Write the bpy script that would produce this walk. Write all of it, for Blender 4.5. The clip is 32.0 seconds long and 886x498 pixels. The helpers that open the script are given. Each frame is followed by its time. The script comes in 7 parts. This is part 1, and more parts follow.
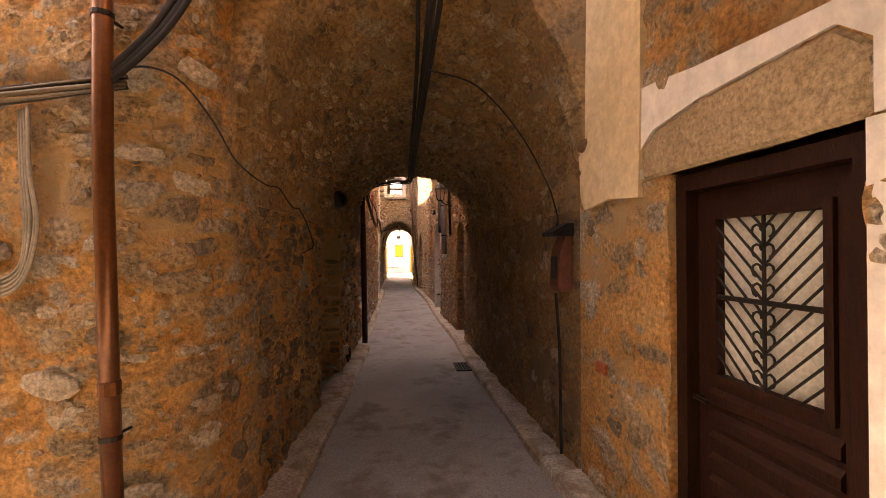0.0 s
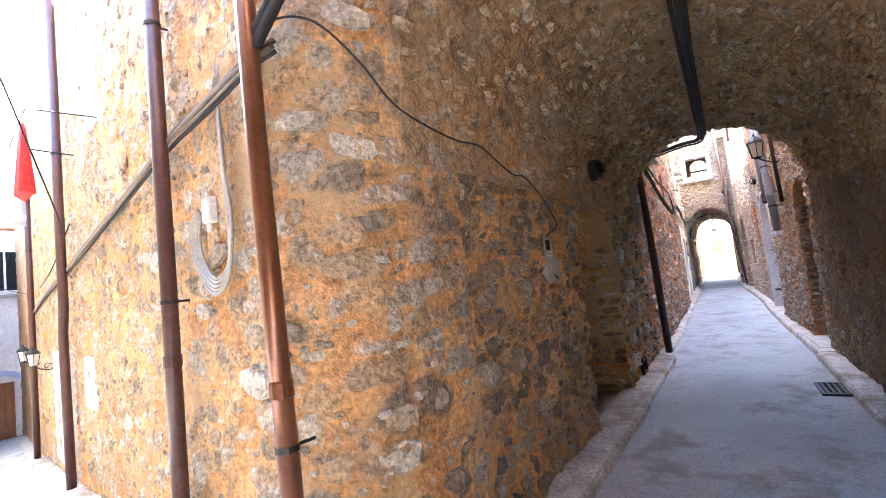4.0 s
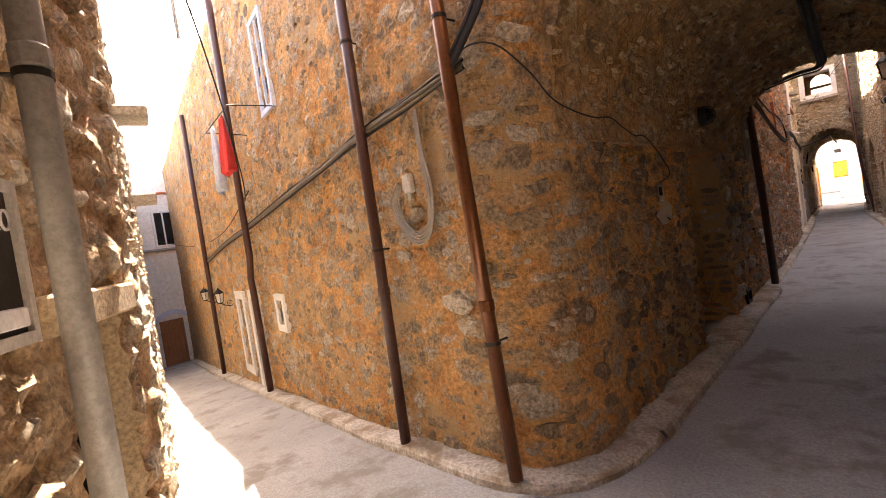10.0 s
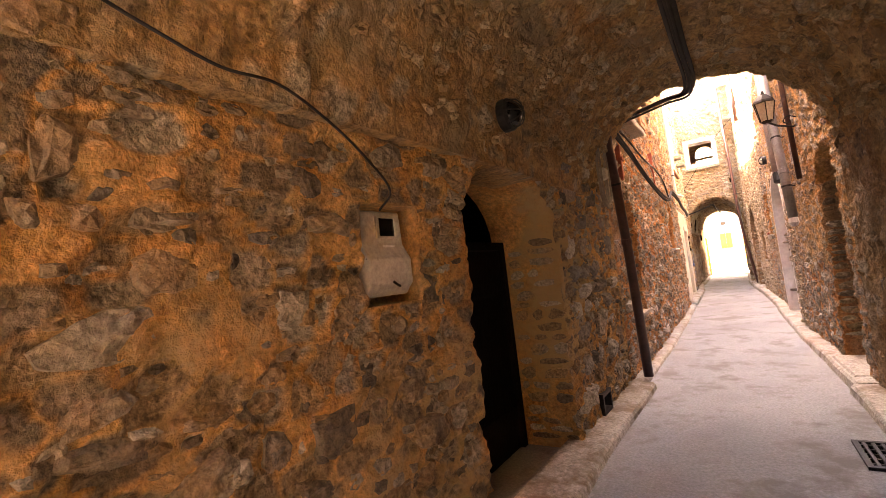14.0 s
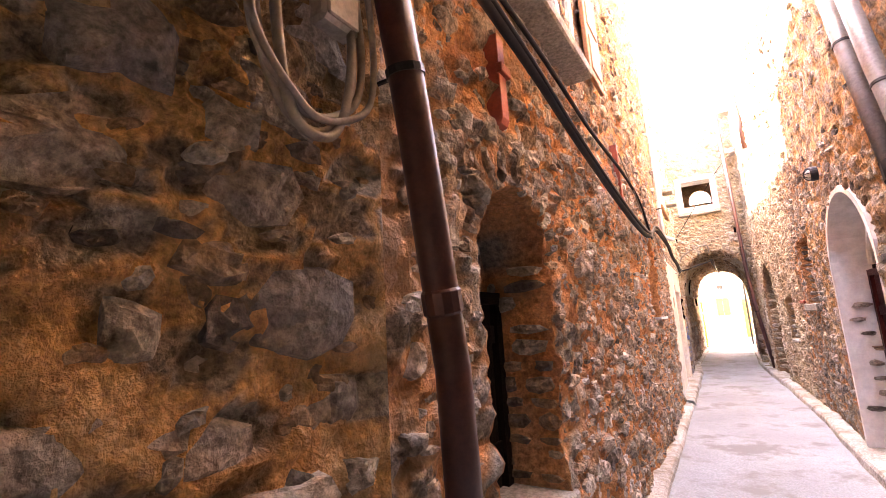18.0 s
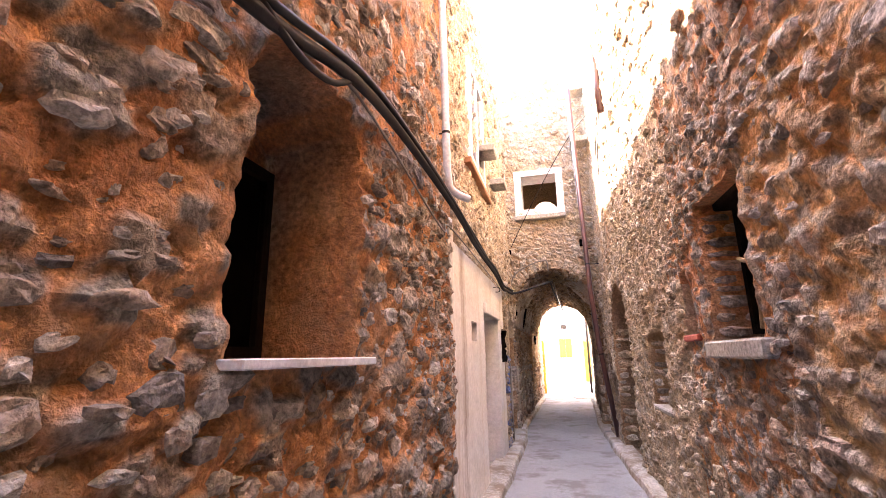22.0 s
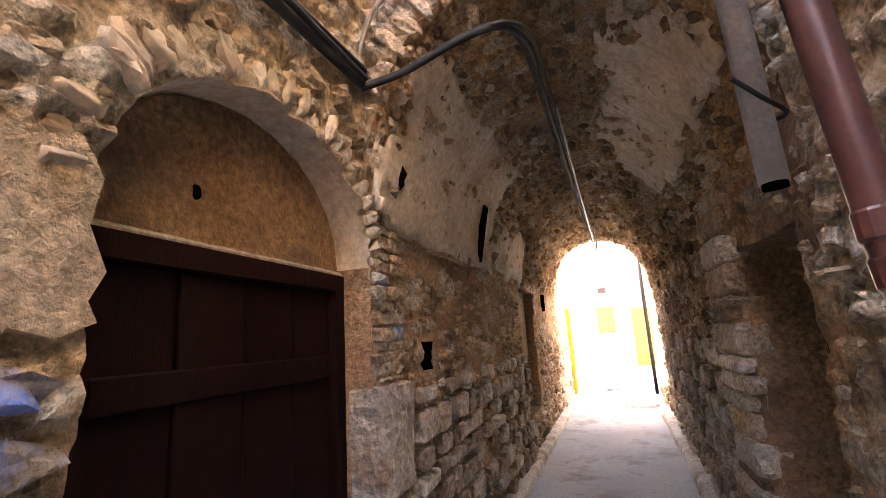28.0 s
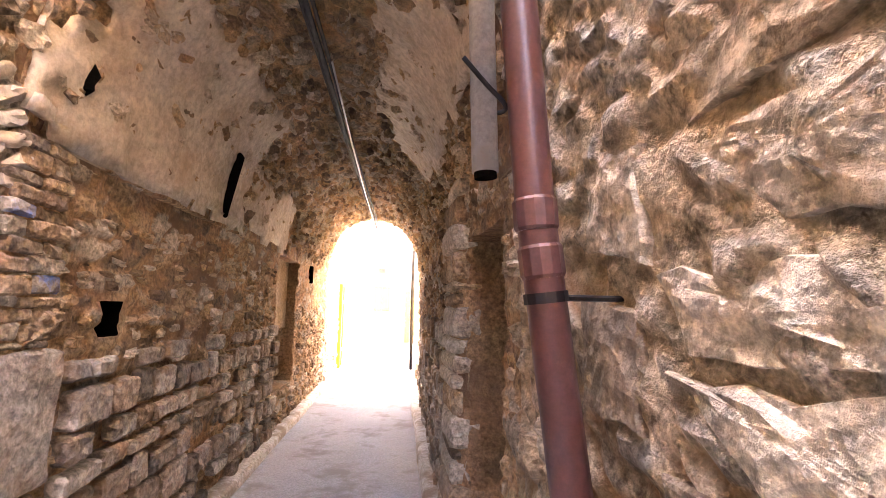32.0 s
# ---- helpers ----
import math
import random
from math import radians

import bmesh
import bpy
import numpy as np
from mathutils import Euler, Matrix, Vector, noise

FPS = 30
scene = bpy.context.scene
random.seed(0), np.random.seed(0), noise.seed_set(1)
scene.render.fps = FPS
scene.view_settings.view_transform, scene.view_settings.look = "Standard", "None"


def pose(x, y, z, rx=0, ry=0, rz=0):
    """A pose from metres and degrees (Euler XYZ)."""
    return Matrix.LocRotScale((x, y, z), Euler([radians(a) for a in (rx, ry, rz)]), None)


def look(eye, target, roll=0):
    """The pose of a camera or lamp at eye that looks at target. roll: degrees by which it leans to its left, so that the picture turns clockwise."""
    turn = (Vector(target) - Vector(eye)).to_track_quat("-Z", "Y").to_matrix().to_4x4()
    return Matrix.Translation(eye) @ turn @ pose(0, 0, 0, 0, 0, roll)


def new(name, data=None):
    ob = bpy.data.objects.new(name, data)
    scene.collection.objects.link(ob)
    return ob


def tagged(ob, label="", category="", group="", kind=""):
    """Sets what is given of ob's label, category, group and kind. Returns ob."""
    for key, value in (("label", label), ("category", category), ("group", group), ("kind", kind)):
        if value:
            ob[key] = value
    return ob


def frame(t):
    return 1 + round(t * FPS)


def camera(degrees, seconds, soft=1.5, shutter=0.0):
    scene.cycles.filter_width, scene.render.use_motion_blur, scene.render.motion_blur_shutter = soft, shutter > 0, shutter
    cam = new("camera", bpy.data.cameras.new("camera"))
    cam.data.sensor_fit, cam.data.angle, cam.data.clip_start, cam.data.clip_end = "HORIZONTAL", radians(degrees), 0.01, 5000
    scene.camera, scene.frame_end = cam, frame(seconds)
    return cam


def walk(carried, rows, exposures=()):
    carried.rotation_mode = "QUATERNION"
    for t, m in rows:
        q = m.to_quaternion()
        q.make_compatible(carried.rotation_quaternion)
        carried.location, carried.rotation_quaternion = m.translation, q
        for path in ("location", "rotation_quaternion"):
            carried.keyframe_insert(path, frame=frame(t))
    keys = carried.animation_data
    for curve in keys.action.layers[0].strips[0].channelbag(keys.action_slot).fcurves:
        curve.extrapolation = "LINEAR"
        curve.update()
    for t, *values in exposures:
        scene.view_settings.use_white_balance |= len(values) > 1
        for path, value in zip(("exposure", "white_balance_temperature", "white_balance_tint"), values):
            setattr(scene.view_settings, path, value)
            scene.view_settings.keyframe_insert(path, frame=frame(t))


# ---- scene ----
cam = camera(89.0, 32.0, 0.6)

PATH = [
    (0, (-0.408, 1.246, 1.822), (-0.202, 3.235, 1.837), -0.2),
    (0.5, (-0.409, 1.785, 1.713), (-0.634, 3.771, 1.786), -2.7),
    (1, (-0.178, 2.124, 1.637), (-0.844, 4.005, 1.762), -3.8),
    (1.5, (-0.178, 2.651, 1.533), (-0.918, 4.505, 1.649), -3.7),
    (2, (-0.218, 3.25, 1.511), (-0.974, 5.096, 1.657), -3.7),
    (2.5, (-0.291, 3.496, 1.533), (-1.088, 5.318, 1.739), -3.0),
    (3, (-0.345, 3.267, 1.538), (-1.194, 5.055, 1.827), -2.1),
    (3.5, (-0.242, 2.742, 1.571), (-1.175, 4.497, 1.792), -4.6),
    (4, (-0.194, 2.25, 1.556), (-1.224, 3.958, 1.704), -6.5),
    (4.5, (-0.081, 1.832, 1.645), (-1.231, 3.466, 1.724), -9.8),
    (6.5, (-0.098, 1.385, 1.657), (-1.451, 2.858, 1.651), -9.1),
    (7, (-0.1, 1.395, 1.658), (-1.468, 2.853, 1.668), -8.8),
    (7.5, (-0.093, 1.393, 1.66), (-1.463, 2.85, 1.664), -8.7),
    (8, (-0.129, 1.376, 1.643), (-1.454, 2.874, 1.628), -7.6),
    (8.5, (-0.101, 1.37, 1.667), (-1.425, 2.868, 1.631), -8.3),
    (9, (-0.08, 1.366, 1.666), (-1.4, 2.868, 1.626), -8.4),
    (9.5, (-0.087, 1.356, 1.666), (-1.416, 2.85, 1.617), -8.3),
    (10, (-0.096, 1.348, 1.666), (-1.434, 2.833, 1.601), -8.7),
    (10.5, (-0.094, 1.352, 1.671), (-1.464, 2.807, 1.599), -10.6),
    (11, (-0.1, 1.34, 1.674), (-1.47, 2.796, 1.618), -10.2),
    (11.5, (-0.125, 1.356, 1.658), (-1.434, 2.869, 1.67), -9.3),
    (12, (-0.111, 1.763, 1.607), (-1.156, 3.466, 1.692), -7.2),
    (12.5, (-0.06, 2.313, 1.571), (-1.075, 4.025, 1.77), -6.1),
    (13, (-0.063, 2.986, 1.537), (-1.088, 4.692, 1.73), -5.7),
    (13.5, (-0.012, 3.535, 1.527), (-1.063, 5.231, 1.664), -6.7),
    (14, (-0.057, 4.107, 1.495), (-1.121, 5.796, 1.632), -6.6),
    (14.5, (-0.069, 4.709, 1.542), (-1.136, 6.394, 1.688), -6.9),
    (16.5, (-0.318, 7.103, 1.586), (-1.337, 8.808, 1.82), -4.1),
    (17, (-0.292, 7.559, 1.616), (-1.296, 9.271, 1.864), -4.0),
    (17.5, (-0.294, 7.904, 1.625), (-1.308, 9.604, 1.916), -3.7),
    (18, (-0.343, 8.249, 1.608), (-1.354, 9.94, 1.956), -3.3),
    (18.5, (-0.379, 8.757, 1.587), (-1.354, 10.458, 1.981), -2.9),
    (19, (-0.351, 9.4, 1.581), (-1.058, 11.247, 1.875), -1.7),
    (19.5, (-0.304, 10.082, 1.578), (-0.688, 12.025, 1.855), -0.7),
    (20, (-0.267, 10.762, 1.571), (-0.605, 12.709, 1.88), -0.4),
    (20.5, (-0.244, 11.429, 1.561), (-0.602, 13.366, 1.905), -0.7),
    (21, (-0.222, 12.073, 1.563), (-0.597, 13.994, 1.973), -1.1),
    (21.5, (-0.194, 12.672, 1.584), (-0.612, 14.571, 2.055), -0.6),
    (22, (-0.167, 13.251, 1.596), (-0.66, 15.133, 2.061), -1.0),
    (22.5, (-0.147, 13.823, 1.588), (-0.729, 15.698, 1.97), -1.9),
    (23, (-0.169, 14.422, 1.585), (-0.819, 16.275, 1.966), -2.6),
    (23.5, (-0.205, 15.076, 1.611), (-0.881, 16.913, 2.022), -2.1),
    (24, (-0.212, 15.722, 1.62), (-0.951, 17.524, 2.074), -0.8),
    (24.5, (-0.209, 16.352, 1.592), (-1.012, 18.125, 2.053), -0.9),
    (26.5, (-0.297, 18.871, 1.571), (-1.014, 20.699, 1.95), -4.6),
    (27, (-0.25, 19.465, 1.572), (-0.926, 21.307, 1.959), -4.5),
    (27.5, (-0.206, 20.039, 1.574), (-0.861, 21.888, 1.959), -4.1),
    (28, (-0.166, 20.577, 1.589), (-0.808, 22.43, 1.98), -3.5),
    (28.5, (-0.144, 21.052, 1.607), (-0.812, 22.897, 1.991), -3.8),
    (29, (-0.148, 21.409, 1.617), (-0.862, 23.243, 1.973), -3.7),
    (29.5, (-0.159, 21.539, 1.606), (-0.9, 23.376, 1.883), -3.6),
    (30, (-0.166, 21.428, 1.577), (-0.619, 23.368, 1.754), -0.7),
    (30.5, (-0.145, 21.205, 1.568), (-0.379, 23.184, 1.729), -0.6),
    (31, (-0.089, 20.999, 1.575), (-0.026, 22.979, 1.855), -1.0),
    (31.5, (-0.011, 20.88, 1.575), (0.256, 22.841, 1.861), -0.3),
    (32, (0.093, 20.833, 1.568), (0.327, 22.802, 1.832), 0.9),
]
walk(cam, [(t, look(eye, target, roll)) for t, eye, target, roll in PATH],
     [(0, 3.35, 12000, 31), (1, 4.6, 7600, 12), (2, 5.0, 8200, 22), (3, 5.6, 7900, 20), (3.7, 5.15, 5800, 12), (4.4, 5.1, 5400, 9), (6.5, 3.4, 8000, 18), (10, 3.4, 8200, 20), (12, 3.0, 8200, 20), (12.5, 3.0, 8200, 22), (13, 3.2, 8600, 28), (14, 5.3, 10400, 28), (16.5, 6.0, 8600, 32), (18, 5.5, 8000, 30), (20, 5.2, 7600, 28), (24, 4.4, 6900, 23), (26.5, 4.4, 6400, 14), (27, 4.45, 6400, 14), (28, 5.1, 7300, 19), (29.5, 5.9, 8200, 28), (31, 6.25, 7900, 28), (32, 6.1, 7800, 26)])

# ---- world, sun, exposure ----
Z0 = 0.14          # level of the alley floor
SUN_ELEV, SUN_DIR = 54.0, Vector((-0.89, 0.46, 0.0)).normalized()
world = bpy.data.worlds.new("sky")
scene.world = world
world.use_nodes = True
wn = world.node_tree
sky = wn.nodes.new("ShaderNodeTexSky")
sky.sky_type, sky.sun_disc = "NISHITA", False
sky.sun_elevation = radians(SUN_ELEV)
sky.sun_rotation = math.atan2(SUN_DIR.x, SUN_DIR.y)
sky.dust_density = 2.5
wn.nodes["Background"].inputs["Strength"].default_value = 0.15
wn.links.new(sky.outputs[0], wn.nodes["Background"].inputs["Color"])
sun = new("sun", bpy.data.lights.new("sun", "SUN"))
sun.data.energy, sun.data.angle, sun.data.color = 5.0, radians(0.5), (1.0, 0.94, 0.85)
_d = Vector((SUN_DIR.x * math.cos(radians(SUN_ELEV)), SUN_DIR.y * math.cos(radians(SUN_ELEV)), math.sin(radians(SUN_ELEV))))
sun.matrix_world = look(_d * 40, (0, 0, 0))


# ---- materials ----
def mat(name, stops, scale=3.0, rough=0.9, bump=0.4, fine=40.0, metal=0.0, rand=0.0, grime=None, grime_scale=1.2, bump_dist=0.02, vor=0.0, stretch=(1, 1, 1), island=False, grime_at=(0.5, 0.62), cell=None, grain=0.75, gstretch=None, streak=None, spec=0.5):
    """Colour from a ramp over noise, fine grain, optional stains, relief; rand spreads the ramp piece by piece."""
    m = bpy.data.materials.new(name)
    m.use_nodes = True
    nt = m.node_tree
    N, L = nt.nodes, nt.links
    b = N["Principled BSDF"]
    geo = N.new("ShaderNodeNewGeometry")
    mp = N.new("ShaderNodeMapping")
    mp.inputs["Scale"].default_value = stretch
    L.new(geo.outputs["Position"], mp.inputs["Vector"])
    n1 = N.new("ShaderNodeTexNoise")
    n1.inputs["Scale"].default_value, n1.inputs["Detail"].default_value, n1.inputs["Roughness"].default_value = scale, 5, 0.62
    L.new(mp.outputs[0], n1.inputs["Vector"])
    fac = n1.outputs["Fac"]
    if rand:
        if island:
            rnd = geo.outputs["Random Per Island"]
        else:
            rnd = N.new("ShaderNodeObjectInfo").outputs["Random"]
        mx = N.new("ShaderNodeMath")
        mx.operation = "MULTIPLY_ADD"
        L.new(rnd, mx.inputs[0])
        mx.inputs[1].default_value, mx.inputs[2].default_value = rand, -rand / 2
        ad = N.new("ShaderNodeMath")
        ad.use_clamp = True
        L.new(mx.outputs[0], ad.inputs[0])
        L.new(fac, ad.inputs[1])
        fac = ad.outputs[0]
    r = N.new("ShaderNodeValToRGB")
    el = r.color_ramp.elements
    lo, hi = (0.3, 0.7) if not rand else (0.12, 0.88)
    for i, c in enumerate(stops):
        p = lo + (hi - lo) * i / max(1, len(stops) - 1)
        e = el[i] if i < 2 else el.new(p)
        e.position, e.color = p, (*c, 1)
    L.new(fac, r.inputs[0])
    col = r.outputs[0]
    n2 = N.new("ShaderNodeTexNoise")
    n2.inputs["Scale"].default_value, n2.inputs["Detail"].default_value, n2.inputs["Roughness"].default_value = fine * 0.8, 6, 0.72
    L.new(geo.outputs["Position"], n2.inputs["Vector"])
    mr = N.new("ShaderNodeMapRange")
    mr.inputs["From Min"].default_value, mr.inputs["From Max"].default_value = 0.36, 0.64
    mr.inputs["To Min"].default_value, mr.inputs["To Max"].default_value = 0.45, 1.45
    L.new(n2.outputs["Fac"], mr.inputs["Value"])
    mu = N.new("ShaderNodeMix")
    mu.data_type, mu.blend_type = "RGBA", "MULTIPLY"
    mu.inputs["Factor"].default_value = grain
    L.new(col, mu.inputs[6])
    L.new(mr.outputs[0], mu.inputs[7])
    col = mu.outputs[2]
    if grime:
        n3 = N.new("ShaderNodeTexNoise")
        n3.inputs["Scale"].default_value, n3.inputs["Detail"].default_value, n3.inputs["Roughness"].default_value = grime_scale, 6, 0.7
        if gstretch:
            gp = N.new("ShaderNodeMapping")
            gp.inputs["Scale"].default_value = gstretch
            L.new(geo.outputs["Position"], gp.inputs["Vector"])
            L.new(gp.outputs[0], n3.inputs["Vector"])
        else:
            L.new(mp.outputs[0], n3.inputs["Vector"])
        g = N.new("ShaderNodeMapRange")
        g.inputs["From Min"].default_value, g.inputs["From Max"].default_value = grime_at
        L.new(n3.outputs["Fac"], g.inputs["Value"])
        mg = N.new("ShaderNodeMix")
        mg.data_type = "RGBA"
        L.new(g.outputs[0], mg.inputs["Factor"])
        L.new(col, mg.inputs[6])
        mg.inputs[7].default_value = (*grime, 1)
        col = mg.outputs[2]
    if streak:
        # a run of dirty streaks down the wall: (y, half width, colour)
        xyz = N.new("ShaderNodeSeparateXYZ")
        L.new(geo.outputs["Position"], xyz.inputs[0])
        sn = N.new("ShaderNodeTexNoise")
        sm_ = N.new("ShaderNodeMapping")
        sm_.inputs["Scale"].default_value = (9, 9, 0.7)
        sn.inputs["Scale"].default_value, sn.inputs["Detail"].default_value, sn.inputs["Roughness"].default_value = 1.0, 6, 0.7
        L.new(geo.outputs["Position"], sm_.inputs["Vector"])
        L.new(sm_.outputs[0], sn.inputs["Vector"])
        dy = N.new("ShaderNodeMath")
        dy.operation = "SUBTRACT"
        L.new(xyz.outputs["Y"], dy.inputs[0])
        dy.inputs[1].default_value = streak[0]
        ay = N.new("ShaderNodeMath")
        ay.operation = "ABSOLUTE"
        L.new(dy.outputs[0], ay.inputs[0])
        ry = N.new("ShaderNodeMapRange")
        ry.inputs["From Min"].default_value, ry.inputs["From Max"].default_value = 0.0, streak[1]
        ry.inputs["To Min"].default_value, ry.inputs["To Max"].default_value = 0.30, -0.12
        L.new(ay.outputs[0], ry.inputs["Value"])
        sa_ = N.new("ShaderNodeMath")
        L.new(ry.outputs[0], sa_.inputs[0])
        L.new(sn.outputs["Fac"], sa_.inputs[1])
        sr = N.new("ShaderNodeMapRange")
        sr.inputs["From Min"].default_value, sr.inputs["From Max"].default_value = 0.55, 0.85
        sr.inputs["To Max"].default_value = 0.75
        L.new(sa_.outputs[0], sr.inputs["Value"])
        sx_ = N.new("ShaderNodeMix")
        sx_.data_type = "RGBA"
        L.new(sr.outputs[0], sx_.inputs["Factor"])
        L.new(col, sx_.inputs[6])
        sx_.inputs[7].default_value = (*streak[2], 1)
        col = sx_.outputs[2]
    mask = None
    if cell:
        # stones bedded in the mortar, by the wall's own bedding; cell: their colours
        at, tn = N.new("ShaderNodeAttribute"), N.new("ShaderNodeAttribute")
        at.attribute_name, tn.attribute_name = "stone_mask", "stone_tone"
        mask = at.outputs["Fac"]
        cr = N.new("ShaderNodeValToRGB")
        ce = cr.color_ramp.elements
        for i, c in enumerate(cell):
            p = i / max(1, len(cell) - 1)
            e = ce[i] if i < 2 else ce.new(p)
            e.position, e.color = p, (*c, 1)
        tv = N.new("ShaderNodeMath")
        tv.operation, tv.use_clamp = "MULTIPLY_ADD", True
        L.new(n1.outputs["Fac"], tv.inputs[0])
        tv.inputs[1].default_value = 0.4
        tz = N.new("ShaderNodeMath")
        tz.operation = "SUBTRACT"
        L.new(tn.outputs["Fac"], tz.inputs[0])
        tz.inputs[1].default_value = 0.2
        L.new(tz.outputs[0], tv.inputs[2])
        L.new(tv.outputs[0], cr.inputs[0])
        sm = N.new("ShaderNodeMix")
        sm.data_type, sm.blend_type = "RGBA", "MULTIPLY"
        sm.inputs["Factor"].default_value = 1.0
        L.new(cr.outputs[0], sm.inputs[6])
        L.new(mr.outputs[0], sm.inputs[7])
        cm = N.new("ShaderNodeMix")
        cm.data_type = "RGBA"
        mf = N.new("ShaderNodeMath")
        mf.operation = "MULTIPLY"
        L.new(mask, mf.inputs[0])
        L.new(n1.outputs["Fac"], mf.inputs[1])
        mf2 = N.new("ShaderNodeMath")
        mf2.operation, mf2.use_clamp = "MULTIPLY", True
        L.new(mf.outputs[0], mf2.inputs[0])
        mf2.inputs[1].default_value = 2.6
        L.new(mf2.outputs[0], cm.inputs["Factor"])
        L.new(col, cm.inputs[6])
        L.new(sm.outputs[2], cm.inputs[7])
        col = cm.outputs[2]
    L.new(col, b.inputs["Base Color"])
    b.inputs["Roughness"].default_value, b.inputs["Metallic"].default_value, b.inputs["Specular IOR Level"].default_value = rough, metal, spec
    if bump:
        h = N.new("ShaderNodeTexNoise")
        h.inputs["Scale"].default_value, h.inputs["Detail"].default_value, h.inputs["Roughness"].default_value = fine * 0.45, 6, 0.65
        L.new(mp.outputs[0], h.inputs["Vector"])
        out = h.outputs["Fac"]
        if vor:
            v = N.new("ShaderNodeTexVoronoi")
            v.inputs["Scale"].default_value = vor
            L.new(mp.outputs[0], v.inputs["Vector"])
            av = N.new("ShaderNodeMath")
            L.new(out, av.inputs[0])
            L.new(v.outputs["Distance"], av.inputs[1])
            out = av.outputs[0]
        if mask is not None:
            am = N.new("ShaderNodeMath")
            am.operation = "MULTIPLY_ADD"
            L.new(mask, am.inputs[0])
            am.inputs[1].default_value = 0.3
            L.new(out, am.inputs[2])
            big = N.new("ShaderNodeTexNoise")
            big.inputs["Scale"].default_value, big.inputs["Detail"].default_value, big.inputs["Roughness"].default_value = 9.0, 6, 0.75
            L.new(mp.outputs[0], big.inputs["Vector"])
            ab = N.new("ShaderNodeMath")
            ab.operation = "MULTIPLY_ADD"
            L.new(big.outputs["Fac"], ab.inputs[0])
            ab.inputs[1].default_value = 1.3
            L.new(am.outputs[0], ab.inputs[2])
            out = ab.outputs[0]
        bu = N.new("ShaderNodeBump")
        bu.inputs["Strength"].default_value, bu.inputs["Distance"].default_value = bump, bump_dist
        L.new(out, bu.inputs["Height"])
        L.new(bu.outputs[0], b.inputs["Normal"])
    return m


MORTAR = mat("orange_mortar", [(0.43, 0.20, 0.072), (0.64, 0.335, 0.13), (0.75, 0.46, 0.22)], 2.6, 0.95, 1.0, 46, grime=(0.52, 0.36, 0.195), grime_scale=1.1, bump_dist=0.05, cell=[(0.26, 0.205, 0.15), (0.38, 0.28, 0.175), (0.53, 0.345, 0.18), (0.42, 0.35, 0.27), (0.56, 0.48, 0.375)])
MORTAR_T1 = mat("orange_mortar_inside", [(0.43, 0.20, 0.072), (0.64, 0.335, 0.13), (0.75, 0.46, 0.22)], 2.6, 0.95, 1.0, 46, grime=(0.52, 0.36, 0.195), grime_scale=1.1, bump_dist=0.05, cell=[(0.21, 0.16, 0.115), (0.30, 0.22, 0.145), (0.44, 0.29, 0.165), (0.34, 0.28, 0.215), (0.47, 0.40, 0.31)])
MORTAR_RED = mat("red_mortar", [(0.40, 0.155, 0.06), (0.58, 0.265, 0.11), (0.68, 0.37, 0.19)], 2.6, 0.95, 1.0, 42, grime=(0.44, 0.28, 0.165), grime_scale=0.9, bump_dist=0.055, cell=[(0.19, 0.17, 0.15), (0.30, 0.25, 0.20), (0.42, 0.30, 0.20), (0.31, 0.27, 0.22), (0.47, 0.42, 0.35)])
MORTAR_PALE = mat("pale_mortar", [(0.40, 0.285, 0.165), (0.56, 0.43, 0.28), (0.66, 0.54, 0.38)], 2.6, 0.95, 1.0, 44, grime=(0.36, 0.22, 0.12), grime_scale=1.1, bump_dist=0.05, cell=[(0.28, 0.215, 0.15), (0.46, 0.36, 0.24), (0.58, 0.47, 0.335), (0.42, 0.365, 0.29), (0.66, 0.58, 0.455)])
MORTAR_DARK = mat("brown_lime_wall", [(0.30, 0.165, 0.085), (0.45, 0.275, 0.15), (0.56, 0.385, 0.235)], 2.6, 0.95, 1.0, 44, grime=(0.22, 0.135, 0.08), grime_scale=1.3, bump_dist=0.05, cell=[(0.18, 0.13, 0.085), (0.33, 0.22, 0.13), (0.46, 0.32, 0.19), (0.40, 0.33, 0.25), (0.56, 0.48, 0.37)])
VAULT_M = mat("rough_vault_render", [(0.30, 0.165, 0.07), (0.42, 0.255, 0.12), (0.52, 0.35, 0.19)], 3.0, 0.95, 1.0, 36, grime=(0.32, 0.235, 0.145), grime_scale=1.6, bump_dist=0.06, cell=[(0.20, 0.15, 0.10), (0.36, 0.24, 0.14), (0.46, 0.30, 0.16), (0.37, 0.29, 0.20), (0.50, 0.41, 0.29)])
# the vault render about a quarter darker: shade put into the colour
VAULT_SHADED = mat("shaded_vault_render", [(0.21, 0.115, 0.05), (0.30, 0.18, 0.085), (0.38, 0.25, 0.135)], 3.0, 0.95, 1.0, 36, grime=(0.23, 0.165, 0.10), grime_scale=1.6, bump_dist=0.06, cell=[(0.15, 0.11, 0.075), (0.26, 0.175, 0.10), (0.34, 0.22, 0.12), (0.28, 0.22, 0.15), (0.38, 0.31, 0.22)])
STONE = mat("rubble_stone", [(0.145, 0.12, 0.098), (0.27, 0.20, 0.135), (0.37, 0.235, 0.13), (0.31, 0.255, 0.195), (0.44, 0.375, 0.29)], 4, 0.92, 1.0, 60, rand=0.85, bump_dist=0.03, vor=22)
STONE_PALE = mat("pale_rubble_stone", [(0.28, 0.21, 0.14), (0.47, 0.355, 0.23), (0.59, 0.465, 0.315), (0.45, 0.385, 0.30), (0.68, 0.585, 0.45)], 4, 0.92, 1.0, 60, rand=0.85, bump_dist=0.03, vor=22)
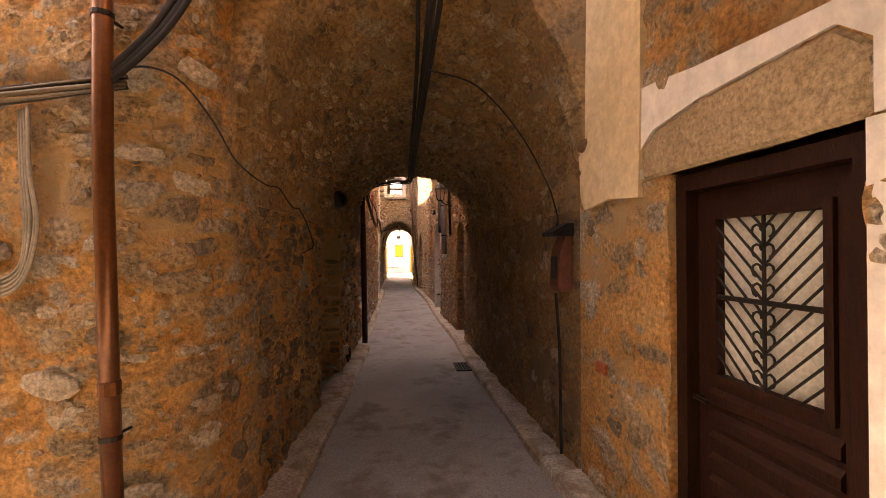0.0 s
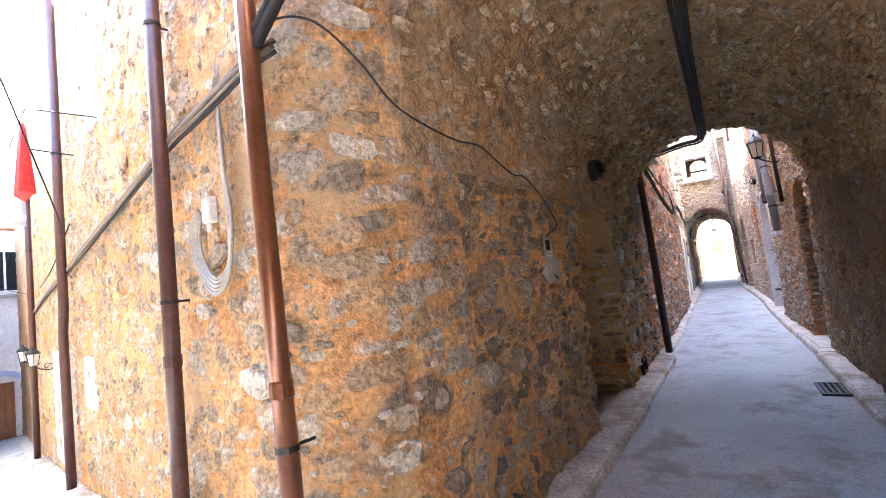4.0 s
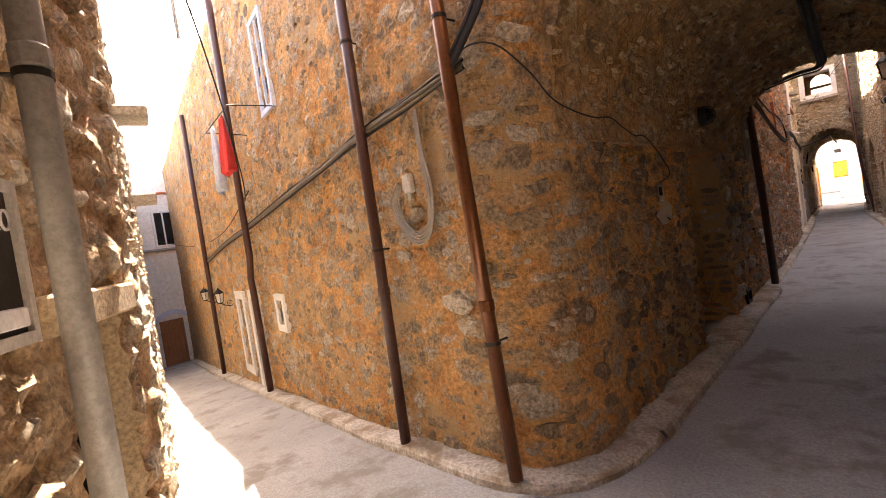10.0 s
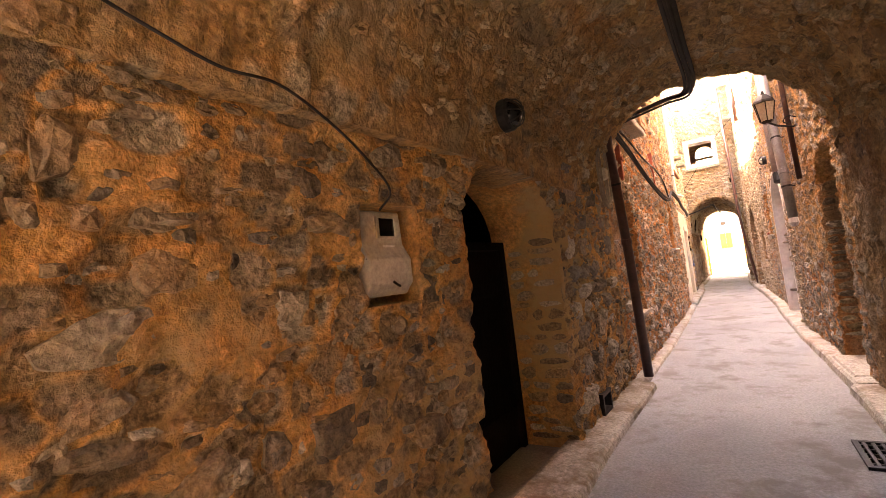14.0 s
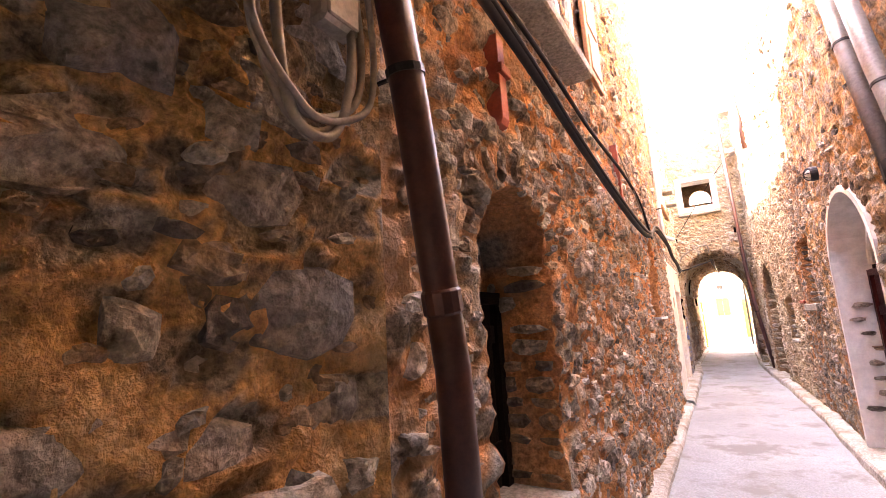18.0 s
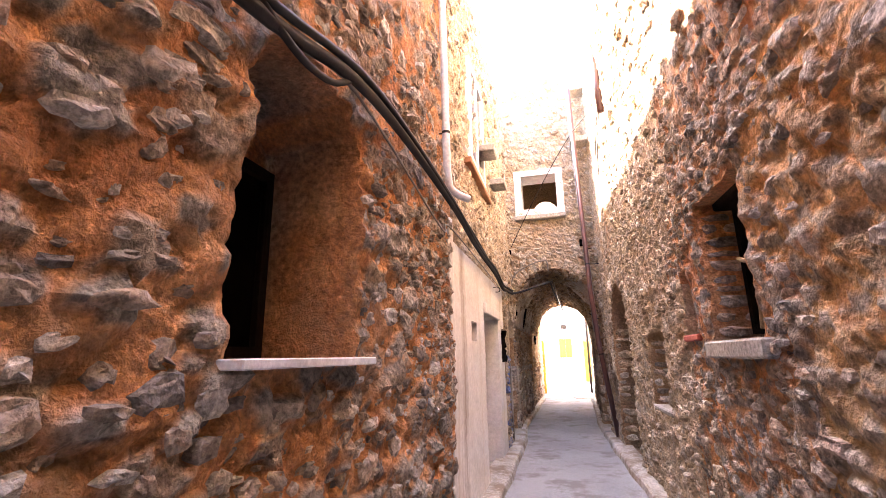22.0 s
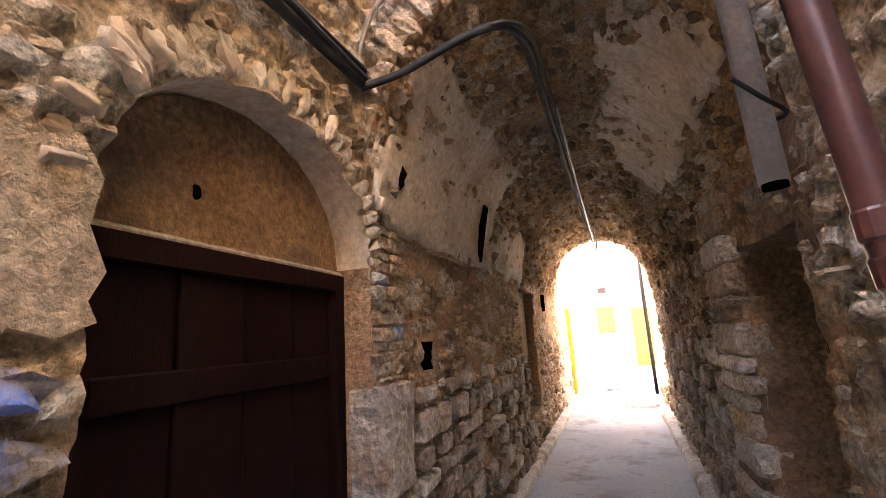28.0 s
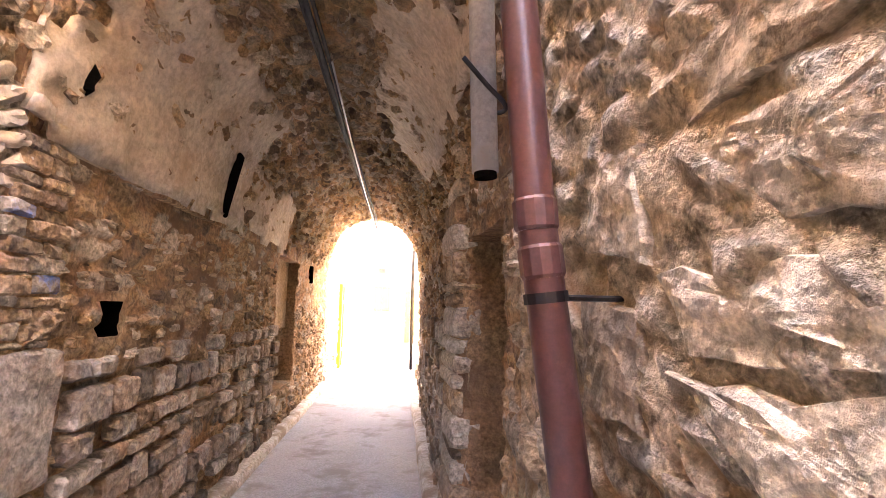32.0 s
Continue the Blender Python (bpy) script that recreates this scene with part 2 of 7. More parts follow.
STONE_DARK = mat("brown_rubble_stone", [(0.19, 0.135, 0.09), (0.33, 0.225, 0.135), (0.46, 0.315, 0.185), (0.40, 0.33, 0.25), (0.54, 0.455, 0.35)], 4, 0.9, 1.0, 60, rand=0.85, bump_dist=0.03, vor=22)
STONE_WARM = mat("tan_rubble_stone", [(0.25, 0.195, 0.14), (0.36, 0.265, 0.17), (0.48, 0.325, 0.185), (0.40, 0.335, 0.26), (0.54, 0.46, 0.36)], 4, 0.92, 1.0, 60, rand=0.85, bump_dist=0.03, vor=22)
STONE_WARM_ISL = mat("tan_rubble_far", [(0.25, 0.195, 0.14), (0.36, 0.265, 0.17), (0.48, 0.325, 0.185), (0.40, 0.335, 0.26), (0.54, 0.46, 0.36)], 4, 0.92, 1.0, 60, rand=0.85, bump_dist=0.03, vor=22, island=True)
STONE_GREY = mat("grey_rubble_stone", [(0.22, 0.195, 0.17), (0.35, 0.285, 0.225), (0.46, 0.345, 0.25), (0.45, 0.40, 0.345), (0.58, 0.525, 0.455)], 5, 0.92, 1.0, 60, rand=0.85, bump_dist=0.035, vor=18)
STONE_GREY_ISL = mat("grey_rubble_far", [(0.22, 0.195, 0.17), (0.35, 0.285, 0.225), (0.46, 0.345, 0.25), (0.45, 0.40, 0.345), (0.58, 0.525, 0.455)], 5, 0.92, 1.0, 60, rand=0.85, bump_dist=0.035, vor=18, island=True)
STONE_BLOCK = mat("squared_block_stone", [(0.15, 0.125, 0.10), (0.26, 0.20, 0.145), (0.36, 0.26, 0.175), (0.34, 0.29, 0.235), (0.44, 0.385, 0.315)], 5, 0.88, 1.0, 60, rand=0.7, grime=(0.24, 0.145, 0.08), grime_scale=3.5, grime_at=(0.52, 0.68), bump_dist=0.035, vor=18)
LIME = mat("old_lime_plaster", [(0.43, 0.345, 0.245), (0.54, 0.455, 0.35), (0.62, 0.54, 0.43)], 3.5, 0.92, 0.5, 30, grime=(0.42, 0.30, 0.19), grime_scale=2.2, grime_at=(0.55, 0.75), bump_dist=0.02, grain=0.5)
CONCRETE = mat("alley_concrete", [(0.255, 0.25, 0.245), (0.32, 0.316, 0.31), (0.385, 0.38, 0.373)], 1.1, 0.85, 0.35, 70, grime=(0.21, 0.195, 0.175), grime_scale=2.2, bump_dist=0.008, grain=0.45)
KERB = mat("kerb_cement", [(0.34, 0.295, 0.235), (0.45, 0.405, 0.345), (0.56, 0.52, 0.46)], 3.5, 0.92, 0.6, 50, grime=(0.25, 0.19, 0.13), grime_scale=3)
PLASTER = mat("white_plaster", [(0.69, 0.64, 0.575), (0.77, 0.735, 0.68), (0.82, 0.795, 0.75)], 1.5, 0.9, 0.12, 30, grime=(0.58, 0.48, 0.36), grime_scale=1.0, grime_at=(0.54, 0.75), gstretch=(3.0, 3.0, 0.2), bump_dist=0.01, grain=0.2, streak=(17.4, 0.26, (0.27, 0.19, 0.11)))
WHITEWASH = mat("whitewash", [(0.74, 0.70, 0.65), (0.82, 0.795, 0.755)], 3, 0.85, 0.4, 12, grime=(0.62, 0.54, 0.44), grime_scale=3, grime_at=(0.6, 0.8), bump_dist=0.012, grain=0.25)
OCHRE = mat("cream_plaster", [(0.62, 0.48, 0.29), (0.72, 0.58, 0.38)], 2.0, 0.9, 0.3, 20, grain=0.25, bump_dist=0.01)
LINTEL = mat("lintel_stone", [(0.33, 0.235, 0.14), (0.44, 0.335, 0.215)], 5, 0.9, 0.5, 60)
WOOD_DARK = mat("dark_brown_wood", [(0.017, 0.006, 0.004), (0.034, 0.013, 0.008)], 6, 0.5, 0.25, 60, stretch=(8, 8, 1), grain=0.35, spec=0.15)
WOOD_RED = mat("dark_red_wood", [(0.035, 0.004, 0.003), (0.068, 0.008, 0.006)], 6, 0.5, 0.2, 60, stretch=(8, 8, 1), grain=0.35, spec=0.15)
# old boards; also the painted shade of the meter niche and the lunette
WOOD_OR_SHADE = mat("dark_boards_and_shade", [(0.006, 0.004, 0.003), (0.014, 0.010, 0.007)], 5, 0.8, 0.5, 50, stretch=(8, 8, 1), grain=0.35, spec=0.04)
WOOD_TAN = mat("brown_shutter_paint", [(0.27, 0.115, 0.045), (0.38, 0.17, 0.07)], 5, 0.6, 0.2, 50, grain=0.35)
YELLOW = mat("yellow_ochre_paint", [(0.62, 0.25, 0.012), (0.74, 0.33, 0.02)], 4, 0.55, 0.1, 50, grain=0.35)
WOOD_BLACK = mat("black_red_paint", [(0.008, 0.0025, 0.002), (0.016, 0.005, 0.004)], 6, 0.7, 0.2, 60, stretch=(8, 8, 1), grain=0.35, spec=0.1)
# near-black colour that stands for the shade inside openings and holes
SHADE_BLACK = mat("shade_black", [(0.002, 0.002, 0.0015), (0.004, 0.003, 0.0025)], 4, 0.9, 0.1, 30, grain=0.35, spec=0.0)
# the brown pipe again, lighter: brightness of the lit pipe in its colour
PIPE_BROWN_LIT = mat("lit_brown_pipe", [(0.085, 0.034, 0.028), (0.13, 0.052, 0.042)], 7, 0.38, 0.06, 60, grime=(0.16, 0.085, 0.06), grime_scale=9, grime_at=(0.6, 0.75), grain=0.35)
PIPE_BROWN = mat("dark_brown_pipe", [(0.045, 0.018, 0.014), (0.075, 0.030, 0.023)], 7, 0.42, 0.06, 60, grime=(0.10, 0.055, 0.04), grime_scale=9, grime_at=(0.6, 0.75), grain=0.35, spec=0.35)
PIPE_COPPER = mat("coppery_pipe", [(0.115, 0.042, 0.018), (0.17, 0.065, 0.028)], 5, 0.3, 0.05, 60, metal=0.5, grain=0.3)
PIPE_GREY = mat("grey_pipe", [(0.19, 0.175, 0.16), (0.26, 0.245, 0.23)], 6, 0.45, 0.06, 60, grime=(0.15, 0.12, 0.095), grime_scale=6, grime_at=(0.58, 0.75), grain=0.35)
PIPE_PALE = mat("pale_grey_pipe", [(0.36, 0.365, 0.37), (0.45, 0.455, 0.46)], 6, 0.45, 0.06, 60, grime=(0.27, 0.24, 0.20), grime_scale=6, grime_at=(0.58, 0.75), grain=0.35)
PIPE_RUST = mat("rusty_rail", [(0.10, 0.035, 0.022), (0.16, 0.062, 0.038)], 9, 0.7, 0.2, 60, grain=0.35)
CABLE = mat("black_cable", [(0.012, 0.011, 0.011), (0.024, 0.022, 0.021)], 9, 0.8, 0.1, 60, grain=0.35)
CABLE_GREY = mat("grey_cable", [(0.23, 0.20, 0.165), (0.32, 0.285, 0.24)], 9, 0.6, 0.1, 60, grain=0.35)
CABLE_BROWN = mat("dusty_brown_cable", [(0.10, 0.075, 0.05), (0.16, 0.12, 0.085)], 9, 0.6, 0.1, 60, grain=0.4)
METAL_DARK = mat("dark_iron", [(0.015, 0.014, 0.014), (0.035, 0.032, 0.03)], 9, 0.5, 0.1, 60, metal=0.6, grain=0.35)
METER_M = mat("meter_grey_plastic", [(0.42, 0.395, 0.35), (0.52, 0.495, 0.45)], 6, 0.5, 0.06, 60, grime=(0.30, 0.25, 0.19), grime_scale=7, grime_at=(0.58, 0.78), grain=0.35)
PANE_M = mat("dark_glass", [(0.012, 0.013, 0.014), (0.02, 0.02, 0.021)], 4, 0.06, 0.0, 30, grain=0.35)
FROST = mat("frosted_glass", [(0.50, 0.49, 0.44), (0.60, 0.585, 0.53)], 5, 0.35, 0.15, 60, grain=0.35)
REDBR = mat("red_bracket_paint", [(0.26, 0.05, 0.03), (0.36, 0.085, 0.05)], 8, 0.6, 0.2, 60, grain=0.35)
MARBLE = mat("white_sill_marble", [(0.62, 0.62, 0.62), (0.74, 0.74, 0.73)], 4, 0.4, 0.1, 40, grain=0.35)
SLATE = mat("slab_stone", [(0.30, 0.27, 0.22), (0.42, 0.385, 0.33)], 4, 0.9, 0.6, 50)
STONE_ISL = mat("rubble_stone_far", [(0.145, 0.12, 0.098), (0.27, 0.20, 0.135), (0.37, 0.235, 0.13), (0.31, 0.255, 0.195), (0.44, 0.375, 0.29)], 4, 0.92, 1.0, 60, rand=0.85, bump_dist=0.03, vor=22, island=True)
STONE_PALE_ISL = mat("pale_rubble_far", [(0.28, 0.21, 0.14), (0.47, 0.355, 0.23), (0.59, 0.465, 0.315), (0.45, 0.385, 0.30), (0.68, 0.585, 0.45)], 4, 0.92, 1.0, 60, rand=0.85, bump_dist=0.03, vor=22, island=True)
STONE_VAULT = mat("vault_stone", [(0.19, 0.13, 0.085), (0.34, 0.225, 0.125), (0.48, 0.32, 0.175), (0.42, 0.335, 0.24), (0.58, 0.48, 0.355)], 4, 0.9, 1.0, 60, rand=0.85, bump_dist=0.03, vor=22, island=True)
FLAKE = mat("vault_flake", [(0.22, 0.145, 0.08), (0.40, 0.27, 0.15), (0.52, 0.41, 0.27)], 4, 0.92, 1.0, 60, rand=0.7, bump_dist=0.03, vor=22, island=True)
BLUE_STONE = mat("blue_tinted_stone", [(0.20, 0.17, 0.14), (0.34, 0.29, 0.24), (0.45, 0.42, 0.38)], 5, 0.85, 1.0, 60, rand=0.5, grime=(0.14, 0.22, 0.52), grime_scale=6, grime_at=(0.44, 0.56), vor=22)
END_M = mat("cream_house_front", [(0.66, 0.56, 0.40), (0.76, 0.67, 0.51), (0.82, 0.75, 0.61)], 1.6, 0.9, 0.5, 26, vor=3, grain=0.3)
LAMP_GLASS = mat("old_lamp_glass", [(0.55, 0.53, 0.48), (0.65, 0.63, 0.58)], 5, 0.25, 0.05, 40, grain=0.35)
CLOTH_RED = mat("red_cloth", [(0.55, 0.03, 0.035), (0.68, 0.06, 0.06)], 9, 0.9, 0.3, 60, grain=0.35)
CLOTH_BLUE = mat("pale_blue_cloth", [(0.45, 0.55, 0.72), (0.62, 0.70, 0.82)], 9, 0.9, 0.3, 60, grain=0.35)
BRICK = mat("red_brick", [(0.38, 0.10, 0.045), (0.48, 0.15, 0.07)], 9, 0.9, 0.6, 60)
VAULT_2 = mat("patchy_vault_render", [(0.32, 0.175, 0.085), (0.47, 0.285, 0.15), (0.58, 0.40, 0.24)], 2.6, 0.95, 1.0, 40, grime=(0.56, 0.45, 0.33), grime_scale=0.9, grime_at=(0.54, 0.6), bump_dist=0.05, cell=[(0.20, 0.135, 0.085), (0.36, 0.235, 0.13), (0.50, 0.335, 0.185), (0.40, 0.32, 0.23), (0.56, 0.46, 0.34)])
PLASTER_WARM = mat("limewashed_rubble", [(0.62, 0.55, 0.46), (0.74, 0.68, 0.59), (0.80, 0.765, 0.70)], 2.2, 0.92, 1.0, 40, grime=(0.46, 0.34, 0.22), grime_scale=1.4, grime_at=(0.58, 0.7), bump_dist=0.05, cell=[(0.40, 0.32, 0.23), (0.55, 0.46, 0.34), (0.66, 0.58, 0.46), (0.50, 0.45, 0.38), (0.74, 0.68, 0.57)])
EARTH = mat("far_ground", [(0.33, 0.30, 0.25), (0.42, 0.39, 0.33)], 0.6, 0.95, 0.3, 20)


# ---- building helpers ----
def mesh_ob(name, verts, faces, material, parent=None, label="", smooth=False):
    me = bpy.data.meshes.new(name)
    me.from_pydata([tuple(v) for v in verts], [], faces)
    me.materials.append(material)
    if smooth:
        me.shade_smooth()
    ob = new(name, me)
    if parent:
        ob.parent = parent
    if label:
        ob["label"] = label
    return ob


def part(name, bm, material, parent=None, label="", smooth=False, m=None):
    """Links a bmesh as one mesh object, under a thing if given."""
    me = bpy.data.meshes.new(name)
    if m is not None:
        bmesh.ops.transform(bm, matrix=m, verts=bm.verts)
    bmesh.ops.recalc_face_normals(bm, faces=bm.faces)
    bm.to_mesh(me)
    bm.free()
    me.materials.append(material)
    if smooth:
        me.shade_smooth()
    ob = new(name, me)
    if parent:
        ob.parent = parent
    if label:
        ob["label"] = label
    return ob


def box(sx, sy, sz, c=(0, 0, 0), bevel=0.0, bm=None, seg=1):
    """A bevelled block of that size about c."""
    own = bmesh.new()
    bmesh.ops.create_cube(own, size=1, matrix=Matrix.Translation(c) @ Matrix.Diagonal((sx, sy, sz, 1)))
    if bevel:
        bmesh.ops.bevel(own, geom=own.edges[:], offset=bevel, segments=seg, profile=0.6, affect="EDGES")
    if bm is None:
        return own
    me = bpy.data.meshes.new("t")
    own.to_mesh(me)
    own.free()
    bm.from_mesh(me)
    bpy.data.meshes.remove(me)
    return bm


def tube(points, r, seg=10, bm=None, closed_ends=True):
    """A round bar along points; r is one radius or one for each point."""
    bm = bm or bmesh.new()
    pts = [Vector(p) for p in points]
    rr = r if hasattr(r, "__len__") else [r] * len(pts)
    rings = []
    side = None
    for i, p in enumerate(pts):
        d = (pts[min(i + 1, len(pts) - 1)] - pts[max(i - 1, 0)]).normalized()
        if side is None:
            side = d.orthogonal().normalized()
        side = (side - d * side.dot(d)).normalized()
        up = d.cross(side)
        rings.append([bm.verts.new(p + rr[i] * (math.cos(a) * side + math.sin(a) * up)) for a in (2 * math.pi * k / seg for k in range(seg))])
    for a, b in zip(rings, rings[1:]):
        for k in range(seg):
            bm.faces.new((a[k], a[(k + 1) % seg], b[(k + 1) % seg], b[k]))
    if closed_ends:
        bm.faces.new(rings[0][::-1])
        bm.faces.new(rings[-1])
    return bm


def bend(points, n=6):
    """Points of a smooth line through the given ones."""
    p = [Vector(q) for q in points]
    p = [2 * p[0] - p[1]] + p + [2 * p[-1] - p[-2]]
    out = []
    for i in range(1, len(p) - 2):
        for k in range(n):
            t = k / n
            a, b, c, d = p[i - 1], p[i], p[i + 1], p[i + 2]
            out.append(0.5 * (2 * b + (c - a) * t + (2 * a - 5 * b + 4 * c - d) * t * t + (3 * b - a - 3 * c + d) * t ** 3))
    out.append(p[-2])
    return out


def arch_profile(w, h, rise, n=12, base=0.0):
    """Outline in (s, z), about s = 0, of an opening w wide and h high whose arched head rises by rise (0: flat)."""
    if rise <= 0:
        return [(-w / 2, base), (w / 2, base), (w / 2, base + h), (-w / 2, base + h)]
    out = [(-w / 2, base), (w / 2, base)]
    for k in range(n + 1):
        a = math.pi * k / n
        out.append((w / 2 * math.cos(a), base + h - rise + rise * math.sin(a)))
    return out


class Face:
    """A wall's front as a line on the plan; s runs along it. inside: +1 if the free side lies to the left of the line's run."""

    def __init__(self, line, inside):
        self.p = [Vector((x, y, 0)) for x, y in line]
        self.cum = [0.0]
        for a, b in zip(self.p, self.p[1:]):
            self.cum.append(self.cum[-1] + (b - a).length)
        self.length, self.inside, self.bed = self.cum[-1], inside, None

    def at(self, s):
        s = min(max(s, 0.0), self.length)
        for i in range(len(self.p) - 1):
            if s <= self.cum[i + 1] + 1e-9:
                d = (self.p[i + 1] - self.p[i]).normalized()
                return self.p[i] + d * (s - self.cum[i]), d
        return self.p[-1], (self.p[-1] - self.p[-2]).normalized()

    def basis(self, s, soft=0.12):
        """Place, run and outward normal, the turn softened round corners."""
        p = self.at(s)[0]
        a, b = self.at(s - soft)[0], self.at(s + soft)[0]
        d = (b - a).normalized()
        n = Vector((-d.y, d.x, 0)) * self.inside
        return p, d, n

    def near(self, x=None, y=None):
        """The s at which the line passes the given x or y."""
        best, bs = 1e9, 0
        for k in range(int(self.length / 0.01) + 1):
            q = self.at(k * 0.01)[0]
            e = abs(q.x - x) if x is not None else abs(q.y - y)
            if e < best:
                best, bs = e, k * 0.01
        return bs


def bedded(p, bed):
    """How far a spot of a rubble wall belongs to a stone, that stone's tone, and how far it stands out. bed: stones in a metre, share, height, flatness."""
    sc, cover, high, flat = bed
    w = noise.noise_vector(p * 3.1) * 0.42
    d, pts = noise.voronoi(Vector((p.x * sc + w.x, p.y * sc + w.y, p.z * sc * flat + w.z)))
    c = pts[0]
    u = math.sin(c.x * 12.99 + c.y * 78.23 + c.z * 37.72) * 43758.5
    v = math.sin(c.x * 39.35 + c.y * 11.14 + c.z * 83.16) * 24634.6
    u, v = u - math.floor(u), v - math.floor(v)
    if u > cover:
        return 0.0, v, 0.0
    e = min(max((d[1] - d[0] - 0.07) / 0.13, 0.0), 1.0)
    e = e * e * (3 - 2 * e)
    return e, v, high * e * (0.35 + 1.1 * v)


def relief(p, amp, bed=None):
    q = Vector((p.x, p.y, p.z * 1.4))
    h = amp * (noise.fractal(p * 1.1, 0.8, 2.1, 2) * 0.7 + 0.55 * noise.noise(q * 4.3) + 0.8 * noise.fractal(q * 8.5, 0.55, 2.1, 3) - 0.55 * max(0.0, 1 - 7 * abs(noise.noise(q * 5.7 + Vector((3, 1, 7))))))
    if bed:
        h += bedded(p, bed)[2]
    return h


def wall(name, face, z0, z1, thick, material, amp=0.02, res=0.05, label="", top=None, bed=None, fine=None):
    """A slab behind the face, its front uneven. z0 may be a function of the place; bed: its rubble; fine: from this s on it is worked at res, before that four times coarser."""
    face.bed = bed
    ss, s = [], 0.0
    while s < face.length - res * 0.5:
        ss.append(s)
        s += res if (fine is None or s >= fine) else res * 4
    ss.append(face.length)
    rows, z = [], 0.0
    low = z0 if not callable(z0) else Z0 - 0.15
    while z < z1 - low - res * 0.5:
        rows.append(z / (z1 - low))
        z += res if z < 3.2 else res * 1.8
    rows.append(1.0)
    ns, nz = len(ss) - 1, len(rows) - 1
    verts, masks, tones = [], [], []
    for i, s in enumerate(ss):
        p, d, n = face.basis(s)
        lo = z0(p) if callable(z0) else z0
        for r in rows:
            q = Vector((p.x, p.y, lo + (z1 - lo) * r))
            e, t, h = bedded(q, bed) if bed else (0, 0, 0)
            masks.append(e)
            tones.append(t)
            verts.append(q + n * (relief(q, amp) + h) * (0.0 if i in (0, ns) else 1.0))
    o, w = len(verts), nz + 1
    for s in ss:
        p, d, n = face.basis(s)
        lo = z0(p) if callable(z0) else z0
        verts += [Vector((p.x, p.y, lo)) - n * thick, Vector((p.x, p.y, z1)) - n * thick]
    faces = []
    for i in range(ns):
        for k in range(nz):
            a = i * w + k
            faces.append((a, a + w, a + w + 1, a + 1))
        a, e = i * w, o + 2 * i
        faces += [(a, e, e + 2, a + w), (a + nz, a + w + nz, e + 3, e + 1), (e, e + 1, e + 3, e + 2)]
    faces += [tuple(range(nz, -1, -1))[::-1] + (o + 1, o), tuple(ns * w + k for k in range(nz, -1, -1)) + (o + 2 * ns, o + 2 * ns + 1)]
    ob = mesh_ob(name, verts, faces, material)
    bm = bmesh.new()
    bm.from_mesh(ob.data)
    bmesh.ops.recalc_face_normals(bm, faces=bm.faces)
    bm.to_mesh(ob.data)
    bm.free()
    if bed:
        for key, val in (("stone_mask", masks), ("stone_tone", tones)):
            at = ob.data.attributes.new(key, "FLOAT", "POINT")
            at.data.foreach_set("value", val + [0.0] * (len(verts) - o))
    return tagged(ob, label, "wall", kind="structure")


def cutter(face, s, profile, depth, material, tilt=0.0, splay=0.0):
    """A prism that enters the wall at s for depth."""
    p, d, n = face.basis(s)
    v = []
    for off, k in ((0.25, 1.0 + splay), (-depth, 1.0 - splay)):
        for a, z in profile:
            v.append(p + d * (a * k) + n * off + Vector((0, 0, z)))
    m = len(profile)
    bm = bmesh.new()
    bv = [bm.verts.new(q) for q in v]
    bm.faces.new(bv[:m])
    bm.faces.new(bv[m:][::-1])
    for i in range(m):
        j = (i + 1) % m
        bm.faces.new((bv[i], bv[j], bv[m + j], bv[m + i]))
    return part("cutter", bm, material)


def carve(ob, cutters):
    """Takes the cutters out of a wall and removes them."""
    for c in cutters:
        mod = ob.modifiers.new("cut", "BOOLEAN")
        mod.object, mod.operation, mod.solver, mod.material_mode = c, "DIFFERENCE", "EXACT", "TRANSFER"
    bpy.context.view_layer.update()
    dg = bpy.context.evaluated_depsgraph_get()
    me = bpy.data.meshes.new_from_object(ob.evaluated_get(dg), preserve_all_data_layers=True, depsgraph=dg)
    ob.modifiers.clear()
    old = ob.data
    ob.data = me
    bpy.data.meshes.remove(old)
    for c in cutters:
        cm = c.data
        bpy.data.objects.remove(c)
        bpy.data.meshes.remove(cm)
    return ob


def barrel(ystart, y1, ends, flare=1.0):
    """The smooth shape of a vault: (share of its length, angle) to place and inward normal."""
    def on(t, a):
        u = 1 - (1 - t) ** flare
        xl, xr, zs, zc = (p + (q - p) * u for p, q in zip(*ends))
        cx, hw = (xl + xr) / 2, (xr - xl) / 2
        ca, sa = math.cos(a), math.sin(a)
        x = cx - hw * math.copysign(abs(ca) ** 0.88, ca)
        f = min(max((x - ends[0][0]) / (ends[0][1] - ends[0][0]), 0), 1)
        y0 = ystart[0] + (ystart[1] - ystart[0]) * f
        return Vector((x, y0 + (y1 - y0) * t, zs + (zc - zs) * abs(sa) ** 0.88)), Vector((ca, 0, -sa))
    return on


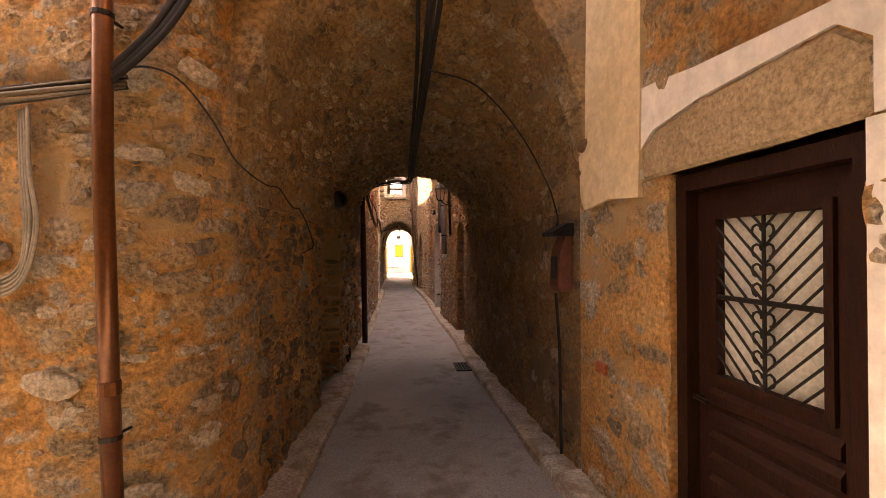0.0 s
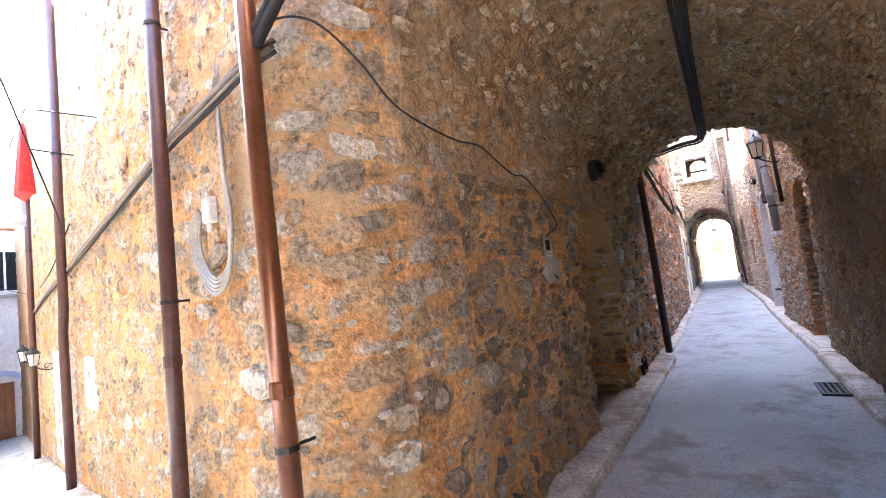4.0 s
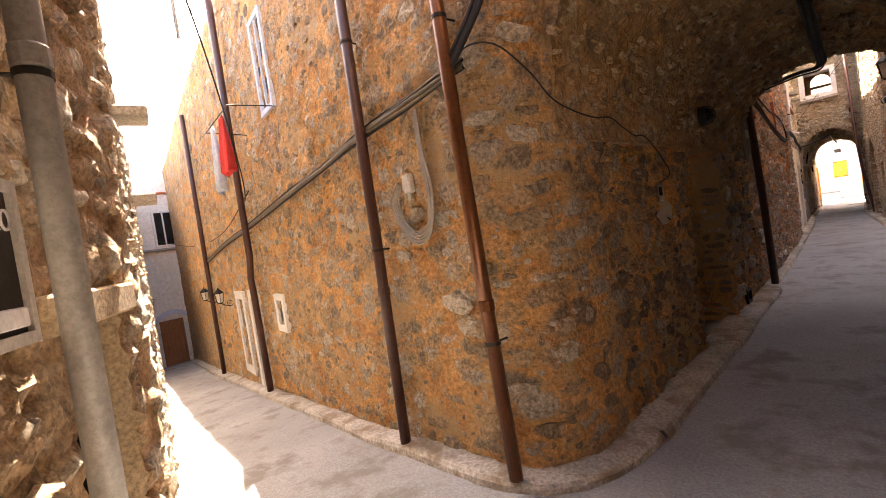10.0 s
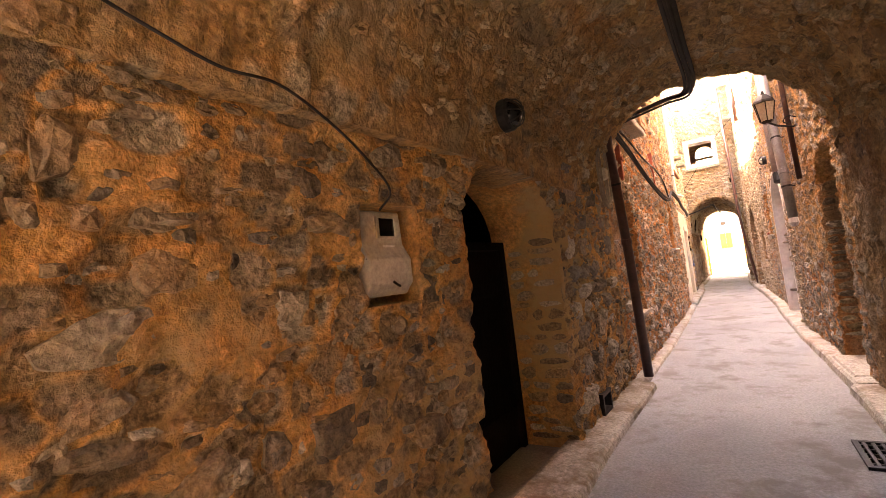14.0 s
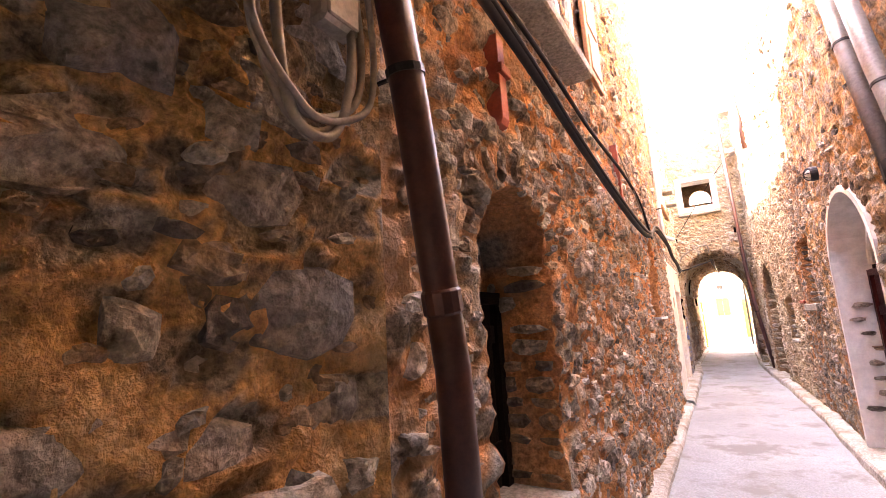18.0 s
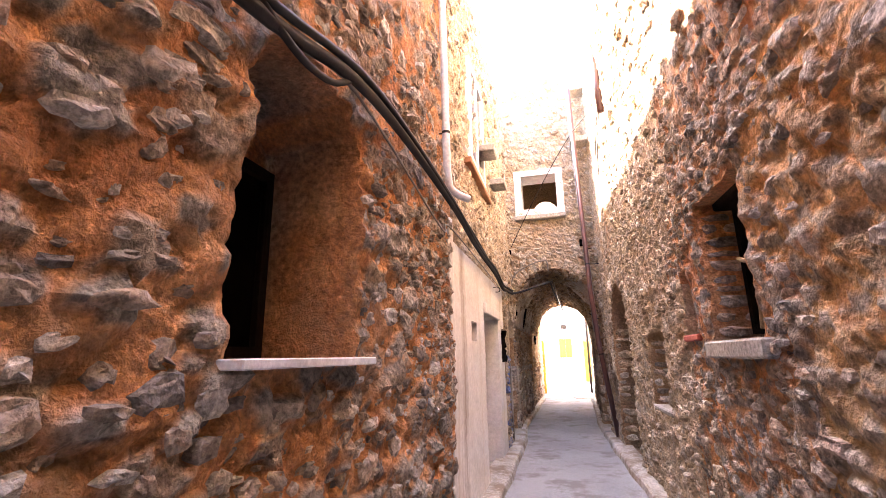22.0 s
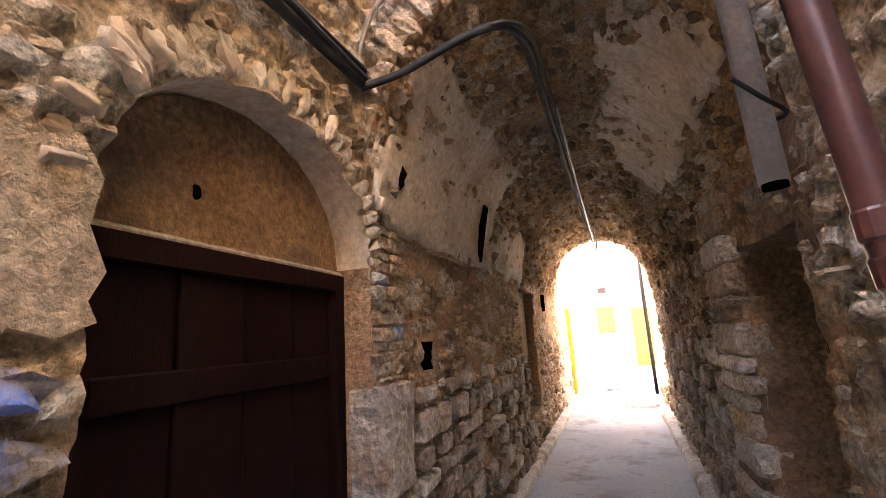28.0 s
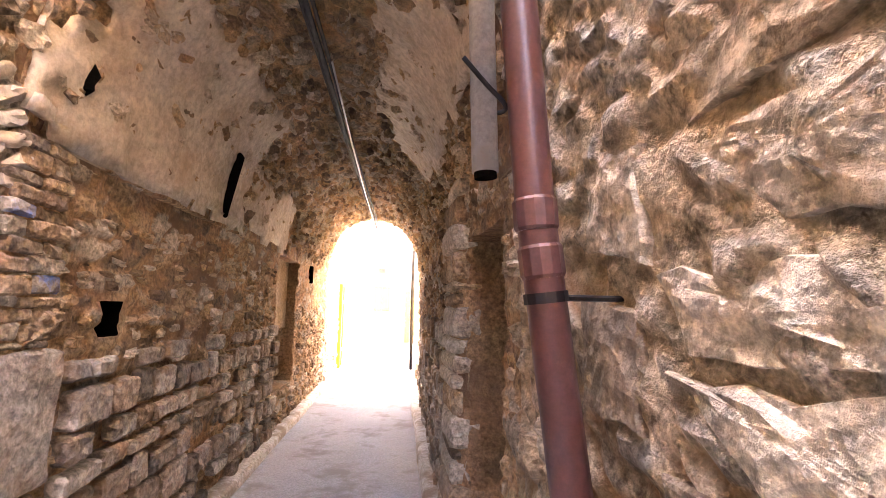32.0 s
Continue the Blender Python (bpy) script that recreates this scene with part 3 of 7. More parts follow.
def vault(name, ystart, y1, ends, material, res=0.04, amp=0.022, outer=0.35, label="", flakes=0, flake=(0.05, 0.12), proud=0.02, flake_mat=None, flare=1.0, bed=None):
    """A barrel over the passage. ystart: where it begins on its left and right side. ends: at start and end the (left x, right x, spring z, crown z).
    flakes: bits of stone that show in it."""
    ny, na = int((y1 - min(ystart)) / res), 80
    on = barrel(ystart, y1, ends, flare)
    masks, tones = [], []
    inn, out = [], []
    for i in range(ny + 1):
        for k in range(na + 1):
            q, nrm = on(i / ny, math.pi * k / na)
            e, t, h = bedded(q, bed) if bed else (0, 0, 0)
            masks.append(e)
            tones.append(t)
            inn.append(q + nrm * (relief(q, amp) + h) * (0.0 if k in (0, na) else 1.0))
            out.append(q - nrm * outer)
    o, w = len(inn), na + 1
    faces = []
    for i in range(ny):
        for k in range(na):
            a, b, c, e = i * w + k, (i + 1) * w + k, (i + 1) * w + k + 1, i * w + k + 1
            faces += [(a, e, c, b), (o + a, o + b, o + c, o + e)]
        a, b = i * w, (i + 1) * w
        faces += [(a, b, o + b, o + a), (a + na, o + a + na, o + b + na, b + na)]
    for k in range(na):
        a, b = k, ny * w + k
        faces += [(a, o + a, o + a + 1, a + 1), (b, b + 1, o + b + 1, o + b)]
    verts, plain = inn + out, len(faces)
    rng = random.Random(len(name))
    for _ in range(flakes):
        q, nrm = on(rng.random(), math.pi * rng.uniform(0.03, 0.97))
        q = q + nrm * (relief(q, amp, bed) - 0.004)
        v, f = STONES[rng.randrange(len(STONES))]
        d = Vector((0, 1, 0))
        e = nrm.cross(d)
        a = rng.uniform(-0.7, 0.7)
        d, e = d * math.cos(a) + e * math.sin(a), e * math.cos(a) - d * math.sin(a)
        sx, sy = rng.uniform(*flake) / 2, rng.uniform(*flake) * 0.62 / 2
        n0 = len(verts)
        verts += [q + d * (p[0] * sx) + e * (p[1] * sy) + nrm * (p[2] * proud * rng.uniform(0.8, 1.2)) for p in v]
        faces += [tuple(n0 + j for j in g) for g in f]
    ob = mesh_ob(name, verts, faces, material)
    for key, val in (("stone_mask", masks), ("stone_tone", tones)):
        at = ob.data.attributes.new(key, "FLOAT", "POINT")
        at.data.foreach_set("value", val + [0.0] * (len(verts) - o))
    if flakes:
        ob.data.materials.append(flake_mat)
        idx = [0] * plain + [1] * (len(faces) - plain)
        ob.data.polygons.foreach_set("material_index", idx)
    return tagged(ob, label, "vault", kind="structure")


def stone_shape(rng):
    """A rough stone face in a 2 x 2 x 1 block: an irregular rim, a shoulder and a broken top."""
    n = rng.randint(7, 9)
    rim = []
    for k in range(n):
        a = 2 * math.pi * (k + rng.uniform(-0.25, 0.25)) / n
        c, s = math.cos(a), math.sin(a)
        p = 1.0 / max(abs(c), abs(s)) ** 0.55
        r = p * rng.uniform(0.62, 1.0)
        rim.append((max(-1, min(1, c * r)), max(-1, min(1, s * r))))
    v = [(x, y, -0.6) for x, y in rim]
    v += [(x * rng.uniform(0.84, 0.95), y * rng.uniform(0.84, 0.95), rng.uniform(0.2, 0.8)) for x, y in rim]
    v += [(x * rng.uniform(0.42, 0.66) + rng.uniform(-0.08, 0.08), y * rng.uniform(0.42, 0.66) + rng.uniform(-0.08, 0.08), rng.uniform(0.4, 1.25)) for x, y in rim]
    v.append((rng.uniform(-0.15, 0.15), rng.uniform(-0.15, 0.15), rng.uniform(0.75, 1.15)))
    f = []
    for r in range(2):
        for k in range(n):
            j = (k + 1) % n
            f.append((r * n + k, r * n + j, (r + 1) * n + j, (r + 1) * n + k))
    f += [(2 * n + k, 2 * n + (k + 1) % n, 3 * n) for k in range(n)]
    return v, f


_rng = random.Random(5)
STONES = [stone_shape(_rng) for _ in range(28)]
_stone_mesh = {}


def stone_mesh(i, material, smooth=True):
    if (i, material.name) not in _stone_mesh:
        me = bpy.data.meshes.new("stone")
        v, f = STONES[i]
        me.from_pydata(v, [], f)
        me.materials.append(material)
        if i % 4 == 0:
            me.shade_smooth()
        _stone_mesh[(i, material.name)] = me
    return _stone_mesh[(i, material.name)]


def stones(wall_ob, face, z0, z1, material, rest, size=(0.12, 0.34), course=(0.09, 0.2), fill=0.6, proud=(0.012, 0.04), avoid=(), s0=0.0, s1=None, seed=1, most=300, amp=0.02, mid=1.45, single="stone", keep=None, sink=0.008):
    """Rubble in rough courses over a wall's face. The ones nearest the eye's height are single parts; the rest is one joined part.
    avoid: (s from, s to, z from, z to) of openings."""
    rng = random.Random(seed)
    s1 = face.length if s1 is None else s1
    found = []
    z = z0
    while z < z1:
        h = rng.uniform(*course)
        s = s0 + rng.uniform(0, 0.15)
        while s < s1:
            w = rng.uniform(*size) * (0.6 + 2.2 * h)
            cs, cz = s + w / 2, z + h / 2 + rng.uniform(-0.02, 0.02)
            s += w + rng.uniform(0.005, 0.03)
            dens = fill + 0.22 * noise.noise(Vector((cs * 0.7, cz * 0.7, seed)))
            if rng.random() > dens or cs + w / 2 > s1 + 0.02:
                continue
            if any(a - w * 0.42 < cs < b + w * 0.42 and c - h * 0.42 < cz < d + h * 0.42 for a, b, c, d in avoid):
                continue
            if keep and not keep(cs, cz):
                continue
            found.append((cs, cz, w * rng.uniform(0.8, 1.02), h * rng.uniform(0.78, 1.08), rng.uniform(*proud), rng.uniform(-0.22, 0.22), rng.randrange(len(STONES))))
        z += h
    found.sort(key=lambda q: abs(q[1] - mid))
    verts, faces = [], []
    for n, (cs, cz, w, h, pr, rot, k) in enumerate(found):
        p, d, nn = face.basis(cs)
        q = Vector((p.x, p.y, cz))
        q = q + nn * (relief(q, amp, face.bed) - sink)
        up = Vector((0, 0, 1))
        ex = d * math.cos(rot) + up * math.sin(rot)
        ey = up * math.cos(rot) - d * math.sin(rot)
        if ex.cross(ey).dot(nn) < 0:
            ex = -ex
        if n < most:
            ob = new(single, stone_mesh(k, material))
            m = Matrix((ex * (w / 2), ey * (h / 2), nn * pr)).transposed().to_4x4()
            m.translation = q
            ob.matrix_world = m
            ob.parent = wall_ob
        else:
            n0 = len(verts)
            v, f = STONES[k]
            verts += [q + ex * (a * w / 2) + ey * (b * h / 2) + nn * (c * pr) for a, b, c in v]
            faces += [tuple(n0 + j for j in g) for g in f]
    if verts:
        ob = mesh_ob("rubble_stones", verts, faces, rest, wall_ob)
        tagged(ob, kind="stuff")


def ring_stones(wall_ob, face, s, w, top, rise, n, length, material, proud=0.02, amp=0.02, wide=1.0, seed=3, arc=(0.0, 1.0)):
    """Wedge stones set on edge round an arched head."""
    rng = random.Random(seed)
    for k in range(n):
        a = math.pi * (arc[0] + (arc[1] - arc[0]) * (k + 0.5) / n)
        ln = length * rng.uniform(0.8, 1.15)
        p, d, nn = face.basis(s)
        dirv = Vector((math.cos(a) * w / 2, 0, math.sin(a) * rise))
        o = d * math.cos(a) * (w / 2 + ln * 0.5) + Vector((0, 0, top - rise + math.sin(a) * (rise + ln * 0.5)))
        q = p + o
        q = q + nn * (relief(q, amp, face.bed) - 0.004)
        rad = (d * math.cos(a) + Vector((0, 0, math.sin(a)))).normalized()
        tan = nn.cross(rad)
        step = math.pi * (w / 2 + rise) / 2 * (arc[1] - arc[0]) / n
        ob = new("arch_stone", stone_mesh(rng.randrange(len(STONES)), material))
        m = Matrix((rad * ln / 2, tan * step * 0.46 * wide, nn * proud * rng.uniform(0.7, 1.3))).transposed().to_4x4()
        if m.to_3x3().determinant() < 0:
            m = Matrix((rad * ln / 2, -tan * step * 0.46 * wide, nn * proud)).transposed().to_4x4()
        m.translation = q
        ob.matrix_world = m
        ob.parent = wall_ob


def jamb_stones(wall_ob, face, y, depth, z0, z1, material, seed, sign=-1, course=(0.05, 0.12), proud=0.02):
    """Flat stones laid up the side of an opening."""
    rng = random.Random(seed)
    p, d, n = face.basis(face.near(y=y))
    z = z0
    while z < z1:
        h = rng.uniform(*course)
        a = 0.0
        while a < depth - 0.04:
            w = min(rng.uniform(0.1, 0.3), depth - a)
            if rng.random() < 0.85:
                ob = new("jamb_stone", stone_mesh(rng.randrange(len(STONES)), material))
                ex, up, out = -n, Vector((0, 0, 1)), Vector((0, sign, 0))
                if ex.cross(up).dot(out) < 0:
                    ex = -ex
                m = Matrix((ex * w * 0.49, up * h * 0.47, out * proud * rng.uniform(0.6, 1.3))).transposed().to_4x4()
                m.translation = Vector((p.x, p.y, z + h / 2)) - n * (a + w / 2)
                ob.matrix_world = m
                ob.parent = wall_ob
            a += w + 0.01
        z += h


def ground_z(x, y):
    """The alley is level; the side street falls away to the west."""
    fall = max(0.0, -x - 1.9) * 0.105 if y < 16 else 0.0
    return Z0 - min(fall, 2.0)


# ---- ground ----
def make_ground():
    xs = [-400, -60] + [-24 + 0.5 * i for i in range(57)] + [6, 8, 12, 60, 400]
    ys = [-400, -40, -8] + [-7 + 0.5 * i for i in range(101)] + [46, 60, 400]
    v = [(x, y, ground_z(x, y) + 0.006 * noise.noise(Vector((x * 0.9, y * 0.9, 0)))) for x in xs for y in ys]
    n = len(ys)
    f = [(i * n + j, (i + 1) * n + j, (i + 1) * n + j + 1, i * n + j + 1) for i in range(len(xs) - 1) for j in range(n - 1)]
    return tagged(mesh_ob("ground", v, f, CONCRETE, smooth=True), "worn grey concrete paving of the narrow alley", "ground", kind="structure")


make_ground()


def kerb(name, face, s0, s1, width, height, label, res=0.16, mat_=KERB):
    """A low cement strip along the foot of a wall, uneven in width and height."""
    n = max(2, int((s1 - s0) / res))
    v = []
    for i in range(n + 1):
        s = s0 + (s1 - s0) * i / n
        p, d, nn = face.basis(s)
        w = width * (1 + 0.16 * noise.noise(Vector((p.x * 1.3, p.y * 1.3, 3))))
        h = height * (1 + 0.3 * noise.noise(Vector((p.x * 0.9, p.y * 0.9, 7))))
        q = p + nn * w
        g = ground_z(q.x, q.y)
        for off, z in ((-0.1, h + 0.012), (w * 0.5, h + 0.006), (w - 0.02, h), (w, h - 0.02), (w + 0.012, -0.02)):
            r = p + nn * off
            v.append((r.x, r.y, g + z))
    f = [(i * 5 + k, (i + 1) * 5 + k, (i + 1) * 5 + k + 1, i * 5 + k + 1) for i in range(n) for k in range(4)]
    return tagged(mesh_ob(name, v, f, mat_), label, "kerb", kind="structure")


# ---- walls ----
LOW = lambda p: ground_z(p.x, p.y) - 0.15  # noqa: E731
F_NORTH = Face([(-21, 7.9), (-11.05, 5.50), (-6.9, 4.60), (-2.78, 3.69), (-1.85, 3.53), (-1.60, 3.56), (-1.44, 3.70), (-1.35, 3.92), (-1.31, 4.3)], -1)
F_T1L = Face([(-1.31, 4.3), (-1.27, 5.4), (-1.19, 6.2), (-1.1, 9.2)], -1)
F_L2 = Face([(-1.1, 9.2), (-1.06, 11), (-1.03, 14), (-1.05, 16.88)], -1)
F_PL = Face([(-1.07, 16.88), (-1.08, 18.5), (-1.1, 20.48)], -1)
F_PU = Face([(-1.09, 16.88), (-1.1, 18.5), (-1.12, 20.48)], -1)
F_L4 = Face([(-1.12, 20.48), (-1.16, 22.4)], -1)
F_T2L = Face([(-1.16, 22.4), (-1.2, 23.4), (-1.14, 26), (-1.08, 29.6)], -1)
F_R0 = Face([(1.0, -6), (0.98, 2.2), (0.95, 3.5), (0.92, 4.4)], 1)
F_T1R = Face([(0.92, 4.4), (0.88, 6), (0.84, 9.2)], 1)
F_R2 = Face([(0.84, 9.2), (0.77, 12), (0.74, 14), (0.77, 16), (0.70, 19), (0.60, 21), (0.56, 22.4)], 1)
F_T2R = Face([(0.56, 22.4), (0.54, 24), (0.6, 26), (0.68, 29.6)], 1)
F_SOUTH = Face([(-1.25, -6), (-1.25, 1.2), (-2.9, 2.0), (-20, 6.5)], -1)
F_BACK = Face([(-1.7, -6), (1.1, -6)], 1)
F_WEST = Face([(-19.6, 3), (-19.6, 12)], -1)
F_ARCH1 = Face([(1.0, 4.30), (-1.35, 3.66)], 1)
F_EXIT1 = Face([(-1.3, 9.2), (1.0, 9.2)], 1)
F_ARCH2 = Face([(0.8, 22.4), (-1.4, 22.4)], 1)
F_END = Face([(9, 40), (-9, 40)], 1)
F_PLW = Face([(-1.08, 29.6), (-1.12, 32.9), (-7, 33.3)], -1)
F_PRE = Face([(0.68, 29.6), (0.74, 31.2), (6, 31.6)], 1)

# unseen tops at 7.4 and 8.5 m are raised to block sun and sky
w_north = wall("wall_side_north", F_NORTH, LOW, 5.7, 0.6, MORTAR, 0.022, res=0.035, bed=(5.0, 0.68, 0.016, 1.6), fine=9.5, label="orange-pointed rubble stone wall along the side street")
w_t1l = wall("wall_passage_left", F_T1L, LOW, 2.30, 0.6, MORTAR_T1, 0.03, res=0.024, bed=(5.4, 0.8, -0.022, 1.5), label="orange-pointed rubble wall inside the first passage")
w_l2 = wall("wall_alley_left", F_L2, LOW, 7.4, 0.6, MORTAR_RED, 0.035, res=0.032, bed=(5.2, 0.62, 0.022, 1.7), label="red-orange rubble stone wall of the open alley")
w_pl = wall("wall_plastered", F_PL, LOW, 2.6, 0.6, PLASTER, 0.007, res=0.045, label="stained white plaster on the lower alley wall")
w_pu = wall("wall_above_plaster", F_PU, 2.6, 6.6, 0.6, MORTAR_PALE, 0.03, res=0.035, bed=(6.5, 0.92, 0.022, 2.2), label="pale rubble stone wall above the plaster")
w_l4 = wall("wall_by_second_arch", F_L4, LOW, 6.6, 0.6, MORTAR_PALE, 0.03, res=0.035, bed=(6.5, 0.92, 0.022, 2.2), label="pale rubble stone wall beside the second arch")
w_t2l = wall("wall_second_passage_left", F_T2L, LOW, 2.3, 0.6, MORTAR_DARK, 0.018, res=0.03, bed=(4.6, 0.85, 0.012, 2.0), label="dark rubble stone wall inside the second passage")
w_r0 = wall("wall_entrance_right", F_R0, LOW, 8.5, 0.6, MORTAR, 0.02, res=0.035, bed=(4.6, 0.6, 0.010, 1.5), fine=6.2, label="orange rubble stone wall beside the dark door")
# takes the darkened copy of the vault render, as the shaded side
w_t1r = wall("wall_passage_right", F_T1R, LOW, 2.25, 0.6, VAULT_SHADED, 0.03, res=0.035, bed=(5.0, 0.35, 0.012, 1.4), label="rough rendered wall inside the first passage")
w_r2 = wall("wall_alley_right", F_R2, LOW, 6.8, 0.6, MORTAR_RED, 0.024, res=0.034, bed=(6.2, 0.9, 0.018, 2.3), label="orange and grey rubble stone wall of the open alley")
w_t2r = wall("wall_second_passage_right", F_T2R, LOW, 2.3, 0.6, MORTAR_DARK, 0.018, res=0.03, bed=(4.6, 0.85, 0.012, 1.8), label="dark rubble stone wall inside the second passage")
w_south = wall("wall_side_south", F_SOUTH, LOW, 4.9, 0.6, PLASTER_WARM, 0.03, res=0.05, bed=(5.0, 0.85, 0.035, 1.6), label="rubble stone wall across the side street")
# out of view: added to close the lane and cut its skylight
w_back = wall("wall_back", F_BACK, LOW, 8.5, 0.4, MORTAR, 0.02, 0.3, label="unseen plain wall added to close the lane and block light")
w_west = wall("wall_far_house", F_WEST, LOW, 8.0, 0.4, WHITEWASH, 0.01, 0.3, label="whitewashed wall of the far house")
w_a1 = wall("wall_over_first_arch", F_ARCH1, 2.1, 8.5, 0.4, MORTAR, 0.02, res=0.05, bed=(5.0, 0.6, 0.012, 1.5), label="rubble stone wall above the first archway")
w_x1 = wall("wall_over_passage_exit", F_EXIT1, 2.1, 5.9, 0.3, MORTAR_RED, 0.02, res=0.06, bed=(5.6, 0.7, 0.02, 1.7), label="rubble stone wall above the passage exit")
w_a2 = wall("wall_over_second_arch", F_ARCH2, 2.12, 7.6, 0.5, MORTAR_PALE, 0.03, res=0.035, bed=(6.5, 0.92, 0.022, 2.2), label="pale rubble stone front above the second archway")
w_end = wall("wall_end_house", F_END, LOW, 7.5, 0.4, END_M, 0.008, 0.3, label="pale ochre rendered house front across the square")
w_plw = wall("wall_square_left", F_PLW, LOW, 3.3, 0.5, MORTAR_PALE, 0.02, 0.07, bed=(5.0, 0.9, 0.03, 1.8), label="pale rubble stone wall beyond the second passage")
w_pre = wall("wall_square_right", F_PRE, LOW, 5.0, 0.5, MORTAR_PALE, 0.02, 0.07, bed=(5.0, 0.9, 0.03, 1.8), label="pale rubble stone wall at the square")

V1 = ((-1.34, 0.93, 2.13, 3.8), (-1.115, 0.855, 2.13, 3.18))
V2 = ((-1.17, 0.55, 2.15, 3.27), (-1.08, 0.68, 2.15, 3.27))
vault("vault_first_passage", (3.92, 4.25), 9.22, V1, VAULT_M, amp=0.034, flare=3.0, flakes=1000, bed=(7.0, 0.4, 0.014, 1.2), flake=(0.05, 0.15), proud=0.032, flake_mat=FLAKE, label="rough rendered barrel vault of the first passage")
vault("vault_second_passage", (22.43, 22.43), 29.6, V2, VAULT_2, amp=0.03, flakes=2600, bed=(6.5, 0.85, 0.024, 1.2), flake=(0.07, 0.2), proud=0.035, flake_mat=STONE_VAULT, label="dark rubble barrel vault of the second passage")


def vault_profile(xl, xr, zs, zc, face_x0, sign, grow=0.0):
    """The vault's section as an opening in a cross wall whose s = 0 lies at face_x0."""
    cx, hw = (xl + xr) / 2, (xr - xl) / 2 + grow
    out = []
    for k in range(25):
        a = math.pi * k / 24
        ca, sa = math.cos(a), math.sin(a)
        x = cx - hw * math.copysign(abs(ca) ** 0.88, ca)
        out.append(((x - face_x0) * sign, zs + (zc + grow - zs) * abs(sa) ** 0.88))
    return [(out[0][0], 1.5)] + out + [(out[-1][0], 1.5)]


carve(w_a1, [cutter(F_ARCH1, F_ARCH1.length / 2, [(a * 1.25, z) for a, z in vault_profile(*V1[0], -0.175, -1)], 1.2, VAULT_M)])
carve(w_x1, [cutter(F_EXIT1, F_EXIT1.length / 2, vault_profile(*V1[1], -0.15, 1), 1.2, VAULT_M)])
carve(w_a2, [cutter(F_ARCH2, F_ARCH2.length / 2, vault_profile(*V2[0], -0.3, -1), 1.2, MORTAR_DARK),
             cutter(F_ARCH2, 0.8 + 0.47, arch_profile(0.72, 0.74, 0, base=4.55), 1.2, WHITEWASH)])


def slab_block(name, x0, x1, y0, y1, z0, z1, material, label):
    ob = part(name, box(x1 - x0, y1 - y0, z1 - z0, ((x0 + x1) / 2, (y0 + y1) / 2, (z0 + z1) / 2)), material)
    return tagged(ob, label, "wall", kind="structure")


# two unseen slabs, added only to keep sky and sun off the entrance
slab_block("ceiling_lane", -1.35, 1.1, -6.0, 2.7, 3.75, 4.1, VAULT_M, "unseen slab added to keep skylight off the lane")
slab_block("ceiling_by_door", -0.45, 1.1, 2.7, 3.4, 3.75, 4.1, VAULT_M, "unseen slab added to keep sun off the door wall")
slab_block("upper_floor_first", -1.6, 1.4, 4.95, 8.89, 4.2, 5.65, MORTAR, "stone upper storey over the first passage")
slab_block("roof_slab_second", -1.7, 1.2, 22.95, 29.5, 3.64, 3.9, MORTAR_PALE, "stone terrace floor over the second passage")

# kerbs
kerb("kerb_north", F_NORTH, 3.0, F_NORTH.length, 0.2, 0.06, "pale cement kerb along the side street wall")
kerb("kerb_passage_left", F_T1L, 0, F_T1L.length, 0.22, 0.06, "pale cement kerb in the first passage")
kerb("kerb_passage_right", F_T1R, -0.0, F_T1R.length, 0.2, 0.07, "pale cement kerb in the first passage")
kerb("kerb_entrance_right", F_R0, 6, F_R0.length, 0.2, 0.10, "pale cement kerb by the entrance")
kerb("kerb_alley_left", F_L2, 0, F_L2.length, 0.12, 0.05, "pale cement kerb along the alley wall")
kerb("kerb_plaster", F_PL, 0, F_PL.length, 0.17, 0.09, "pale cement kerb under the plaster wall")
kerb("kerb_left_arch", F_L4, 0, F_L4.length, 0.2, 0.10, "pale cement kerb by the second arch")
kerb("kerb_alley_right", F_R2, 0, F_R2.length, 0.16, 0.08, "pale cement kerb along the alley wall")
kerb("kerb_second_left", F_T2L, 0, F_T2L.length, 0.13, 0.07, "cement kerb in the second passage")
kerb("kerb_second_right", F_T2R, 0, F_T2R.length, 0.16, 0.10, "cement kerb in the second passage")

# openings through the long walls
Y = lambda f, y: f.near(y=y)  # noqa: E731
# the vent pocket is coloured near-black in place of its shade
carve(w_t1l, [cutter(F_T1L, Y(F_T1L, 5.60), arch_profile(0.34, 0.42, 0, base=1.42), 0.22, MORTAR),
              cutter(F_T1L, Y(F_T1L, 6.80), arch_profile(1.30, 2.12, 0.52, base=0.1), 0.55, MORTAR_T1),
              cutter(F_T1L, Y(F_T1L, 8.16), arch_profile(0.26, 0.18, 0, base=0.20), 0.2, SHADE_BLACK)])
carve(w_l2, [cutter(F_L2, Y(F_L2, 10.13), arch_profile(0.74, 1.42, 0.36, base=0.8), 0.36, MORTAR_RED),
             cutter(F_L2, Y(F_L2, 14.67), arch_profile(0.80, 1.12, 0.2, base=1.6), 0.50, MORTAR_RED)])
# the meter niche, cut here and below, has its shade as near-black colour
carve(w_pl, [cutter(F_PL, Y(F_PL, 17.95), arch_profile(0.3, 0.2, 0, base=1.75), 0.4, PLASTER),
             cutter(F_PL, Y(F_PL, 19.23), arch_profile(1.24, 2.0, 0, base=0.1), 0.36, PLASTER),
             cutter(F_PL, F_PL.length, arch_profile(0.58, 0.5, 0, base=1.5), 0.34, WOOD_OR_SHADE)])
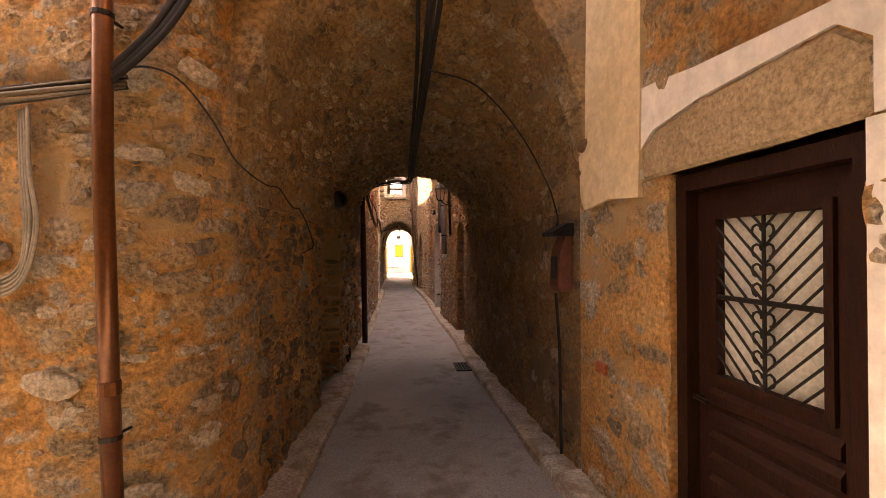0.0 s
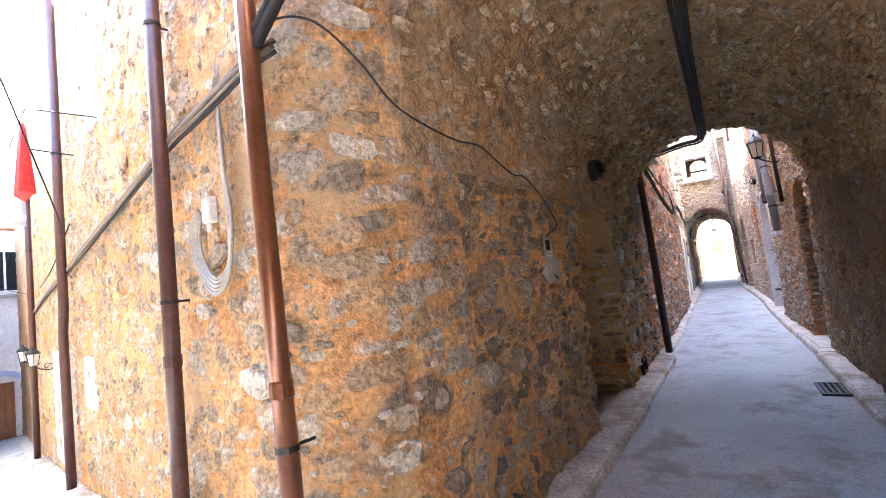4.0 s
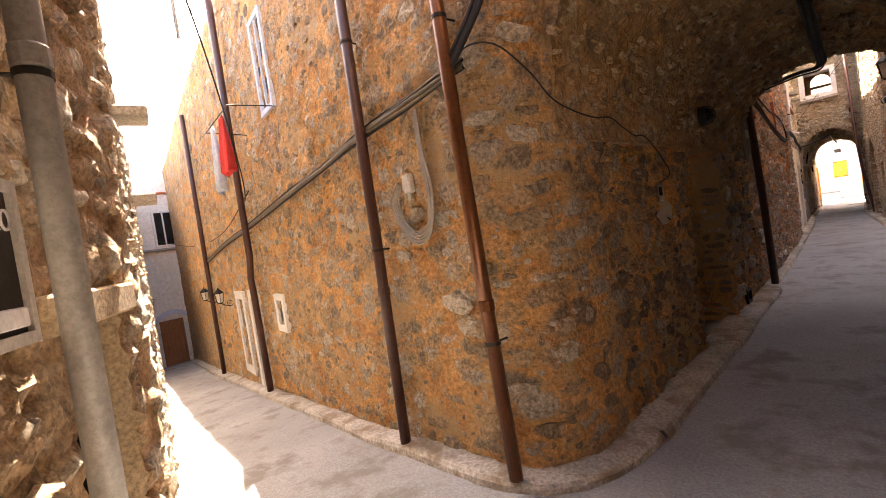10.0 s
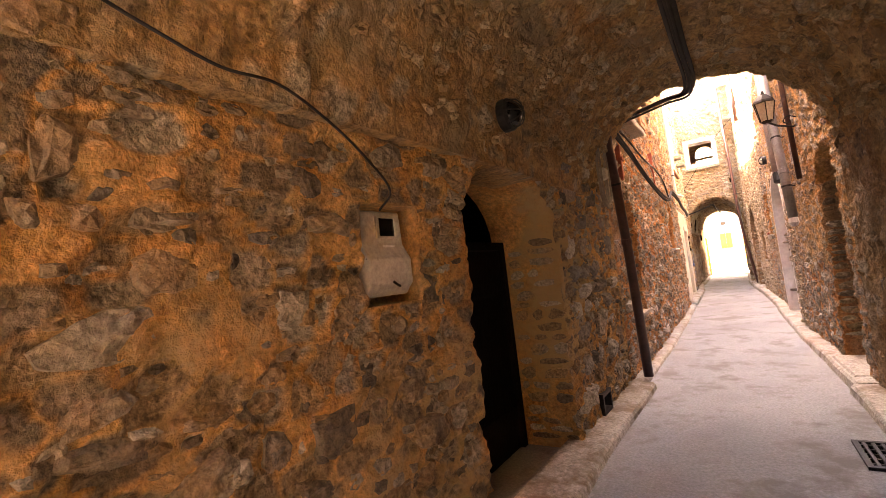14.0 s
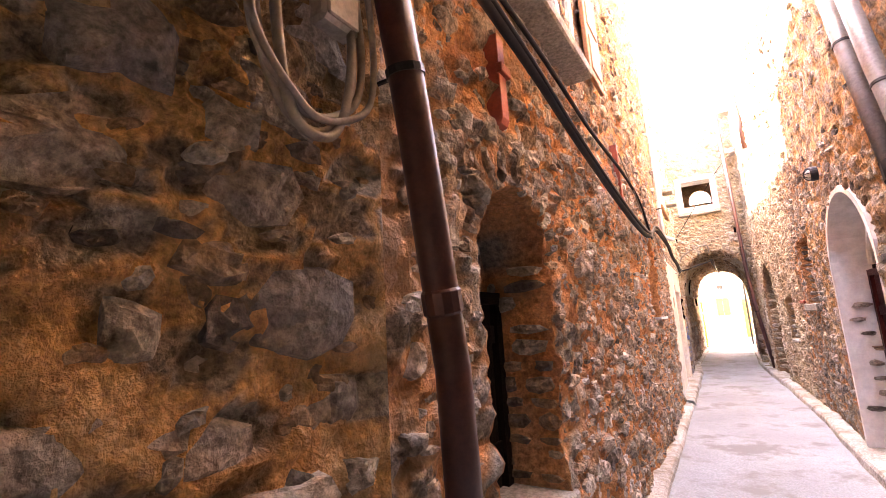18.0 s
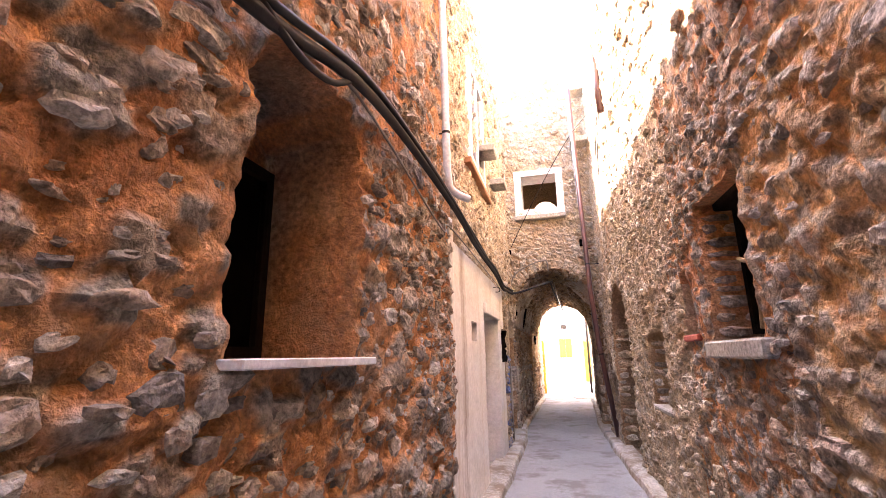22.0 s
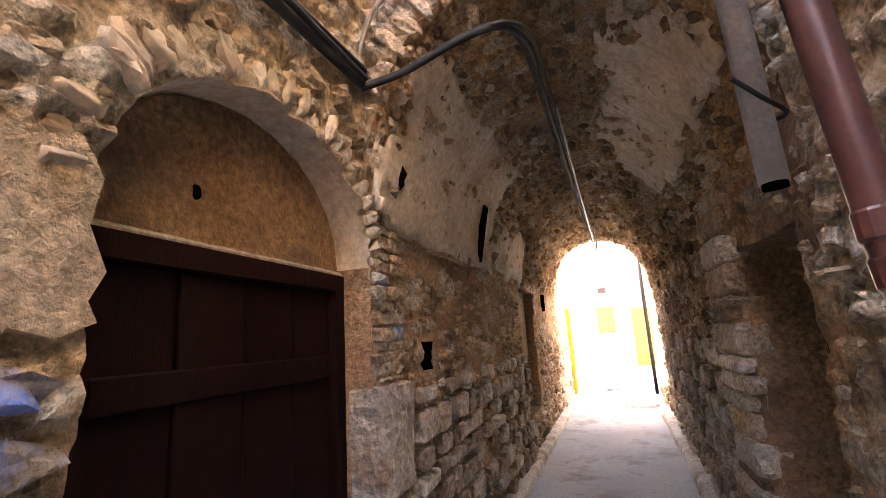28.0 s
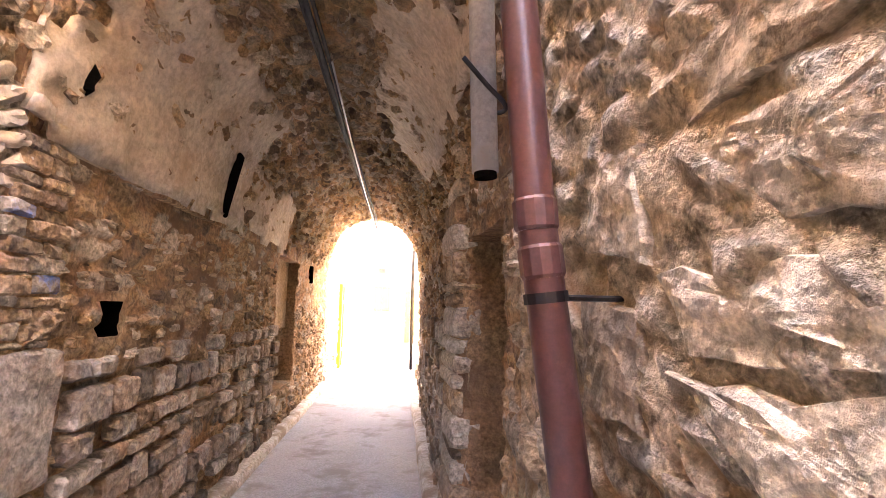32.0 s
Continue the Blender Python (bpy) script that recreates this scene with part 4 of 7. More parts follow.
carve(w_l4, [cutter(F_L4, 0.0, arch_profile(0.70, 0.5, 0, base=1.5), 0.34, WOOD_OR_SHADE),
             cutter(F_L4, Y(F_L4, 21.78), arch_profile(1.22, 2.33, 0.5, base=0.1), 0.34, LIME)])
# the small hole is coloured near-black in place of its shade
carve(w_t2l, [cutter(F_T2L, Y(F_T2L, 26.55), arch_profile(1.0, 2.0, 0.5, base=0.62), 0.35, MORTAR_DARK),
              cutter(F_T2L, Y(F_T2L, 23.1), arch_profile(0.16, 0.16, 0, base=1.42), 0.3, SHADE_BLACK)])
carve(w_r0, [cutter(F_R0, Y(F_R0, 2.91), arch_profile(0.96, 2.08, 0, base=0.13), 0.2, MORTAR)])
carve(w_south, [cutter(F_SOUTH, 7.2 + 1.2, arch_profile(0.62, 1.75, 0, base=-0.2), 0.3, LINTEL)])
carve(w_r2, [cutter(F_R2, Y(F_R2, 9.86), arch_profile(0.86, 2.25, 0.36, base=0.16), 0.34, MORTAR_RED),
             cutter(F_R2, Y(F_R2, 12.45), arch_profile(0.17, 0.22, 0.08, base=2.50), 0.3, MORTAR_RED),
             cutter(F_R2, Y(F_R2, 13.66), arch_profile(1.48, 2.55, 0.72, base=0.1), 0.52, WHITEWASH),
             cutter(F_R2, Y(F_R2, 16.15), arch_profile(0.72, 0.9, 0, base=1.66), 0.36, MORTAR_RED),
             cutter(F_R2, Y(F_R2, 17.0), arch_profile(0.26, 0.5, 0.1, base=1.72), 0.28, MORTAR_RED),
             cutter(F_R2, Y(F_R2, 18.3), arch_profile(0.72, 0.78, 0.1, base=1.06), 0.34, MORTAR_RED),
             cutter(F_R2, Y(F_R2, 20.43), arch_profile(1.3, 2.45, 0.7, base=0.2), 0.36, MORTAR_DARK)])
carve(w_t2r, [cutter(F_T2R, Y(F_T2R, 22.98), arch_profile(0.75, 1.85, 0, base=0.1), 0.4, MORTAR_DARK)])




def refinish(ob, material, test):
    """Gives the faces of a wall's front that pass the test another finish."""
    ob.data.materials.append(material)
    k = len(ob.data.materials) - 1
    for f in ob.data.polygons:
        if f.material_index == 0 and test(f.center):
            f.material_index = k


refinish(w_r2, MORTAR, lambda p: p.y < 15.6 + 0.8 * noise.noise(p * 1.1) and p.z > 1.15 + 0.5 * noise.noise(p * 1.3))
# the south wall's near end is darker: its shade put into the finish
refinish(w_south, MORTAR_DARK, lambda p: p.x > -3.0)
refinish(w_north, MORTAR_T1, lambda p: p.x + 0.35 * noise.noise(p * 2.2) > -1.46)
refinish(w_r2, MORTAR_PALE, lambda p: p.y + 0.3 * noise.noise(p * 1.5) > 20.9)
refinish(w_r2, MORTAR_PALE, lambda p: p.y + 0.5 * noise.noise(p * 1.5) > 17.2)


lime = [k for k, m in enumerate(w_l4.data.materials) if m == LIME]
w_l4.data.materials.append(MORTAR_DARK)
for f in w_l4.data.polygons:
    if f.material_index in lime and f.center.z < 1.93:
        f.material_index = len(w_l4.data.materials) - 1


def vault_patch(name, on, t0, t1, a0, a1, proud, seed, label, material=None, res=0.04):
    """A skin of old plaster left on a vault, its edge broken."""
    nt, na = int((t1 - t0) * 7.2 / res), int(abs(a1 - a0) * 1.0 / res)
    v, inside = [], []
    for i in range(nt + 1):
        for k in range(na + 1):
            u, w = i / nt, k / na
            q, n = on(t0 + (t1 - t0) * u, a0 + (a1 - a0) * w)
            rim = min(u, 1 - u) * nt * res * 0.5 + 0.0, min(w, 1 - w) * na * res
            keep = min(rim) - 0.04 - 0.13 * noise.fractal(q * 2.3 + Vector((seed, 0, 0)), 0.6, 2.0, 4)
            inside.append(keep > 0)
            v.append(q + n * (proud * min(1.0, 0.15 + max(keep, 0) * 9) + relief(q, 0.007)))
    m = na + 1
    f = [(i * m + k, (i + 1) * m + k, (i + 1) * m + k + 1, i * m + k + 1) for i in range(nt) for k in range(na) if inside[i * m + k] and inside[(i + 1) * m + k] and inside[(i + 1) * m + k + 1] and inside[i * m + k + 1]]
    used = sorted({j for g in f for j in g})
    to = {j: n for n, j in enumerate(used)}
    ob = mesh_ob(name, [v[j] for j in used], [tuple(to[j] for j in g) for g in f], material or LIME, smooth=True)
    md = ob.modifiers.new("thick", "SOLIDIFY")
    md.thickness, md.offset = 0.03, -1
    return tagged(ob, label, "plaster")


on2 = barrel((22.43, 22.43), 29.6, V2)
vault_patch("lime_plaster", on2, 0.0, 0.33, -0.08, 1.05, 0.05, 1, "broken pale lime plaster on the haunch of the second vault")
vault_patch("lime_plaster", on2, 0.31, 0.55, -0.04, 0.55, 0.05, 4, "broken pale lime plaster on the haunch of the second vault")
vault_patch("lime_plaster", on2, 0.02, 0.40, 1.80, 2.70, 0.05, 7, "worn pale lime plaster on the second vault")


def skin(face, s0, s1, z0, z1, proud, seed, label, material, rag=0.1, res=0.03, name="plaster_skin", only_start=False):
    """A thin coat left on a wall, its edges broken."""
    ns, nz = int((s1 - s0) / res), int((z1 - z0) / res)
    v, keep = [], []
    for i in range(ns + 1):
        s = s0 + (s1 - s0) * i / ns
        p, d, n = face.basis(s)
        for k in range(nz + 1):
            z = z0 + (z1 - z0) * k / nz
            q = Vector((p.x, p.y, z))
            e = (s - s0 if only_start else min(s - s0, s1 - s, z - z0, z1 - z)) - rag * (0.35 + noise.fractal(q * 6.0 + Vector((seed, 2, 0)), 0.6, 2.0, 4))
            keep.append(e > 0)
            v.append(q + n * (proud * min(1, 0.3 + max(e, 0) * 12) + relief(q, 0.006)))
    m = nz + 1
    f = [(i * m + k, (i + 1) * m + k, (i + 1) * m + k + 1, i * m + k + 1) for i in range(ns) for k in range(nz) if keep[i * m + k] and keep[(i + 1) * m + k] and keep[(i + 1) * m + k + 1] and keep[i * m + k + 1]]
    used = sorted({j for g in f for j in g})
    to = {j: n for n, j in enumerate(used)}
    ob = mesh_ob(name, [v[j] for j in used], [tuple(to[j] for j in g) for g in f], material, smooth=True)
    bm = bmesh.new()
    bm.from_mesh(ob.data)
    bmesh.ops.recalc_face_normals(bm, faces=bm.faces)
    nn = face.basis((s0 + s1) / 2)[2]
    if sum(g.normal.dot(nn) for g in bm.faces) < 0:
        bmesh.ops.reverse_faces(bm, faces=bm.faces)
    bm.to_mesh(ob.data)
    bm.free()
    md = ob.modifiers.new("thick", "SOLIDIFY")
    md.thickness, md.offset = proud * 0.9, -1
    return tagged(ob, label, "plaster")


skin(F_L2, F_L2.length - 0.11, F_L2.length, -0.2, 2.75, 0.022, 3, "ragged edge of the white plaster over the rubble", PLASTER, 0.05, 0.015, only_start=True)
for ob in (w_pl, w_end, w_r2, w_l2, w_t1l, w_north, w_r0, w_t1r, w_t2l, w_t2r, w_l4, w_pu, w_south):
    ob.data.shade_smooth()
    ob.data.set_sharp_from_angle(angle=radians(42))


# ---- things: helpers ----
def rough_block(w, d, h, c, seed, bevel=0.014, amp=0.01, cuts=3):
    """A squared stone with a broken, uneven face."""
    bm = box(w, d, h, c, bevel, seg=1)
    bmesh.ops.subdivide_edges(bm, edges=[e for e in bm.edges if e.calc_length() > 0.05], cuts=cuts, use_grid_fill=True)
    for v in bm.verts:
        q = v.co * 9 + Vector((seed * 3.7, seed * 1.3, seed))
        v.co += Vector([(noise.noise(q + Vector((k, 0, 0))) + 0.6 * noise.noise(q * 2.7 + Vector((0, k, 0)))) * amp for k in (0, 5, 11)])
    return bm


def hang(face, s, z, out=0.0):
    """The pose of a thing on a wall: its Y points off the wall, its Z up."""
    p, d, n = face.basis(s)
    x = n.cross(Vector((0, 0, 1)))
    m = Matrix((x, n, Vector((0, 0, 1)))).transposed().to_4x4()
    m.translation = Vector((p.x, p.y, z)) + n * out
    return m


def thing(name, bm, material, m, label, category, group="", smooth=False):
    ob = part(name, bm, material, smooth=smooth)
    ob.matrix_world = m
    return tagged(ob, label, category, group)


def prism(profile, x0, x1, bevel=0.0):
    """Extrudes a (y, z) outline along x."""
    bm = bmesh.new()
    a = [bm.verts.new((x0, y, z)) for y, z in profile]
    b = [bm.verts.new((x1, y, z)) for y, z in profile]
    bm.faces.new(a)
    bm.faces.new(b[::-1])
    for i in range(len(profile)):
        j = (i + 1) % len(profile)
        bm.faces.new((a[i], b[i], b[j], a[j]))
    bmesh.ops.recalc_face_normals(bm, faces=bm.faces)
    if bevel:
        bmesh.ops.bevel(bm, geom=bm.edges[:], offset=bevel, segments=2, profile=0.6, affect="EDGES")
    return bm


def plate(profile, y0, y1, bevel=0.0):
    """Extrudes an (x, z) outline along y."""
    bm = bmesh.new()
    a = [bm.verts.new((x, y0, z)) for x, z in profile]
    b = [bm.verts.new((x, y1, z)) for x, z in profile]
    bm.faces.new(a)
    bm.faces.new(b[::-1])
    for i in range(len(profile)):
        j = (i + 1) % len(profile)
        bm.faces.new((a[i], b[i], b[j], a[j]))
    bmesh.ops.recalc_face_normals(bm, faces=bm.faces)
    if bevel:
        bmesh.ops.bevel(bm, geom=bm.edges[:], offset=bevel, segments=1, affect="EDGES")
    return bm


def band(outer, inner, y0, y1):
    """A flat border between two outlines of the same count, y0 to y1 deep."""
    bm = bmesh.new()
    n = len(outer)
    ring = [[bm.verts.new((x, y, z)) for x, z in o] for y in (y0, y1) for o in (outer, inner)]
    oa, ia, ob_, ib = ring
    for i in range(n):
        j = (i + 1) % n
        for q in ((oa[i], oa[j], ia[j], ia[i]), (ob_[j], ob_[i], ib[i], ib[j]), (oa[i], ob_[i], ob_[j], oa[j]), (ia[j], ib[j], ib[i], ia[i])):
            bm.faces.new(q)
    bmesh.ops.recalc_face_normals(bm, faces=bm.faces)
    return bm


def pipe(name, pts, r, material, label, clips=(), rings=(), seg=14, n=1, wall_at=None):
    """A pipe: the tube, with wall clips and joint rings as parts of it."""
    line = bend(pts, n) if n > 1 else [Vector(p) for p in pts]
    ob = tagged(part(name, tube(line, r, seg), material, smooth=True), label, "pipe")

    def at(z):
        for a, b in zip(line, line[1:]):
            if min(a.z, b.z) <= z <= max(a.z, b.z) and abs(a.z - b.z) > 1e-6:
                return a.lerp(b, (z - a.z) / (b.z - a.z)), (b - a).normalized()
        return line[0], (line[1] - line[0]).normalized()

    for z in rings:
        p, d = at(z)
        part("joint_ring", tube([p - d * 0.035, p - d * 0.028, p + d * 0.028, p + d * 0.035], [r * 1.02, r * 1.12, r * 1.12, r * 1.02], seg), material, ob)
    for z in clips:
        p, d = at(z)
        bm = tube([p - d * 0.011, p + d * 0.011], r * 1.1, seg)
        if wall_at is not None:
            tube([p, p + Vector(wall_at)], 0.007, 6, bm)
        part("wall_clip", bm, METAL_DARK, ob)
    return ob


def cable(name, pts, r, material, label, n=6, seg=6):
    return tagged(part(name, tube(bend(pts, n), r, seg), material, smooth=True), label, "cable")


def meter(face, s, z, w, h, d, label, out=-0.17):
    """An electricity meter cupboard: a body with a deep lower half, a framed window, a name plate and a latch."""
    prof = [(0, 0), (d * 0.72, 0), (d, h * 0.14), (d, h * 0.42), (d * 0.74, h * 0.60), (d * 0.70, h * 0.98), (d * 0.62, h), (0, h)]
    ob = thing("meter_box", prism(prof, -w / 2, w / 2, 0.008), METER_M, hang(face, s, z, out), label, "meter box", "meter boxes")
    wx, wz, ww, wh = -w * 0.12, h * 0.80, w * 0.5, h * 0.27
    o = [(wx - ww / 2, wz - wh / 2), (wx + ww / 2, wz - wh / 2), (wx + ww / 2, wz + wh / 2), (wx - ww / 2, wz + wh / 2)]
    i = [(wx - ww * 0.38, wz - wh * 0.4), (wx + ww * 0.38, wz - wh * 0.4), (wx + ww * 0.38, wz + wh * 0.4), (wx - ww * 0.38, wz + wh * 0.4)]
    fr = part("window_frame", band(o, i, d * 0.70, d * 0.79), METER_M, ob)
    part("pane", plate(i, d * 0.735, d * 0.745), PANE_M, fr)
    part("name_plate", box(w * 0.28, 0.006, h * 0.035, (wx, d * 0.78, h * 0.575), 0.002), MARBLE, ob)
    part("latch", tube([(w * 0.02, d + 0.004, h * 0.16), (-w * 0.03, d + 0.014, h * 0.12), (-w * 0.10, d + 0.012, h * 0.10)], 0.006, 6), METAL_DARK, ob)
    for q in range(5):
        part("printed_mark", box(w * 0.045, 0.003, h * 0.03, (w * 0.2 - w * 0.075 * q, d * 0.80, h * 0.075), 0.0005), METAL_DARK, ob)
    part("seam", box(w * 1.01, 0.006, 0.006, (0, d * 0.9, h * 0.43), 0.001), METAL_DARK, ob)
    return ob


def plank_door(name, face, s, z, w, h, out, material, n, label, cat="door", frame_w=0.06, frame_mat=None, rails=True):
    """A boarded door in its frame: boards, cross rails and a ring handle, each a part."""
    frame_mat = frame_mat or material
    m = hang(face, s, z, out)
    o = [(-w / 2, 0), (w / 2, 0), (w / 2, h), (-w / 2, h)]
    i = [(-w / 2 + frame_w, 0.004), (w / 2 - frame_w, 0.004), (w / 2 - frame_w, h - frame_w), (-w / 2 + frame_w, h - frame_w)]
    ob = thing(name, band(o, i, -0.03, 0.05), frame_mat, m, label, cat)
    iw = w - 2 * frame_w
    for k in range(n):
        x = -iw / 2 + iw * (k + 0.5) / n
        part("board", box(iw / n - 0.006, 0.03, h - frame_w - 0.01, (x, 0.0 + 0.004 * ((k * 7) % 3), (h - frame_w) / 2), 0.004), material, ob)
    if rails:
        for zz in (h * 0.2, h * 0.78):
            part("cross_rail", box(iw * 0.96, 0.02, 0.09, (0, 0.03, zz), 0.005), material, ob)
    part("handle", tube([(iw * 0.36, 0.03, h * 0.5), (iw * 0.36, 0.065, h * 0.5), (iw * 0.36, 0.065, h * 0.43), (iw * 0.36, 0.03, h * 0.43)], 0.008, 6), METAL_DARK, ob)
    return ob


def framed(name, face, s, z, w, h, out, fw, depth, frame_mat, label, cat="window", bars=(), rows=(), pane=PANE_M, sill=None, bar=0.02):
    """A window: its frame, panes, bars and sill, each a part."""
    m = hang(face, s, z, out)
    o = [(-w / 2, 0), (w / 2, 0), (w / 2, h), (-w / 2, h)]
    i = [(-w / 2 + fw, fw), (w / 2 - fw, fw), (w / 2 - fw, h - fw), (-w / 2 + fw, h - fw)]
    ob = thing(name, band(o, i, 0, depth), frame_mat, m, label, cat)
    part("pane", plate(i, depth * 0.3, depth * 0.4), pane, ob)
    for b in bars:
        part("glazing_bar", box(bar, depth * 0.8, h - 2 * fw, (b, depth * 0.55, h / 2), 0.002), frame_mat, ob)
    for b in rows:
        part("glazing_bar", box(w - 2 * fw, depth * 0.7, bar, (0, depth * 0.52, b), 0.002), frame_mat, ob)
    if sill:
        part("sill", box(sill[0], sill[1], sill[2], (0, depth * 0.5, -sill[2] / 2), 0.006), sill[3], ob)
    return ob


def lantern(m, size, label):
    """A street lantern on a curled iron arm: cap, four posts, panes, floor and arm. Local Y off the wall, origin at the wall."""
    k = size
    ob = thing("wall_lantern", tube([(0, 0.0, -0.1 * k), (0, 0.06 * k, -0.16 * k), (0, 0.25 * k, -0.1 * k), (0, 0.36 * k, -0.02 * k)], 0.016 * k, 6), METAL_DARK, m, label, "lantern")
    c = 0.38 * k
    bm = bmesh.new()
    for z0, z1, r0, r1 in ((0.30, 0.34, 0.17, 0.15), (0.34, 0.44, 0.15, 0.05), (0.44, 0.50, 0.03, 0.015)):
        tube([(0, c, z0 * k), (0, c, z1 * k)], [r0 * k, r1 * k], 6, bm)
    part("cap", bm, METAL_DARK, ob)
    part("floor_plate", tube([(0, c, -0.03 * k), (0, c, 0.01 * k)], [0.05 * k, 0.10 * k], 6), METAL_DARK, ob)
    for q in range(6):
        a = math.pi * 2 * q / 6
        b = math.pi * 2 * (q + 1) / 6
        lo, hi = 0.095 * k, 0.15 * k
        part("post", tube([(lo * math.cos(a), c + lo * math.sin(a), 0.01 * k), (hi * math.cos(a), c + hi * math.sin(a), 0.30 * k)], 0.008 * k, 5), METAL_DARK, ob)
        f = 0.93
        v = [(lo * f * math.cos(a), c + lo * f * math.sin(a), 0.015 * k), (lo * f * math.cos(b), c + lo * f * math.sin(b), 0.015 * k), (hi * f * math.cos(b), c + hi * f * math.sin(b), 0.295 * k), (hi * f * math.cos(a), c + hi * f * math.sin(a), 0.295 * k)]
        mesh_ob("pane", v, [(0, 1, 2, 3)], LAMP_GLASS, ob)
    part("scroll", tube(bend([(0, 0.01 * k, -0.02 * k), (0, 0.12 * k, 0.02 * k), (0, 0.18 * k, -0.05 * k), (0, 0.13 * k, -0.09 * k), (0, 0.09 * k, -0.05 * k)], 5), 0.009 * k, 5), METAL_DARK, ob)
    return ob


def cage_lamp(m, r, label):
    """A round bulkhead lamp: base plate, glass bowl and wire cage."""
    ob = thing("bulkhead_lamp", tube([(0, -0.03, 0), (0, 0.02, 0), (0, 0.035, 0)], [r, r, r * 0.9], 18), METAL_DARK, m, label, "lamp")
    bm = bmesh.new()
    bmesh.ops.create_uvsphere(bm, u_segments=14, v_segments=8, radius=r * 0.8, matrix=Matrix.Translation((0, 0.03, 0)) @ Matrix.Diagonal((1, 0.75, 1, 1)))
    part("bowl", bm, LAMP_GLASS if r < 0.085 else PANE_M, ob, smooth=True)
    for q in range(4):
        a = math.pi * q / 4
        pts = [(math.cos(a) * r * 0.92 * math.cos(t), 0.03 + r * 0.75 * math.sin(t), math.sin(a) * r * 0.92 * math.cos(t)) for t in (0, 0.5, 1.0, 1.57, 2.14, 2.64, 3.14)]
        part("cage_wire", tube(pts, 0.005, 5), METAL_DARK, ob)
    return ob


def slab(name, m, sx, sy, sz, material, label, cat, bevel=0.012, group=""):
    return thing(name, box(sx, sy, sz, (0, sy / 2, 0), bevel), material, m, label, cat, group)


# ---- entrance: the dark door ----
def entrance_door():
    s = Y(F_R0, 2.91)
    m = hang(F_R0, s, 0.13, -0.13)
    w, h = 0.94, 2.06
    o = [(-w / 2, 0), (w / 2, 0), (w / 2, h), (-w / 2, h)]
    i = [(-w / 2 + 0.075, 0.004), (w / 2 - 0.075, 0.004), (w / 2 - 0.075, h - 0.075), (-w / 2 + 0.075, h - 0.075)]
    ob = thing("entrance_door", band(o, i, -0.03, 0.09), WOOD_DARK, m, "dark brown wooden door with iron grille over frosted glass, closed", "door")
    lw, lh = w - 0.15, h - 0.08
    gz0, gz1, gx = 1.13, 1.84, 0.255
    go = [(-lw / 2, 0.005), (lw / 2, 0.005), (lw / 2, lh), (-lw / 2, lh)]
    gi = [(-gx, gz0), (gx, gz0), (gx, gz1), (-gx, gz1)]
    leaf = part("leaf", band(go, gi, -0.02, 0.025), WOOD_DARK, ob)
    part("glass", plate(gi, -0.006, 0.0), FROST, ob, "frosted pale glass")
    mo = [(-gx - 0.035, gz0 - 0.035), (gx + 0.035, gz0 - 0.035), (gx + 0.035, gz1 + 0.035), (-gx - 0.035, gz1 + 0.035)]
    part("moulding", band(mo, gi, 0.02, 0.045), WOOD_DARK, leaf)
    gm = (gz0 + gz1) / 2
    part("grille_rail", box(2 * gx, 0.014, 0.022, (0, 0.035, gm), 0.003), METAL_DARK, ob)
    part("grille_stem", box(0.014, 0.014, gz1 - gz0, (0, 0.035, gm), 0.003), METAL_DARK, ob)
    for half in (0, 1):
        z0 = gz0 if half == 0 else gm
        z1 = gm if half == 0 else gz1
        for sgn in (-1, 1):
            for k in range(-2, 6):
                za = z0 + 0.075 * k
                p0, p1 = [0.0, za], [sgn * gx, za + gx * 0.95]
                if za < z0:
                    p0 = [sgn * (z0 - za) / 0.95, z0]
                if p1[1] > z1:
                    p1 = [sgn * (z1 - za) / 0.95, z1]
                if p0[1] >= z1 - 0.01 or abs(p1[0]) <= abs(p0[0]):
                    continue
                part("grille_bar", tube([(p0[0], 0.035, p0[1]), (p1[0], 0.035, p1[1])], 0.006, 5), METAL_DARK, ob)
        for k in range(4):
            zc = z0 + 0.05 + 0.08 * k
            for sgn in (-1, 1):
                pts = [(sgn * (0.006 + 0.024 * (1 - math.cos(t))), 0.04, zc + 0.026 * math.sin(t)) for t in (0, 0.8, 1.6, 2.4, 3.2, 4.0, 4.6)]
                part("scroll", tube(pts, 0.0055, 5), METAL_DARK, ob)
    for k in range(9):
        part("slat", prism([(0.02, 0.18 + 0.1 * k), (0.046, 0.195 + 0.1 * k), (0.046, 0.235 + 0.1 * k), (0.02, 0.265 + 0.1 * k)], -0.31, 0.31), WOOD_DARK, ob)
    part("door_handle", tube([(0.36, 0.03, 1.0), (0.36, 0.075, 1.0), (0.27, 0.08, 1.0)], 0.01, 6), METAL_DARK, ob)
    slab("door_threshold", hang(F_R0, s, 0.13, -0.2), 1.0, 0.42, 0.1, SLATE, "worn stone threshold under the dark door", "threshold")
    # lintel and white border
    lm = hang(F_R0, s, 2.21, -0.1)
    lp = [(-0.50, 0.0), (0.66, 0.0), (0.68, 0.15), (0.56, 0.24), (0.2, 0.29), (-0.40, 0.31), (-0.50, 0.22)]
    thing("door_lintel", plate(lp, 0, 0.125, 0.015), LINTEL, lm, "single rough ochre stone lintel over the dark door", "lintel")
    tm = hang(F_R0, s, 0.1, 0.0)
    rr = random.Random(4)
    left = [(0.485, 0), (0.485, 2.11)]
    edge = [(0.575 - 0.004 * k + rr.uniform(-0.018, 0.018), 2.11 - 0.21 * k) for k in range(11)]
